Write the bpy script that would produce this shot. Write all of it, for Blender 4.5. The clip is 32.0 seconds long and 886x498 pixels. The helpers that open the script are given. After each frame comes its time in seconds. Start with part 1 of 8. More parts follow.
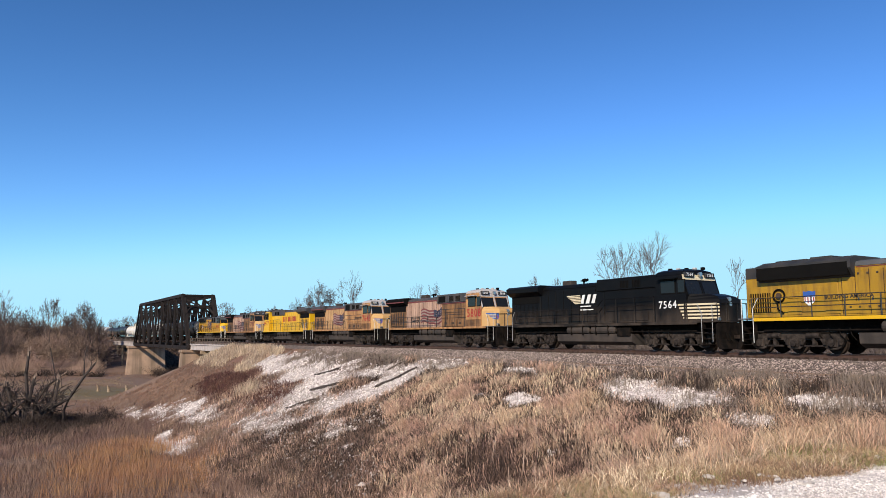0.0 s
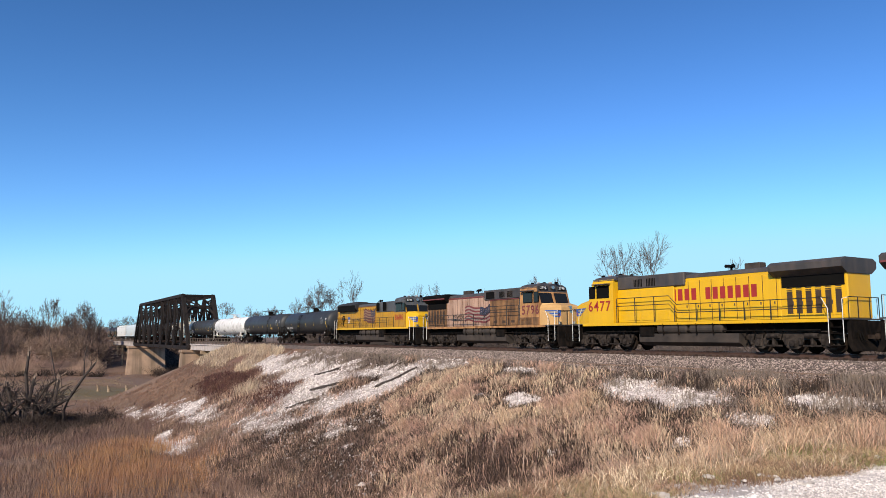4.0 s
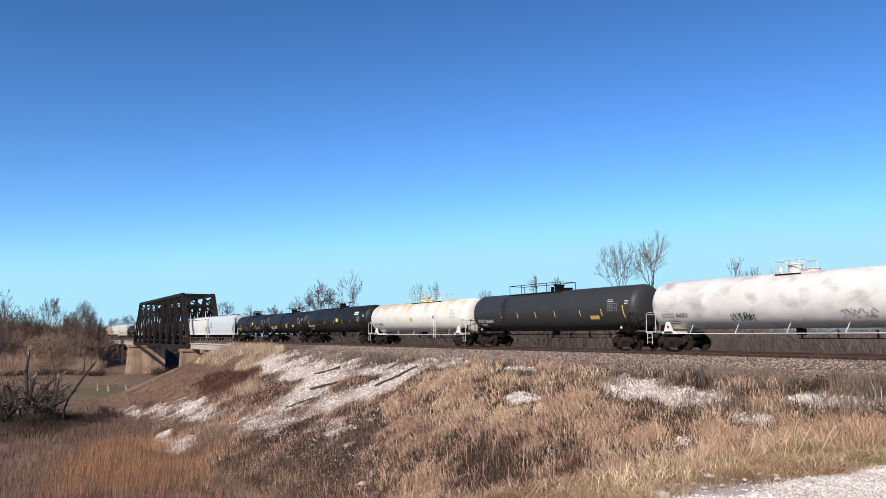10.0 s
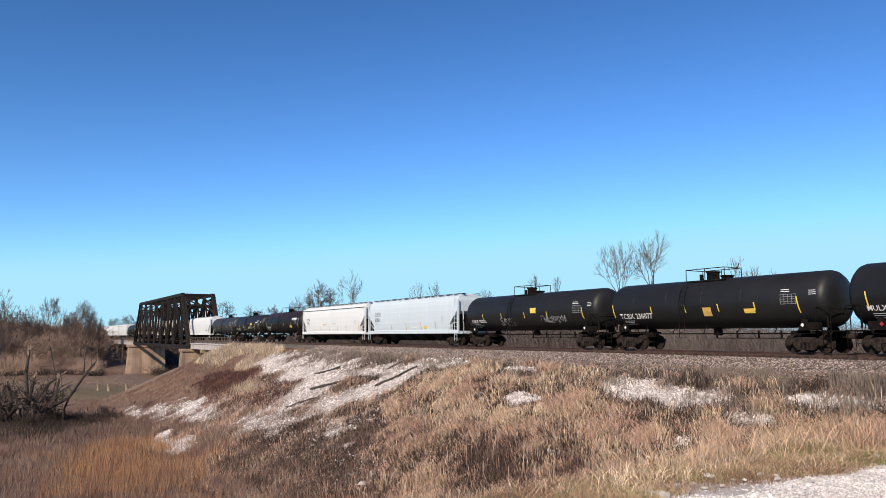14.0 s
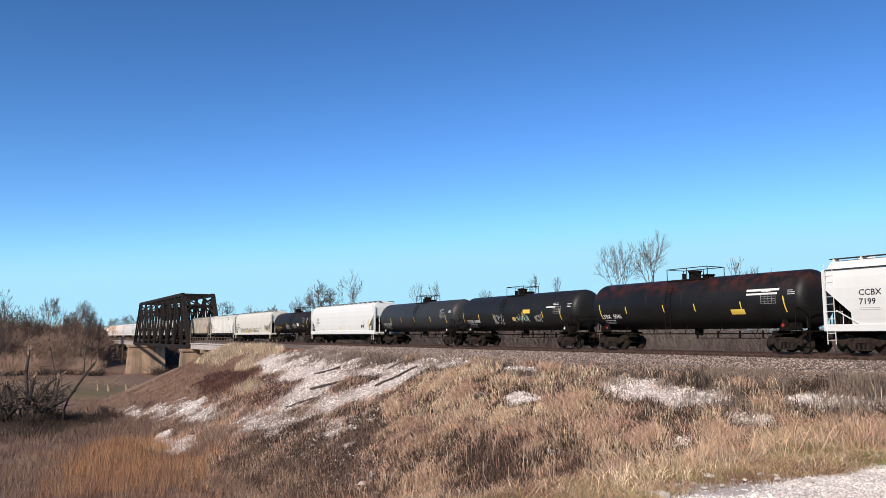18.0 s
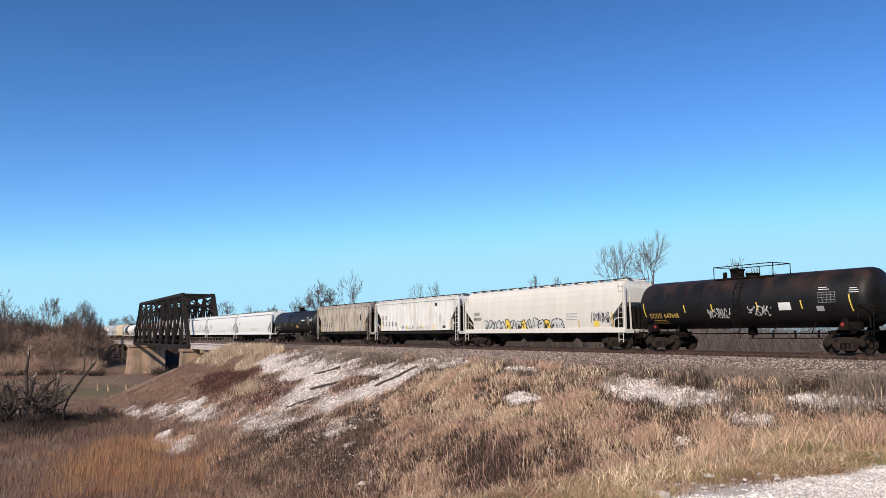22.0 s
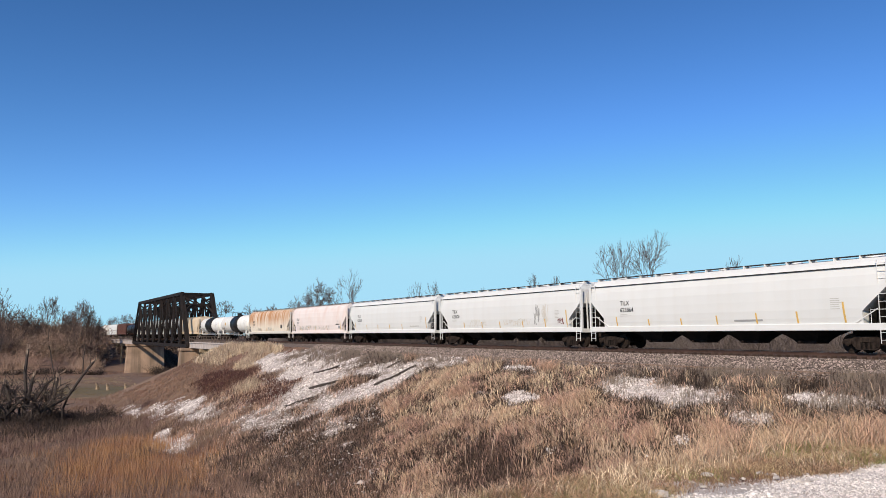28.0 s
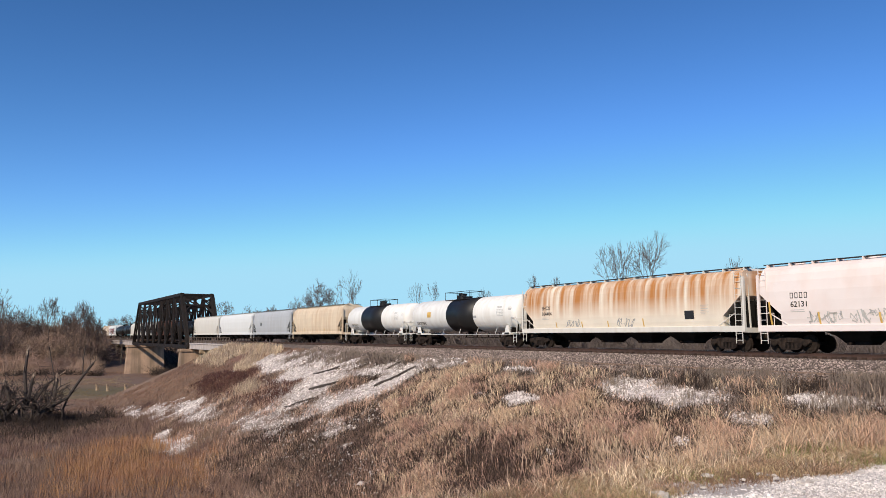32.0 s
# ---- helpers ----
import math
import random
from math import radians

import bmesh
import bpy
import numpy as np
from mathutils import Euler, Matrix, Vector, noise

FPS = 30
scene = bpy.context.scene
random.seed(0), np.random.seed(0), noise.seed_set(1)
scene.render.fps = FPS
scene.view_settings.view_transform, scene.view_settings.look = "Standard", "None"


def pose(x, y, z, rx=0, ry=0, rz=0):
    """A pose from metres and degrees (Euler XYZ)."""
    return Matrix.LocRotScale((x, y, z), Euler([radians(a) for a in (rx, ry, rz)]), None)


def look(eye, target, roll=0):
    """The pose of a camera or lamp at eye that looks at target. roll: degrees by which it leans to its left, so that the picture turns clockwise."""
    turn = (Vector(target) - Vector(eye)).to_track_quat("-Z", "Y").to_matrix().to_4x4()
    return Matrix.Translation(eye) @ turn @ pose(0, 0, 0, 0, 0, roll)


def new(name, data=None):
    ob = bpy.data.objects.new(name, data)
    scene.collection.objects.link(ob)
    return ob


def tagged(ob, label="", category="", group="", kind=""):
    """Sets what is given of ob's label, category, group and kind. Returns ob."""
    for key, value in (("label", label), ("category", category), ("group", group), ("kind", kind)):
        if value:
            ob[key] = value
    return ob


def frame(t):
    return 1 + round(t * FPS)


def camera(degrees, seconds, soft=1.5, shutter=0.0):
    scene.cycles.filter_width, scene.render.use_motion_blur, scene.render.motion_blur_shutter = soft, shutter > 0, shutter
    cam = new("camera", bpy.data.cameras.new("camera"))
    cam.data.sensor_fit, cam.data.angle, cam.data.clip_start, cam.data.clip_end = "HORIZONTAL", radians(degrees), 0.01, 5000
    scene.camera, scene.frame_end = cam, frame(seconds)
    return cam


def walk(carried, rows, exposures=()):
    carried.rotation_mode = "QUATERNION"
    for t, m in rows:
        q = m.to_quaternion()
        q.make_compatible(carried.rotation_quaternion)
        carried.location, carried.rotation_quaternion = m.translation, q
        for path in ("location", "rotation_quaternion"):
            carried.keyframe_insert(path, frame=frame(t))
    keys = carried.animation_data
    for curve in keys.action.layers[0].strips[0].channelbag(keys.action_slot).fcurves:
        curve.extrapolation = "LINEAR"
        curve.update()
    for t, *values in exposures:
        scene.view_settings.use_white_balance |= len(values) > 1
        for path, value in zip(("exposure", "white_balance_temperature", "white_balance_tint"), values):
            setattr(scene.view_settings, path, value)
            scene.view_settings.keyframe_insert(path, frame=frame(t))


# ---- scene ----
cam = camera(61.405, 32.0, soft=0.6)
EYE = (29.244, -36.577, 0.858)


def aim(dx, dy):
    # a hand-held camera that barely sways: dx, dy are small turns in thousandths of the focal length
    yaw, pitch = radians(30.559) - dx / 1320.0, radians(6.653) + dy / 1320.0
    way = (-math.cos(yaw) * math.cos(pitch), math.sin(yaw) * math.cos(pitch), math.sin(pitch))
    return look(EYE, [e + 50 * w for e, w in zip(EYE, way)])


walk(cam, [(0, aim(0, 1.6)), (3.5, aim(0, 1.6)), (5.5, aim(0, 1.2)), (6.2, aim(0, 0)), (16, aim(0, 0)), (17, aim(0, -0.5)), (18, aim(0, 0)), (22.5, aim(0, 0)),
           (23, aim(0, -1)), (24.1, aim(0, -1.2)), (24.6, aim(-1.5, -2.8)), (25.5, aim(-1.5, -3)), (27.5, aim(-1.7, -1.6)), (29, aim(-1.7, -1.5)), (29.6, aim(-1.7, 0)),
           (32, aim(-1.7, 0))], exposures=[(0, 0.0), (7, 0.0), (10, -0.05), (14.5, -0.04), (16.6, -0.09), (18, -0.06), (19, 0.0), (21, -0.08), (24, -0.09), (26, -0.14), (28, -0.18), (30, -0.18), (32, -0.18)])

# ---- light ----
SUN = Vector((5.0, -7.6, 5.9)).normalized()
world = bpy.data.worlds.new("sky")
scene.world = world
world.use_nodes = True
wn = world.node_tree.nodes
sky = wn.new("ShaderNodeTexSky")
sky.sky_type, sky.sun_disc = "NISHITA", False
sky.sun_elevation = math.asin(SUN.z)
sky.sun_rotation = math.atan2(SUN.x, SUN.y)
sky.altitude, sky.air_density, sky.dust_density, sky.ozone_density = 200, 1.0, 0.0, 1.5
wl = world.node_tree.links
dim, tone = wn.new("ShaderNodeVectorMath"), wn.new("ShaderNodeVectorMath")  # the deep blue of a clear winter noon
split, joined = wn.new("ShaderNodeSeparateXYZ"), wn.new("ShaderNodeCombineXYZ")
dim.operation = tone.operation = "MULTIPLY"
dim.inputs[1].default_value, tone.inputs[1].default_value = (0.11, 0.11, 0.11), (9.8, 13.2, 18.4)
wl.new(sky.outputs[0], dim.inputs[0])
wl.new(dim.outputs[0], split.inputs[0])
for i, depth in enumerate((1.5, 1.42, 1.52)):
    pw = wn.new("ShaderNodeMath")
    pw.operation = "POWER"
    pw.inputs[1].default_value = depth
    wl.new(split.outputs[i], pw.inputs[0])
    wl.new(pw.outputs[0], joined.inputs[i])
wl.new(joined.outputs[0], tone.inputs[0])
split2, joined2 = wn.new("ShaderNodeSeparateXYZ"), wn.new("ShaderNodeCombineXYZ")
wl.new(tone.outputs[0], split2.inputs[0])
for i, (most, ease) in enumerate(((4.45, 1.6), (8.3, 2.2), (10.6, 2.0))):  # the even pale haze over the horizon
    lim = wn.new("ShaderNodeMath")
    lim.operation = "SMOOTH_MIN"
    lim.inputs[1].default_value, lim.inputs[2].default_value = most, ease
    wl.new(split2.outputs[i], lim.inputs[0])
    wl.new(lim.outputs[0], joined2.inputs[i])
wl.new(joined2.outputs[0], wn["Background"].inputs[0])
wn["Background"].inputs[1].default_value = 0.1
sun = new("sun", bpy.data.lights.new("sun", "SUN"))
sun.data.energy, sun.data.angle, sun.data.color = 5.35, radians(0.5), (1.0, 0.87, 0.70)
sun.matrix_basis = look(SUN * 100, (0, 0, 0))

# ---- materials ----


def mat(name, base, rough=0.6, metal=0.0, var=0.15, scale=3.0, fine=45.0, bump=0.15, dirt=None, amount=0.3, streak=(6, 6, 0.5), zone=None, rnd=0.0, island=0.0, spec=0.5, lim=(0.42, 0.7), alt=None):
    """A surface: base colour, varied at two scales; dirt in streaks, in a band of heights if zone is given."""
    m = bpy.data.materials.new(name)
    m.use_nodes = True
    n, k = m.node_tree.nodes, m.node_tree.links
    b = n["Principled BSDF"]
    b.inputs["Roughness"].default_value, b.inputs["Metallic"].default_value = rough, metal
    b.inputs["Specular IOR Level"].default_value = spec
    co = n.new("ShaderNodeTexCoord").outputs["Object"]

    def tex(sc, detail=4.0, v=co):
        t = n.new("ShaderNodeTexNoise")
        t.inputs["Scale"].default_value, t.inputs["Detail"].default_value = sc, detail
        k.new(v, t.inputs["Vector"])
        return t.outputs["Fac"]

    def mix(fac, a, c, mode="MIX"):
        x = n.new("ShaderNodeMix")
        x.data_type, x.blend_type = "RGBA", mode
        for sock, val in ((x.inputs[0], fac), (x.inputs[6], a), (x.inputs[7], c)):
            if isinstance(val, (int, float)):
                sock.default_value = val
            elif isinstance(val, tuple):
                sock.default_value = (*val, 1)
            else:
                k.new(val, sock)
        return x.outputs[2]

    def ramp(fac, lo, hi, a=0.0, c=1.0):
        x = n.new("ShaderNodeMapRange")
        for i, v in enumerate((lo, hi, a, c)):
            x.inputs[1 + i].default_value = v
        k.new(fac, x.inputs[0])
        return x.outputs[0]

    def times(a, c):
        x = n.new("ShaderNodeMath")
        x.operation = "MULTIPLY"
        for sock, val in ((x.inputs[0], a), (x.inputs[1], c)):
            if isinstance(val, (int, float)):
                sock.default_value = val
            else:
                k.new(val, sock)
        return x.outputs[0]

    f1, f2 = tex(scale), tex(fine, 3.0)
    lo, hi = tuple(c * (1 - var) for c in base), tuple(min(1, c * (1 + var)) for c in base)
    col = mix(ramp(f1, 0.3, 0.7), lo, hi)
    col = mix(ramp(f2, 0.3, 0.7, 0, var), col, tuple(c * 0.6 for c in base))
    if alt:
        isl = n.new("ShaderNodeNewGeometry").outputs["Random Per Island"]
        col = mix(ramp(isl, 0.35, 0.75), col, alt)
    if rnd or island:
        src = n.new("ShaderNodeObjectInfo").outputs["Random"] if rnd else n.new("ShaderNodeNewGeometry").outputs["Random Per Island"]
        amt = rnd or island
        v = n.new("ShaderNodeHueSaturation")
        k.new(ramp(src, 0, 1, 1 - amt, 1 + amt), v.inputs["Value"])
        k.new(ramp(times(f1, 1.0), 0.2, 0.8, 0.48, 0.52), v.inputs["Hue"])
        k.new(col, v.inputs["Color"])
        col = v.outputs[0]
    if dirt:
        mp = n.new("ShaderNodeMapping")
        mp.inputs["Scale"].default_value = streak
        k.new(co, mp.inputs["Vector"])
        s = ramp(tex(1.0, 5.0, mp.outputs[0]), lim[0], lim[1])
        s = times(s, amount)
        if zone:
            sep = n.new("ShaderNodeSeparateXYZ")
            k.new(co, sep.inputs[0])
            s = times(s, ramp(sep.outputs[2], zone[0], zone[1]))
        col = mix(s, col, dirt)
    k.new(col, b.inputs["Base Color"])
    if bump:
        bp = n.new("ShaderNodeBump")
        bp.inputs["Strength"].default_value, bp.inputs["Distance"].default_value = bump, 0.02
        k.new(f2, bp.inputs["Height"])
        k.new(bp.outputs[0], b.inputs["Normal"])
    k.new(ramp(f1, 0.2, 0.8, max(0, rough - 0.1), min(1, rough + 0.1)), b.inputs["Roughness"])
    return m


M = {}


def mm(key, *a, **kw):
    M[key] = mat(key, *a, **kw)
    return M[key]


mm("earth", (0.215, 0.132, 0.09), 0.95, var=0.35, scale=0.15, fine=3, bump=0.08, dirt=(0.15, 0.105, 0.07), amount=0.6, streak=(0.3, 0.3, 0.3))
mm("ballast", (0.13, 0.098, 0.084), 0.95, var=0.45, scale=1.2, fine=14, bump=1.0)
mm("gravel_white", (0.66, 0.60, 0.57), 0.9, var=0.15, scale=1.2, island=0.45, bump=0)
mm("ballast_stone", (0.115, 0.084, 0.071), 0.9, var=0.2, island=0.6, bump=0, alt=(0.29, 0.228, 0.20))
mm("limestone_dull", (0.42, 0.365, 0.335), 0.9, var=0.25, scale=1.2, island=0.5, bump=0)
mm("limestone", (0.60, 0.535, 0.51), 0.9, var=0.25, scale=0.6, fine=2.0, island=0.4, bump=0)
mm("limestone_big", (0.60, 0.53, 0.47), 0.9, var=0.25, scale=0.8, fine=5, rnd=0.3, bump=0.4)
mm("road", (0.58, 0.50, 0.45), 0.95, var=0.3, scale=1.5, fine=60, bump=0.8, dirt=(0.35, 0.28, 0.2), amount=0.35, streak=(1, 1, 1))
mm("rail", (0.075, 0.04, 0.03), 0.75, 0.3, var=0.3, scale=2, fine=30)
mm("rail_head", (0.35, 0.33, 0.32), 0.35, 0.9, var=0.1, bump=0.02)
mm("tie", (0.07, 0.042, 0.032), 0.9, var=0.35, scale=5, fine=50, rnd=0.3, bump=0.4)
mm("truss_steel", (0.012, 0.009, 0.008), 0.8, 0.0, spec=0.3, var=0.35, scale=0.8, fine=12, dirt=(0.03, 0.016, 0.012), amount=0.5, streak=(1, 1, 0.4))
mm("concrete", (0.42, 0.285, 0.20), 0.9, var=0.3, scale=0.4, fine=6, bump=0.3, dirt=(0.10, 0.075, 0.05), amount=0.75, streak=(0.6, 0.6, 0.06))
mm("pale_girder", (0.50, 0.44, 0.42), 0.85, var=0.2, scale=0.7, fine=8, dirt=(0.2, 0.14, 0.1), amount=0.5, streak=(1, 1, 0.2))
mm("timber", (0.13, 0.10, 0.08), 0.9, var=0.3, scale=2, fine=20, bump=0.4)
mm("pile_tan", (0.30, 0.22, 0.14), 0.9, var=0.3, scale=2, fine=20, bump=0.4)
mm("bark", (0.115, 0.083, 0.070), 0.95, var=0.3, scale=2, fine=12, bump=0.3)
mm("twig", (0.135, 0.092, 0.075), 0.95, var=0.2, island=0.3, bump=0)
mm("twig_dark", (0.29, 0.196, 0.150), 0.95, var=0.3, scale=0.15, fine=0.8, island=0.35, bump=0)
mm("dead_wood", (0.062, 0.046, 0.039), 0.9, var=0.4, scale=3, fine=15, bump=0.4, dirt=(0.04, 0.028, 0.023), amount=0.7, streak=(2, 2, 1))
mm("split_wood", (0.34, 0.25, 0.19), 0.9, var=0.3, scale=6, fine=30, bump=0.4)
mm("brush", (0.275, 0.178, 0.136), 0.95, var=0.3, scale=0.2, fine=1.5, island=0.4, bump=0, alt=(0.155, 0.094, 0.074))
mm("brush_grey", (0.315, 0.200, 0.150), 0.95, var=0.3, scale=0.2, fine=2.0, island=0.4, bump=0, alt=(0.175, 0.122, 0.098))
mm("brush_dim", (0.205, 0.163, 0.144), 0.95, var=0.4, scale=0.15, fine=0.6, island=0.1, bump=0, alt=(0.18, 0.142, 0.126))
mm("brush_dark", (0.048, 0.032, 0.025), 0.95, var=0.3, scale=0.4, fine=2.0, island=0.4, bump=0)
# dark enough to carry the shade in the gaps between stems
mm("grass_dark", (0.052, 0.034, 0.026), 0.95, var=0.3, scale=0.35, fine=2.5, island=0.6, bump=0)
mm("thicket_brown", (0.54, 0.365, 0.272), 0.95, var=0.3, scale=0.06, fine=0.3, island=0.15, bump=0, alt=(0.46, 0.312, 0.235))
mm("thicket_dun", (0.36, 0.245, 0.183), 0.95, var=0.3, scale=0.12, fine=0.6, island=0.2, bump=0)
mm("grass_rustbrown", (0.37, 0.24, 0.178), 0.95, var=0.55, scale=0.12, fine=0.7, island=0.5, bump=0, alt=(0.22, 0.125, 0.085))
mm("turf_brown", (0.265, 0.162, 0.118), 0.95, var=0.35, scale=0.1, fine=0.8, island=0.4, bump=0, alt=(0.17, 0.106, 0.079))
mm("turf_straw", (0.33, 0.25, 0.165), 0.95, var=0.3, scale=0.1, fine=0.8, island=0.4, bump=0, alt=(0.22, 0.16, 0.11))
mm("turf_olive", (0.20, 0.145, 0.055), 0.95, var=0.4, scale=0.1, fine=0.4, island=0.4, bump=0, alt=(0.17, 0.105, 0.055))
mm("old_log", (0.05, 0.038, 0.032), 0.9, var=0.3, scale=2, fine=20, bump=0.4)
mm("grass_umber", (0.07, 0.041, 0.033), 0.95, var=0.35, scale=0.5, fine=2.5, island=0.6, bump=0, alt=(0.155, 0.095, 0.074))
mm("grass_blond", (0.52, 0.40, 0.29), 0.9, var=0.3, scale=0.35, fine=1.5, island=0.5, bump=0)
mm("grass_tan", (0.74, 0.49, 0.355), 0.9, var=0.4, scale=0.45, fine=2.6, island=0.65, bump=0, alt=(0.47, 0.305, 0.225))
mm("grass_straw", (0.74, 0.515, 0.34), 0.9, var=0.4, scale=0.6, fine=3.5, island=0.6, bump=0, alt=(0.44, 0.275, 0.18))
mm("grass_grey", (0.285, 0.226, 0.188), 0.9, var=0.35, scale=0.5, fine=2.6, island=0.5, bump=0, alt=(0.16, 0.122, 0.10))
mm("grass_rust", (0.46, 0.225, 0.100), 0.9, var=0.3, scale=0.3, fine=1.2, island=0.4, bump=0, alt=(0.27, 0.155, 0.098))
mm("grass_maroon", (0.105, 0.045, 0.036), 0.9, var=0.3, scale=0.5, island=0.4, bump=0)
mm("grass_pale", (0.72, 0.55, 0.385), 0.9, var=0.3, scale=0.5, fine=2.6, island=0.4, bump=0)
mm("verge_mix", (0.72, 0.52, 0.31), 0.9, var=0.45, scale=1.2, fine=5, island=0.75, bump=0, alt=(0.34, 0.205, 0.125))
mm("thatch", (0.25, 0.152, 0.095), 0.9, var=0.3, scale=1.5, fine=7, island=0.4, bump=0)
mm("grass_green", (0.24, 0.27, 0.075), 0.9, var=0.3, scale=0.5, island=0.4, bump=0)
mm("weed_stalk", (0.44, 0.315, 0.235), 0.9, var=0.3, rnd=0.3, bump=0)
mm("stump_tan", (0.36, 0.26, 0.17), 0.9, var=0.3, scale=4, bump=0.3)

mm("undergear", (0.006, 0.005, 0.0045), 0.9, 0.0, spec=0.1, var=0.4, scale=4, fine=40, dirt=(0.033, 0.022, 0.016), amount=0.45, streak=(3, 3, 2))
mm("truck_iron", (0.022, 0.016, 0.014), 0.9, 0.0, spec=0.12, var=0.4, scale=6, fine=50, dirt=(0.060, 0.043, 0.034), amount=0.65, streak=(3, 3, 3))
mm("loco_truck", (0.026, 0.021, 0.019), 0.9, 0.0, spec=0.12, var=0.4, scale=6, fine=50, dirt=(0.085, 0.066, 0.055), amount=0.6, streak=(3, 3, 3))
mm("wheel", (0.030, 0.022, 0.018), 0.9, 0.0, spec=0.1, var=0.35, scale=8, fine=40)
mm("black_tank", (0.0135, 0.0130, 0.0136), 0.5, spec=0.3, var=0.12, scale=0.5, fine=20, bump=0.015, dirt=(0.03, 0.025, 0.022), amount=0.2, streak=(0.8, 0.8, 0.4))
mm("grey_tank", (0.036, 0.037, 0.040), 0.5, spec=0.35, var=0.08, scale=0.5, fine=20, bump=0.015, dirt=(0.06, 0.056, 0.053), amount=0.2, streak=(0.8, 0.8, 0.4))
mm("blue_black_tank", (0.031, 0.033, 0.037), 0.5, spec=0.3, var=0.1, scale=0.5, fine=20, bump=0.015, dirt=(0.06, 0.055, 0.052), amount=0.25, streak=(0.8, 0.8, 0.4))
mm("rusty_tank", (0.010, 0.009, 0.0095), 0.55, spec=0.3, var=0.3, scale=1.0, fine=20, bump=0.04, dirt=(0.072, 0.017, 0.008), amount=0.95, streak=(1.6, 1.6, 1.0), zone=(3.2, 3.9))
mm("brown_black_tank", (0.010, 0.009, 0.009), 0.55, spec=0.3, var=0.3, scale=1.0, fine=20, bump=0.04, dirt=(0.06, 0.03, 0.02), amount=0.8, streak=(0.9, 0.9, 0.5), zone=(2.8, 3.8))
mm("white_tank", (0.80, 0.785, 0.755), 0.5, var=0.04, scale=1.0, fine=20, bump=0.04, dirt=(0.50, 0.42, 0.33), amount=0.3, streak=(2, 2, 0.25))
mm("stained_tank", (0.73, 0.71, 0.69), 0.55, var=0.10, scale=0.9, fine=9, bump=0.04, dirt=(0.33, 0.30, 0.28), amount=0.65, streak=(0.8, 0.8, 1.3), lim=(0.50, 0.72))
mm("cream_tank", (0.77, 0.75, 0.715), 0.5, var=0.05, scale=1.0, fine=12, bump=0.04, dirt=(0.62, 0.45, 0.19), amount=1.0, streak=(0.7, 0.7, 0.5), zone=(2.7, 3.9), lim=(0.42, 0.64))
mm("white_hopper", (0.715, 0.715, 0.705), 0.55, var=0.025, scale=0.5, fine=15, bump=0.03, dirt=(0.60, 0.56, 0.51), amount=0.16, streak=(1.6, 1.6, 0.12))
mm("cool_hopper", (0.58, 0.645, 0.685), 0.5, var=0.03, scale=0.5, fine=15, bump=0.03, dirt=(0.45, 0.44, 0.42), amount=0.15, streak=(2.5, 2.5, 0.15))
mm("cream_hopper", (0.67, 0.635, 0.58), 0.55, var=0.04, scale=0.5, fine=15, bump=0.04, dirt=(0.45, 0.38, 0.30), amount=0.2, streak=(2.5, 2.5, 0.15))
mm("pink_hopper", (0.81, 0.715, 0.68), 0.55, var=0.03, scale=0.7, fine=15, bump=0.05, dirt=(0.66, 0.38, 0.26), amount=0.38, streak=(0.7, 0.7, 0.4), zone=(1.6, 3.6))
mm("rust_hopper", (0.80, 0.71, 0.59), 0.65, var=0.08, scale=0.7, fine=15, bump=0.08, dirt=(0.46, 0.19, 0.05), amount=1.0, streak=(2.6, 1.0, 0.10), zone=(1.9, 3.3), lim=(0.28, 0.62))
mm("tan_hopper", (0.70, 0.57, 0.42), 0.6, var=0.08, scale=0.7, fine=15, bump=0.05, dirt=(0.5, 0.3, 0.16), amount=0.5, streak=(2, 2, 0.2))
mm("grey_hopper", (0.46, 0.47, 0.49), 0.55, var=0.06, scale=0.7, fine=15, bump=0.05, dirt=(0.35, 0.33, 0.3), amount=0.3, streak=(2, 2, 0.2))
mm("dirty_hopper", (0.47, 0.425, 0.375), 0.7, var=0.2, scale=1.2, fine=8, bump=0.08, dirt=(0.14, 0.085, 0.058), amount=0.9, streak=(2.4, 1.0, 0.7), lim=(0.42, 0.66))
mm("up_grey_hopper", (0.70, 0.685, 0.665), 0.65, var=0.06, scale=1.0, fine=15, bump=0.06, dirt=(0.32, 0.24, 0.17), amount=0.45, streak=(1.8, 1.8, 0.3), lim=(0.48, 0.72))
mm("old_cream", (0.50, 0.44, 0.37), 0.65, var=0.15, scale=1.0, fine=10, bump=0.04, dirt=(0.25, 0.16, 0.10), amount=0.5, streak=(2, 2, 0.5))
mm("faint_stencil", (0.50, 0.48, 0.45), 0.6, var=0.1, bump=0)
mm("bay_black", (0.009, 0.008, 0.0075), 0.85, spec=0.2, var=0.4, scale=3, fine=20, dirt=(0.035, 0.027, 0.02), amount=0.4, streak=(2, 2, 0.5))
mm("grating", (0.03, 0.028, 0.027), 0.7, 0.3, var=0.3)
mm("brown_car", (0.13, 0.055, 0.04), 0.7, var=0.2, dirt=(0.06, 0.03, 0.025), amount=0.5)
mm("yellow", (0.47, 0.235, 0.006), 0.45, var=0.1, scale=1, fine=15, bump=0.03, dirt=(0.16, 0.075, 0.02), amount=0.7, streak=(3.5, 1, 0.7), lim=(0.5, 0.7))
mm("roof_dark", (0.026, 0.025, 0.026), 0.7, var=0.3, scale=1, fine=15, bump=0.03, dirt=(0.05, 0.042, 0.036), amount=0.5, streak=(1, 1, 1))
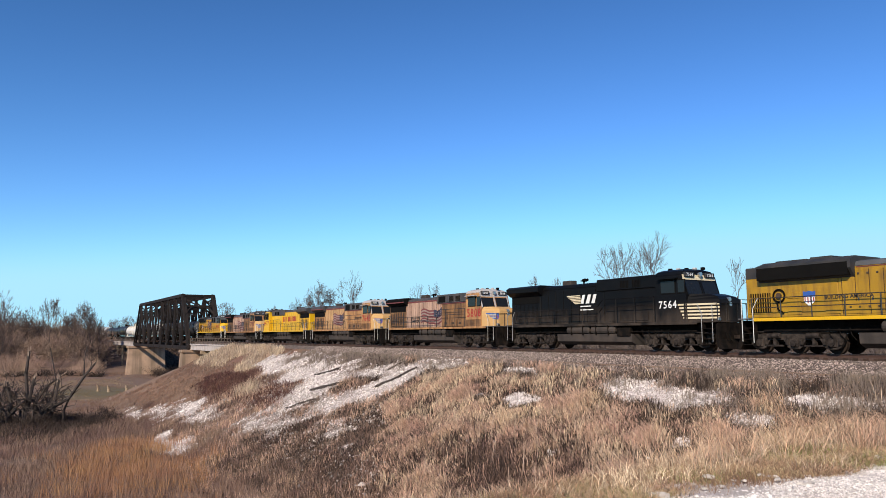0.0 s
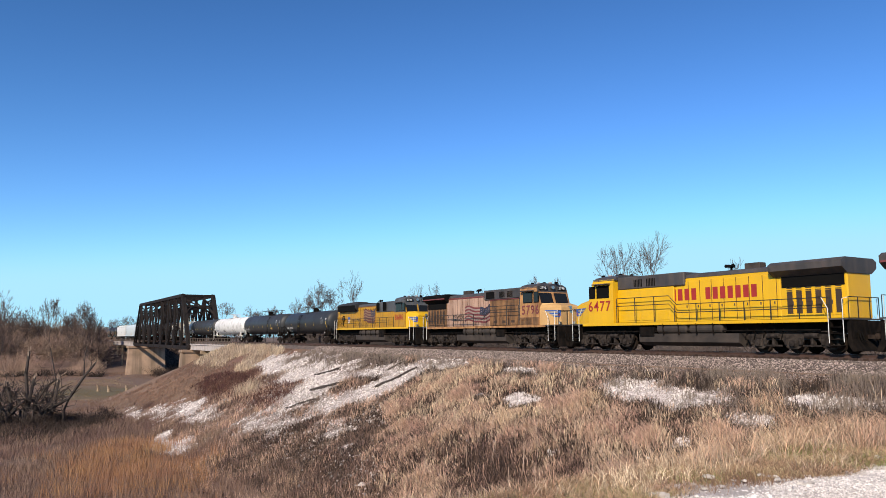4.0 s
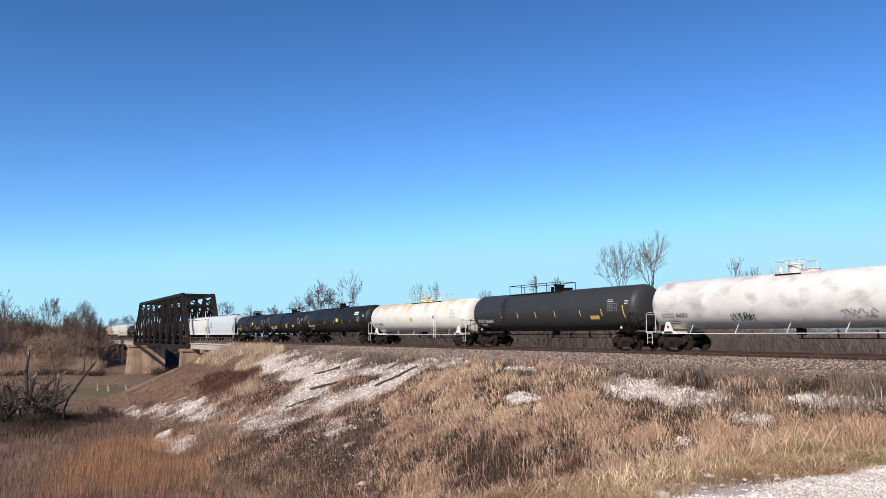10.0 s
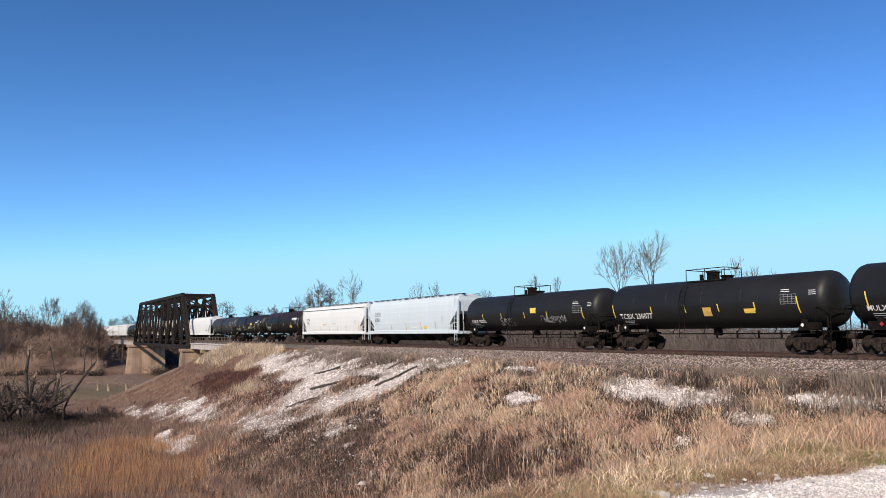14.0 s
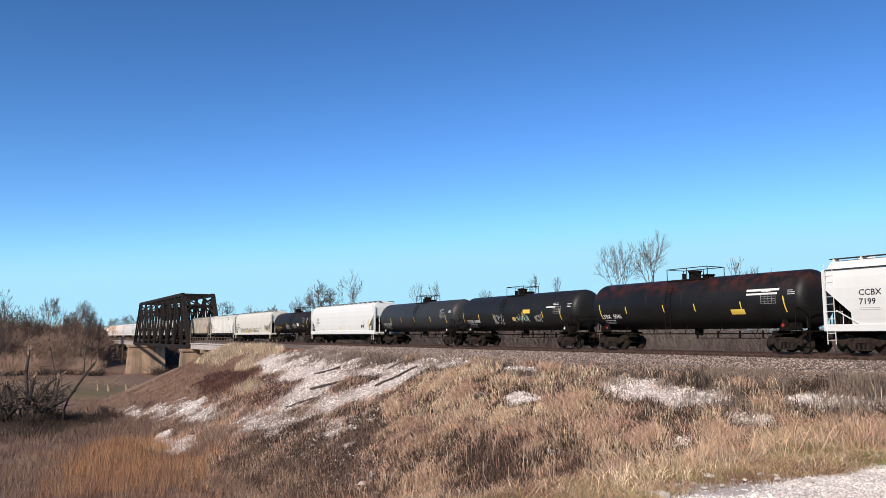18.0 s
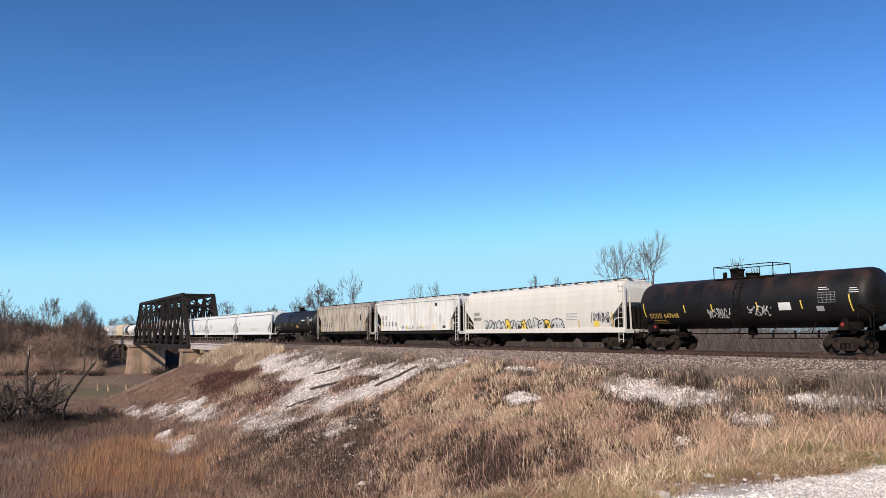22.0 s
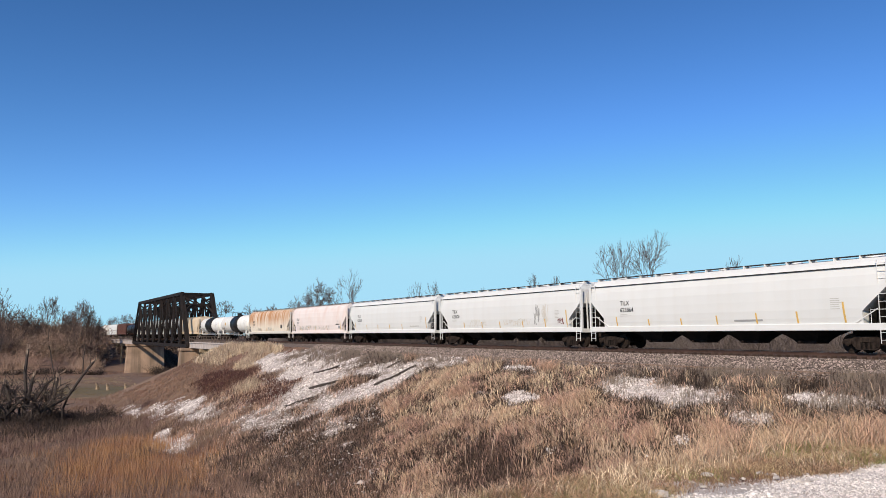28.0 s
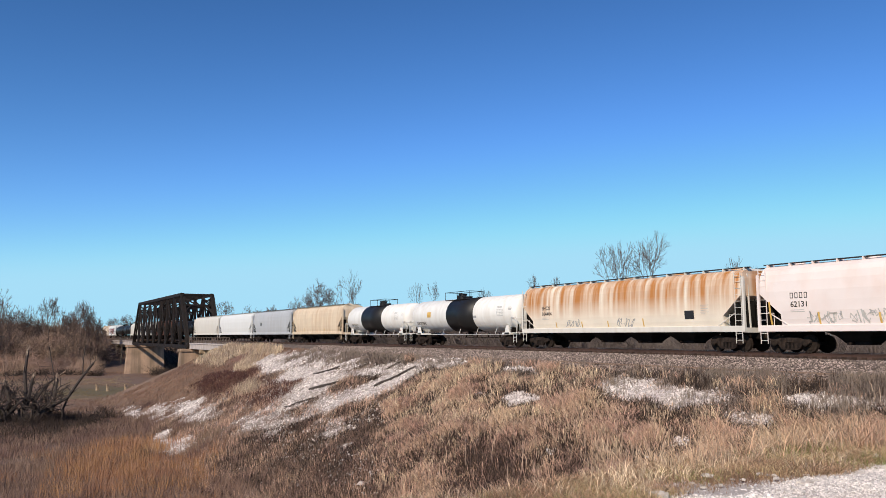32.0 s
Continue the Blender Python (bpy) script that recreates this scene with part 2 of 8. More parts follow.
mm("mustard", (0.37, 0.205, 0.010), 0.5, var=0.15, scale=1, fine=15, bump=0.03, dirt=(0.12, 0.06, 0.018), amount=0.75, streak=(3.0, 1, 0.6), lim=(0.46, 0.7))
mm("peach", (0.50, 0.29, 0.13), 0.6, var=0.15, scale=1, fine=15, bump=0.03, dirt=(0.17, 0.08, 0.035), amount=0.8, streak=(2.5, 1, 0.5), lim=(0.46, 0.68))
mm("harbor_grey", (0.080, 0.083, 0.088), 0.6, var=0.2, scale=1, fine=15, bump=0.03, dirt=(0.05, 0.045, 0.04), amount=0.4, streak=(2, 2, 0.4))
mm("bright_yellow", (0.72, 0.41, 0.006), 0.42, var=0.05, scale=1, fine=15, bump=0.03, dirt=(0.5, 0.28, 0.03), amount=0.25, streak=(1.8, 1.8, 0.4))
mm("grimy_orange", (0.25, 0.125, 0.05), 0.7, var=0.25, scale=1.5, fine=15, bump=0.03, dirt=(0.05, 0.027, 0.016), amount=0.85, streak=(2.5, 1, 0.5), lim=(0.4, 0.66))
mm("stripe_gold", (0.66, 0.56, 0.38), 0.6, var=0.1, bump=0)
mm("faded_orange", (0.44, 0.225, 0.085), 0.6, var=0.2, scale=1.2, fine=15, bump=0.03, dirt=(0.14, 0.06, 0.03), amount=0.8, streak=(2.5, 1, 0.6), lim=(0.46, 0.68))
mm("faded_pink", (0.45, 0.285, 0.205), 0.6, var=0.15, scale=1, fine=15, bump=0.03, dirt=(0.15, 0.07, 0.04), amount=0.85, streak=(3, 1, 0.35), lim=(0.45, 0.68))
mm("tan_nose", (0.54, 0.325, 0.13), 0.55, var=0.1, scale=1, fine=15, bump=0.03, dirt=(0.5, 0.28, 0.1), amount=0.4, streak=(1.4, 1.4, 0.5))
mm("loco_grey", (0.05, 0.046, 0.046), 0.6, var=0.25, scale=1, fine=15, bump=0.03, dirt=(0.14, 0.105, 0.085), amount=0.4, streak=(2, 2, 0.4))
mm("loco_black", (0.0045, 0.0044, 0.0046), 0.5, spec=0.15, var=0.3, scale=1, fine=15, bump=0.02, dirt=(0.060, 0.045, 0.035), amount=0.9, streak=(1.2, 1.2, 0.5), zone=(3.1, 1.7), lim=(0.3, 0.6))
mm("soot", (0.005, 0.0045, 0.0042), 0.85, spec=0.12, var=0.4, scale=2, fine=20, bump=0.05)
mm("louvre", (0.055, 0.033, 0.02), 0.7, var=0.3, scale=2, fine=20)
mm("fuel_tank", (0.046, 0.038, 0.034), 0.8, 0.0, spec=0.25, var=0.3, scale=2, fine=20, dirt=(0.090, 0.068, 0.054), amount=0.6, streak=(1, 1, 1.5))
mm("cab_white", (0.45, 0.43, 0.42), 0.6, var=0.1, dirt=(0.35, 0.25, 0.2), amount=0.4)
mm("paint_white", (0.75, 0.74, 0.72), 0.6, var=0.08, bump=0)
mm("paint_grey", (0.35, 0.35, 0.35), 0.6, var=0.1, bump=0)
mm("paint_red", (0.33, 0.022, 0.018), 0.6, var=0.1, bump=0)
mm("paint_faded_red", (0.17, 0.04, 0.04), 0.6, var=0.2, bump=0)
mm("paint_blue", (0.03, 0.10, 0.38), 0.6, var=0.1, bump=0)
mm("paint_navy", (0.035, 0.035, 0.06), 0.6, var=0.2, bump=0)
mm("paint_black", (0.02, 0.02, 0.022), 0.6, var=0.1, bump=0)
mm("paint_yellow", (0.80, 0.56, 0.09), 0.55, var=0.08, bump=0)
mm("paint_amber", (0.66, 0.42, 0.11), 0.55, var=0.15, bump=0)
mm("paint_mint", (0.36, 0.50, 0.44), 0.6, var=0.15, bump=0)
mm("graffiti_white", (0.55, 0.55, 0.54), 0.6, var=0.2, bump=0)
mm("glass", (0.012, 0.014, 0.016), 0.08, var=0.05, bump=0, spec=0.25)
mm("flag_grimy", (0.27, 0.175, 0.10), 0.6, var=0.3, scale=2, bump=0)
mm("flag_rust", (0.12, 0.028, 0.025), 0.6, var=0.25, scale=2, bump=0)
mm("flag_pale", (0.30, 0.22, 0.18), 0.6, var=0.2, bump=0)
mm("chrome", (0.5, 0.5, 0.5), 0.3, 0.9, var=0.1, bump=0)
mm("silver_pipe", (0.62, 0.60, 0.56), 0.5, 0.2, var=0.15, bump=0)

# ---- mesh helpers ----


def flush(bm, name, material, smooth=False):
    me = bpy.data.meshes.new(name)
    bm.to_mesh(me)
    bm.free()
    me.materials.append(M[material])
    if smooth:
        for p in me.polygons:
            p.use_smooth = True
    return me


def part(name, bm, material, parent, label="", smooth=False, m=None):
    """ONE mesh object under a thing or under a part."""
    me = bm if isinstance(bm, bpy.types.Mesh) else flush(bm, name, material, smooth)
    ob = new(name, me)
    ob.parent = parent
    if m is not None:
        ob.matrix_basis = m
    if label:
        ob["label"] = label
    return ob


def box(bm, x0, x1, y0, y1, z0, z1, bevel=0.0):
    vs = [bm.verts.new((x, y, z)) for x in (x0, x1) for y in (y0, y1) for z in (z0, z1)]
    fs = [bm.faces.new([vs[i] for i in q]) for q in ((0, 1, 3, 2), (4, 6, 7, 5), (0, 4, 5, 1), (2, 3, 7, 6), (0, 2, 6, 4), (1, 5, 7, 3))]
    if bevel:
        es = list({e for f in fs for e in f.edges})
        bmesh.ops.bevel(bm, geom=es, offset=bevel, segments=1, affect="EDGES")
    return bm


def B():
    return bmesh.new()


def prism(bm, pts, y0, y1):
    """A solid from an outline in x, z, between two values of y."""
    a = [bm.verts.new((x, y0, z)) for x, z in pts]
    b = [bm.verts.new((x, y1, z)) for x, z in pts]
    bm.faces.new(a)
    bm.faces.new(b[::-1])
    for i in range(len(pts)):
        j = (i + 1) % len(pts)
        bm.faces.new((a[i], b[i], b[j], a[j]))
    bmesh.ops.recalc_face_normals(bm, faces=bm.faces)
    return bm


def rod(bm, p, q, r=0.02, n=6, r2=None):
    p, q = Vector(p), Vector(q)
    d = (q - p).normalized()
    u = d.orthogonal().normalized()
    v = d.cross(u)
    r2 = r if r2 is None else r2
    ra = [bm.verts.new(p + (u * math.cos(a) + v * math.sin(a)) * r) for a in (i * math.tau / n for i in range(n))]
    rb = [bm.verts.new(q + (u * math.cos(a) + v * math.sin(a)) * r2) for a in (i * math.tau / n for i in range(n))]
    for i in range(n):
        j = (i + 1) % n
        bm.faces.new((ra[i], ra[j], rb[j], rb[i]))
    bm.faces.new(ra[::-1])
    bm.faces.new(rb)
    return bm


def pipe(bm, pts, r=0.02, n=5):
    """A bent tube in one piece."""
    pts = [Vector(p) for p in pts]
    last = None
    for i, p in enumerate(pts):
        d = (pts[min(i + 1, len(pts) - 1)] - pts[max(i - 1, 0)]).normalized()
        u = d.cross(Vector((0, 1, 0)))
        u = (u if u.length > 0.2 else d.cross(Vector((0, 0, 1)))).normalized()
        v = d.cross(u)
        ring = [bm.verts.new(p + (u * math.cos(a) + v * math.sin(a)) * r) for a in (k * math.tau / n for k in range(n))]
        if last:
            for k in range(n):
                bm.faces.new((last[k], last[(k + 1) % n], ring[(k + 1) % n], ring[k]))
        else:
            bm.faces.new(ring[::-1])
        last = ring
    bm.faces.new(last)
    return bm


def hull(bm, sections, closed=True):
    """Skin over rings of equal length, capped at both ends."""
    rings = [[bm.verts.new(p) for p in s] for s in sections]
    for a, b in zip(rings, rings[1:]):
        n = len(a)
        for i in range(n if closed else n - 1):
            j = (i + 1) % n
            bm.faces.new((a[i], a[j], b[j], b[i]))
    bm.faces.new(rings[0][::-1])
    bm.faces.new(rings[-1])
    bmesh.ops.recalc_face_normals(bm, faces=bm.faces)
    return bm


def lettering(text, height, spread=1.0):
    """Flat letters in x, z (y = 0), the left end of the base line at the origin."""
    cu = bpy.data.curves.new("letters", "FONT")
    cu.body, cu.size, cu.space_character, cu.resolution_u, cu.offset = text, height * 1.38, spread, 2, height * 0.02
    ob = bpy.data.objects.new("letters", cu)
    me = bpy.data.meshes.new_from_object(ob)
    bpy.data.objects.remove(ob)
    for v in me.vertices:
        v.co = (v.co.x, 0, v.co.y)
    return me


def on_skin(me, x, z, skin, proud=0.012):
    """Lay flat work in x, z onto a side whose y is skin(z)."""
    for v in me.vertices:
        vx, vz = v.co.x + x, v.co.z + z
        v.co = (vx, skin(vz) - proud, vz)
    return me


def write(name, text, height, x, z, skin, material, parent, label="", spread=1.0):
    me = on_skin(lettering(text, height, spread), x, z, skin)
    me.materials.append(M[material])
    return part(name, me, material, parent, label)


def plate(bm, x0, x1, z0, z1, skin, proud=0.01, lean=0.0, n=5):
    """A thin sheet that follows the side."""
    prev = None
    for i in range(n + 1):
        z = z0 + (z1 - z0) * i / n
        s = lean * (z - z0)
        row = [bm.verts.new((x0 + s, skin(z) - proud, z)), bm.verts.new((x1 + s, skin(z) - proud, z))]
        if prev:
            bm.faces.new((prev[0], prev[1], row[1], row[0]))
        prev = row
    return bm


def bars(name, x, z, w, h, rows, skin, material, parent, seed=0, label="block of small unreadable stencilling"):
    """Unreadable small stencilling as plain bars."""
    rr = random.Random(seed)
    bm = B()
    for i in range(rows):
        zz = z - i * h / rows
        plate(bm, x, x + w * rr.uniform(0.55, 1), zz - 0.3 * h / rows, zz, skin, n=1)
    return part(name, bm, material, parent, label)


def scrawl(name, x, z, w, h, strokes, skin, material, parent, seed=0, r=0.03, label="spray-painted scrawl"):
    """Spray-painted strokes, no letters."""
    rr = random.Random(seed)
    bm = B()
    cell = w / strokes
    for i in range(strokes * 2):
        cx = x + cell * (i / 2 + 0.25)
        px, pz = cx, z - h * rr.uniform(0.2, 0.5)
        prev = None
        for j in range(rr.randint(4, 7)):
            qx, qz = cx + cell * rr.uniform(-0.45, 0.45), z + h * rr.uniform(-0.5, 0.5)
            d = Vector((-(qz - pz), qx - px)).normalized() * r
            row = [bm.verts.new((qx + d.x * s, skin(qz + d.y * s) - 0.013, qz + d.y * s)) for s in (-1, 1)]
            if prev:
                bm.faces.new((prev[0], prev[1], row[1], row[0]))
            prev = row
            px, pz = qx, qz
    return part(name, bm, material, parent, label)



def bubbles(x, z, w, h, n, skin, fills, parent, seed=0):
    """Fat spray-painted shapes: a black outline, a pale filling and a few strokes, no letters."""
    rr = random.Random(seed)
    cell = w / n
    for i in range(n):
        cx, cz = x + cell * (i + 0.5), z + h * rr.uniform(-0.06, 0.06)
        lobes = [rr.uniform(0.72, 1.12) for _ in range(9)]
        tilt = rr.uniform(-0.25, 0.25)

        def blob(k, proud):
            bm = B()
            ring = []
            for j in range(18):
                a = j * math.tau / 18
                g = (lobes[j // 2] + lobes[(j + 1) // 2 % 9]) / 2
                g *= 1.0 / (abs(math.cos(a)) ** 3.5 + abs(math.sin(a)) ** 3.5) ** 0.28
                dx, dz = cell * 0.54 * g * math.cos(a), h * 0.5 * g * math.sin(a)
                dx, dz = dx - math.copysign(min(k, abs(dx)), dx), dz - math.copysign(min(k, abs(dz)), dz)
                zz = cz + dz
                ring.append(bm.verts.new((cx + dx + tilt * dz, skin(zz) - proud, zz)))
            bm.faces.new(ring)
            return bm
        shape = part("graffiti", blob(0.0, 0.014), "paint_black", parent, "spray-painted black shape")
        part("filling", blob(0.06, 0.022), fills[i % len(fills)], shape)
        bm = B()
        for j in range(rr.randint(2, 3)):
            px, pz, l = cx + cell * rr.uniform(-0.2, 0.2), cz + h * rr.uniform(-0.2, 0.2), h * rr.uniform(0.18, 0.4)
            dx, dz = rr.choice(((0.3, 1.0), (1.0, 0.2), (-0.4, 0.9)))
            pts = [(px - dx * l / 2 * cell / h, pz - dz * l / 2), (px + dx * l / 2 * cell / h, pz + dz * l / 2)]
            q = Vector((-(pts[1][1] - pts[0][1]), pts[1][0] - pts[0][0])).normalized() * 0.04
            bm.faces.new([bm.verts.new((a + s1 * q.x, skin(b + s1 * q.y) - 0.03, b + s1 * q.y)) for (a, b), s1 in ((pts[0], -1), (pts[1], -1), (pts[1], 1), (pts[0], 1))])
        part("strokes", bm, "paint_black", shape)


# ---- ground ----
rng = np.random.default_rng(7)


def soft(a, b, x):
    t = np.clip((x - a) / (b - a), 0, 1)
    return t * t * (3 - 2 * t)


def hum(x, y, s):
    return np.sin(x * s + 1.3 * np.sin(y * s * 0.7)) * np.cos(y * s * 1.1 + 0.8 * np.sin(x * s * 0.6))


LATTICE = np.random.default_rng(3).uniform(-1, 1, (256, 256))


def value_noise(x, y):
    xi, yi = np.floor(x).astype(int), np.floor(y).astype(int)
    fx, fy = x - xi, y - yi
    fx, fy = fx * fx * (3 - 2 * fx), fy * fy * (3 - 2 * fy)
    a, b, c, d = (LATTICE[(xi + i) & 255, (yi + j) & 255] for i, j in ((0, 0), (1, 0), (0, 1), (1, 1)))
    return (a * (1 - fx) + b * fx) * (1 - fy) + (c * (1 - fx) + d * fx) * fy


def fray(x, y, s, octaves=4):
    """Uneven noise between about -1 and 1, of s waves to the metre."""
    x, y = np.asarray(x, float), np.asarray(y, float)
    return sum(value_noise(x * s * 2 ** i + 17.3 * i, y * s * 2 ** i - 9.1 * i) * 0.55 ** i for i in range(octaves))


def land(x, y):
    """Height of the ground; z = 0 is the top of the rail."""
    x, y = np.asarray(x, float), np.asarray(y, float)
    rough = 0.16 * hum(x, y, 0.31) + 0.09 * hum(x + 9, y - 4, 0.83)
    near = np.where(x < 0, -10.0, -10.0 + 2.5 * soft(0, 20, x))
    near = near + 6.0 * soft(-215, -275, x)
    back = np.where(x > -160, -10 + 8.2 * soft(-122, -96, x), -10 + 8.2 * soft(-205, -235, x))
    flat = np.where(y < 0, near, near + (back - near) * soft(2, 12, y)) + rough + 0.3 * hum(x, y, 0.05)
    top = -0.85 - 0.5 * np.maximum(np.abs(y) - 3.6, 0)
    top = np.minimum(top, np.where(x > -160, -0.85 + 0.8 * (x + 97.5), -0.85 - 0.45 * (x + 246)))
    top = top + np.where(np.abs(y) > 4, rough * 0.8, 0)
    lane = np.where(y < 0, -0.12 - 0.48 * soft(-4, -22, y), -0.3)
    edge = 23.2 + 0.3 * np.sin(y * 0.5)
    bank = np.where(x > edge, lane, lane - 0.5 * (edge - x))
    bank = np.where((x > edge) & (x < edge + 0.8), lane - 0.05, bank)
    bank = np.where(x > 34, np.maximum(lane - 0.5 * (x - 34), -3), bank)
    return np.maximum(np.maximum(flat, top), bank)


# bare limestone on the bank: centre x, y, half widths, and how thickly it lies
STONY = ((-58, -6.2, 15, 2.9, 1), (-48, -7.6, 10, 4.0, 1), (-40.5, -10.5, 5.5, 5.4, 1), (-61, -17.3, 13, 2.7, 0.75), (-70, -19.0, 8, 2.4, 0.7), (-76, -20.6, 11, 2.0, 0.6), (-33, -6.4, 6, 2.2, 0.75), (-28.6, -7.4, 3.8, 3.3, 1), (-24.5, -4.7, 3.6, 0.9, 1), (-33, -10.8, 4.5, 3.0, 0.75),
         (-37, -15.6, 8, 2.6, 0.55), (-25, -14.6, 5, 2.2, 0.5), (-50, -21.8, 11, 2.6, 0.62), (-2.2, -6.0, 4.4, 1.3, 0.9), (2.6, -6.5, 2.8, 1.1, 0.9), (9.9, -5.9, 2.2, 0.6, 0.9), (-10.1, -7.8, 2.6, 0.7, 1), (-13.6, -8.0, 1.6, 0.5, 0.8),
         (4.9, -9.6, 0.9, 0.6, 0.8), (7.0, -7.6, 1.8, 0.7, 0.7), (12.6, -5.4, 1.2, 0.4, 0.8), (-13.5, -4.9, 2.6, 0.5, 0.7), (-19, -15.5, 2.0, 0.9, 0.6))


def stony(x, y):
    s = np.full(np.shape(x), -9.0)
    for cx, cy, a, b, most in STONY:
        s = np.maximum(s, np.minimum(1.25 * most - 1.25 * np.sqrt(((x - cx) / a) ** 2 + ((y - cy) / b) ** 2) ** 1.4, most))
    along, across = 0.93 * x + 0.37 * y, 0.93 * y - 0.37 * x
    return s + 0.42 * fray(x + 0.5 * y, y * 0.7, 0.42, 5) + 0.42 * fray(along * 0.22, across, 0.9, 4) - 0.06


def wine(x, y):
    """Where the dark red weeds grow."""
    a = 1 - np.sqrt(((x + 65) / 12) ** 2 + ((y + 12.0) / 2.7) ** 2)
    b = 1 - np.sqrt(((x + 48.5) / 6.0) ** 2 + ((y + 12.0) / 2.2) ** 2)
    return np.maximum(a, b) + 0.30 * fray(x, y * 0.7, 0.5)


def clay(x, y):
    """Where red-brown soil lies bare under the track."""
    return np.clip(1.2 - np.hypot((x + 80) / 13, (y + 6.6) / 3.4) + 0.5 * fray(x, y, 0.3), 0, 1)


def damp(x, y):
    """The low olive flat by the creek."""
    return np.clip(1.5 - 1.5 * np.hypot((x + 137) / 25, (y + 20 + 0.08 * (x + 137)) / 14) + 0.5 * fray(x, y, 0.08), 0, 1)


def axis(lo, hi, step, far_lo, far_hi):
    mid = list(np.arange(lo, hi + 0.01, step))
    a, s = lo, step
    left = []
    while a > far_lo:
        s *= 1.22
        a -= s
        left.append(a)
    b, s = hi, step
    right = []
    while b < far_hi:
        s *= 1.22
        b += s
        right.append(b)
    return np.array(left[::-1] + mid + right)


def raw_mesh(name, verts, faces, materials, smooth=False):
    """A mesh from arrays of vertices and of equal-sided faces."""
    verts, faces = np.asarray(verts, np.float32), np.asarray(faces, np.int32)
    me = bpy.data.meshes.new(name)
    k = faces.shape[1]
    me.vertices.add(len(verts))
    me.vertices.foreach_set("co", verts.ravel())
    me.loops.add(faces.size)
    me.loops.foreach_set("vertex_index", faces.ravel())
    me.polygons.add(len(faces))
    me.polygons.foreach_set("loop_start", np.arange(0, faces.size, k, dtype=np.int32))
    me.polygons.foreach_set("loop_total", np.full(len(faces), k, np.int32))
    if smooth:
        me.polygons.foreach_set("use_smooth", np.ones(len(faces), bool))
    me.update(calc_edges=True)
    for m in materials:
        me.materials.append(M[m])
    return me


gx, gy = axis(-130, 40, 0.8, -3500, 3500), axis(-40, 10, 0.7, -3500, 3500)
GX, GY = np.meshgrid(gx, gy, indexing="ij")
GZ = land(GX, GY)
nx, ny = GX.shape
idx = np.arange(nx * ny).reshape(nx, ny)
quads = np.stack([idx[:-1, :-1], idx[1:, :-1], idx[1:, 1:], idx[:-1, 1:]], -1).reshape(-1, 4)
me = raw_mesh("ground", np.stack([GX, GY, GZ], -1).reshape(-1, 3), quads, ["earth"], True)
g, gk = M["earth"].node_tree.nodes, M["earth"].node_tree.links
for zone, share, tone in (("stony", np.clip(stony(GX, GY) * 1.6 + 0.3, 0, 1), (0.31, 0.262, 0.235, 1)), ("clay", clay(GX, GY), (0.17, 0.092, 0.066, 1)), ("damp", damp(GX, GY), (0.125, 0.098, 0.052, 1)),
                          ("loam", soft(-150, -185, GX) * (GY < 30), (0.165, 0.105, 0.078, 1))):
    bare = me.attributes.new(zone, "FLOAT", "POINT")
    bare.data.foreach_set("value", np.asarray(share, np.float32).ravel())
    at = g.new("ShaderNodeAttribute")
    at.attribute_name = zone
    gm = g.new("ShaderNodeMix")
    gm.data_type = "RGBA"
    gm.inputs[7].default_value = tone
    gk.new(at.outputs["Fac"], gm.inputs[0])
    gk.new(g["Principled BSDF"].inputs["Base Color"].links[0].from_socket, gm.inputs[6])
    gk.new(gm.outputs[2], g["Principled BSDF"].inputs["Base Color"])
ground = tagged(new("ground", me), "brown winter ground with a railway bank", "ground", kind="structure")

# gravel lane on which the camera stands
ly = np.arange(-70, -3.4, 0.7)
lv, lf = [], []
for i, y in enumerate(ly):
    for x, d in ((24.0 + 0.3 * math.sin(y * 1.7) + 0.2 * math.sin(y * 4.1), -0.05), (24.8, 0.03), (28, 0.07), (31.5, 0.03), (32.4, -0.05)):
        lv.append((x, y, float(land(28, y)) + 0.02 + d))
for i in range(len(ly) - 1):
    for j in range(4):
        a = i * 5 + j
        lf.append((a, a + 1, a + 6, a + 5))
tagged(new("road", raw_mesh("road", lv, lf, ["road"], True)), "white crushed-limestone gravel lane", "road", kind="structure")

# ---- track ----
bal = B()
hull(bal, [[(x, -3.5, -1.0), (x, -2.0, -0.30), (x, 2.0, -0.30), (x, 3.5, -1.0)] for x in (-99, -60, -20, 20, 60, 130)])
ballast = tagged(new("ballast", flush(bal, "ballast", "ballast")), "pinkish-grey crushed stone track ballast", "ballast", kind="structure")
bal = B()
hull(bal, [[(x, -3.5, -1.0), (x, -2.0, -0.30), (x, 2.0, -0.30), (x, 3.5, -1.0)] for x in (-900, -600, -246)])
tagged(new("ballast", flush(bal, "ballast", "ballast")), "stone track ballast beyond the bridge", "ballast", kind="structure")
RAILP = ((-0.07, -0.17), (0.07, -0.17), (0.07, -0.15), (0.012, -0.12), (0.012, -0.045), (0.036, -0.03), (0.036, 0.0), (-0.036, 0.0), (-0.036, -0.03), (-0.012, -0.045), (-0.012, -0.12), (-0.07, -0.15))
for s in (-0.755, 0.755):
    bm = B()
    hull(bm, [[(x, s + a, b) for a, b in RAILP] for x in (-900, 130)])
    rail = tagged(new("rail", flush(bm, "rail", "rail")), "rusty brown steel rail with a shiny head", "rail", group="rails of the track", kind="structure")
    part("rail_head", box(B(), -900, 130, s - 0.03, s + 0.03, -0.004, 0.003), "rail_head", rail, "polished running surface")

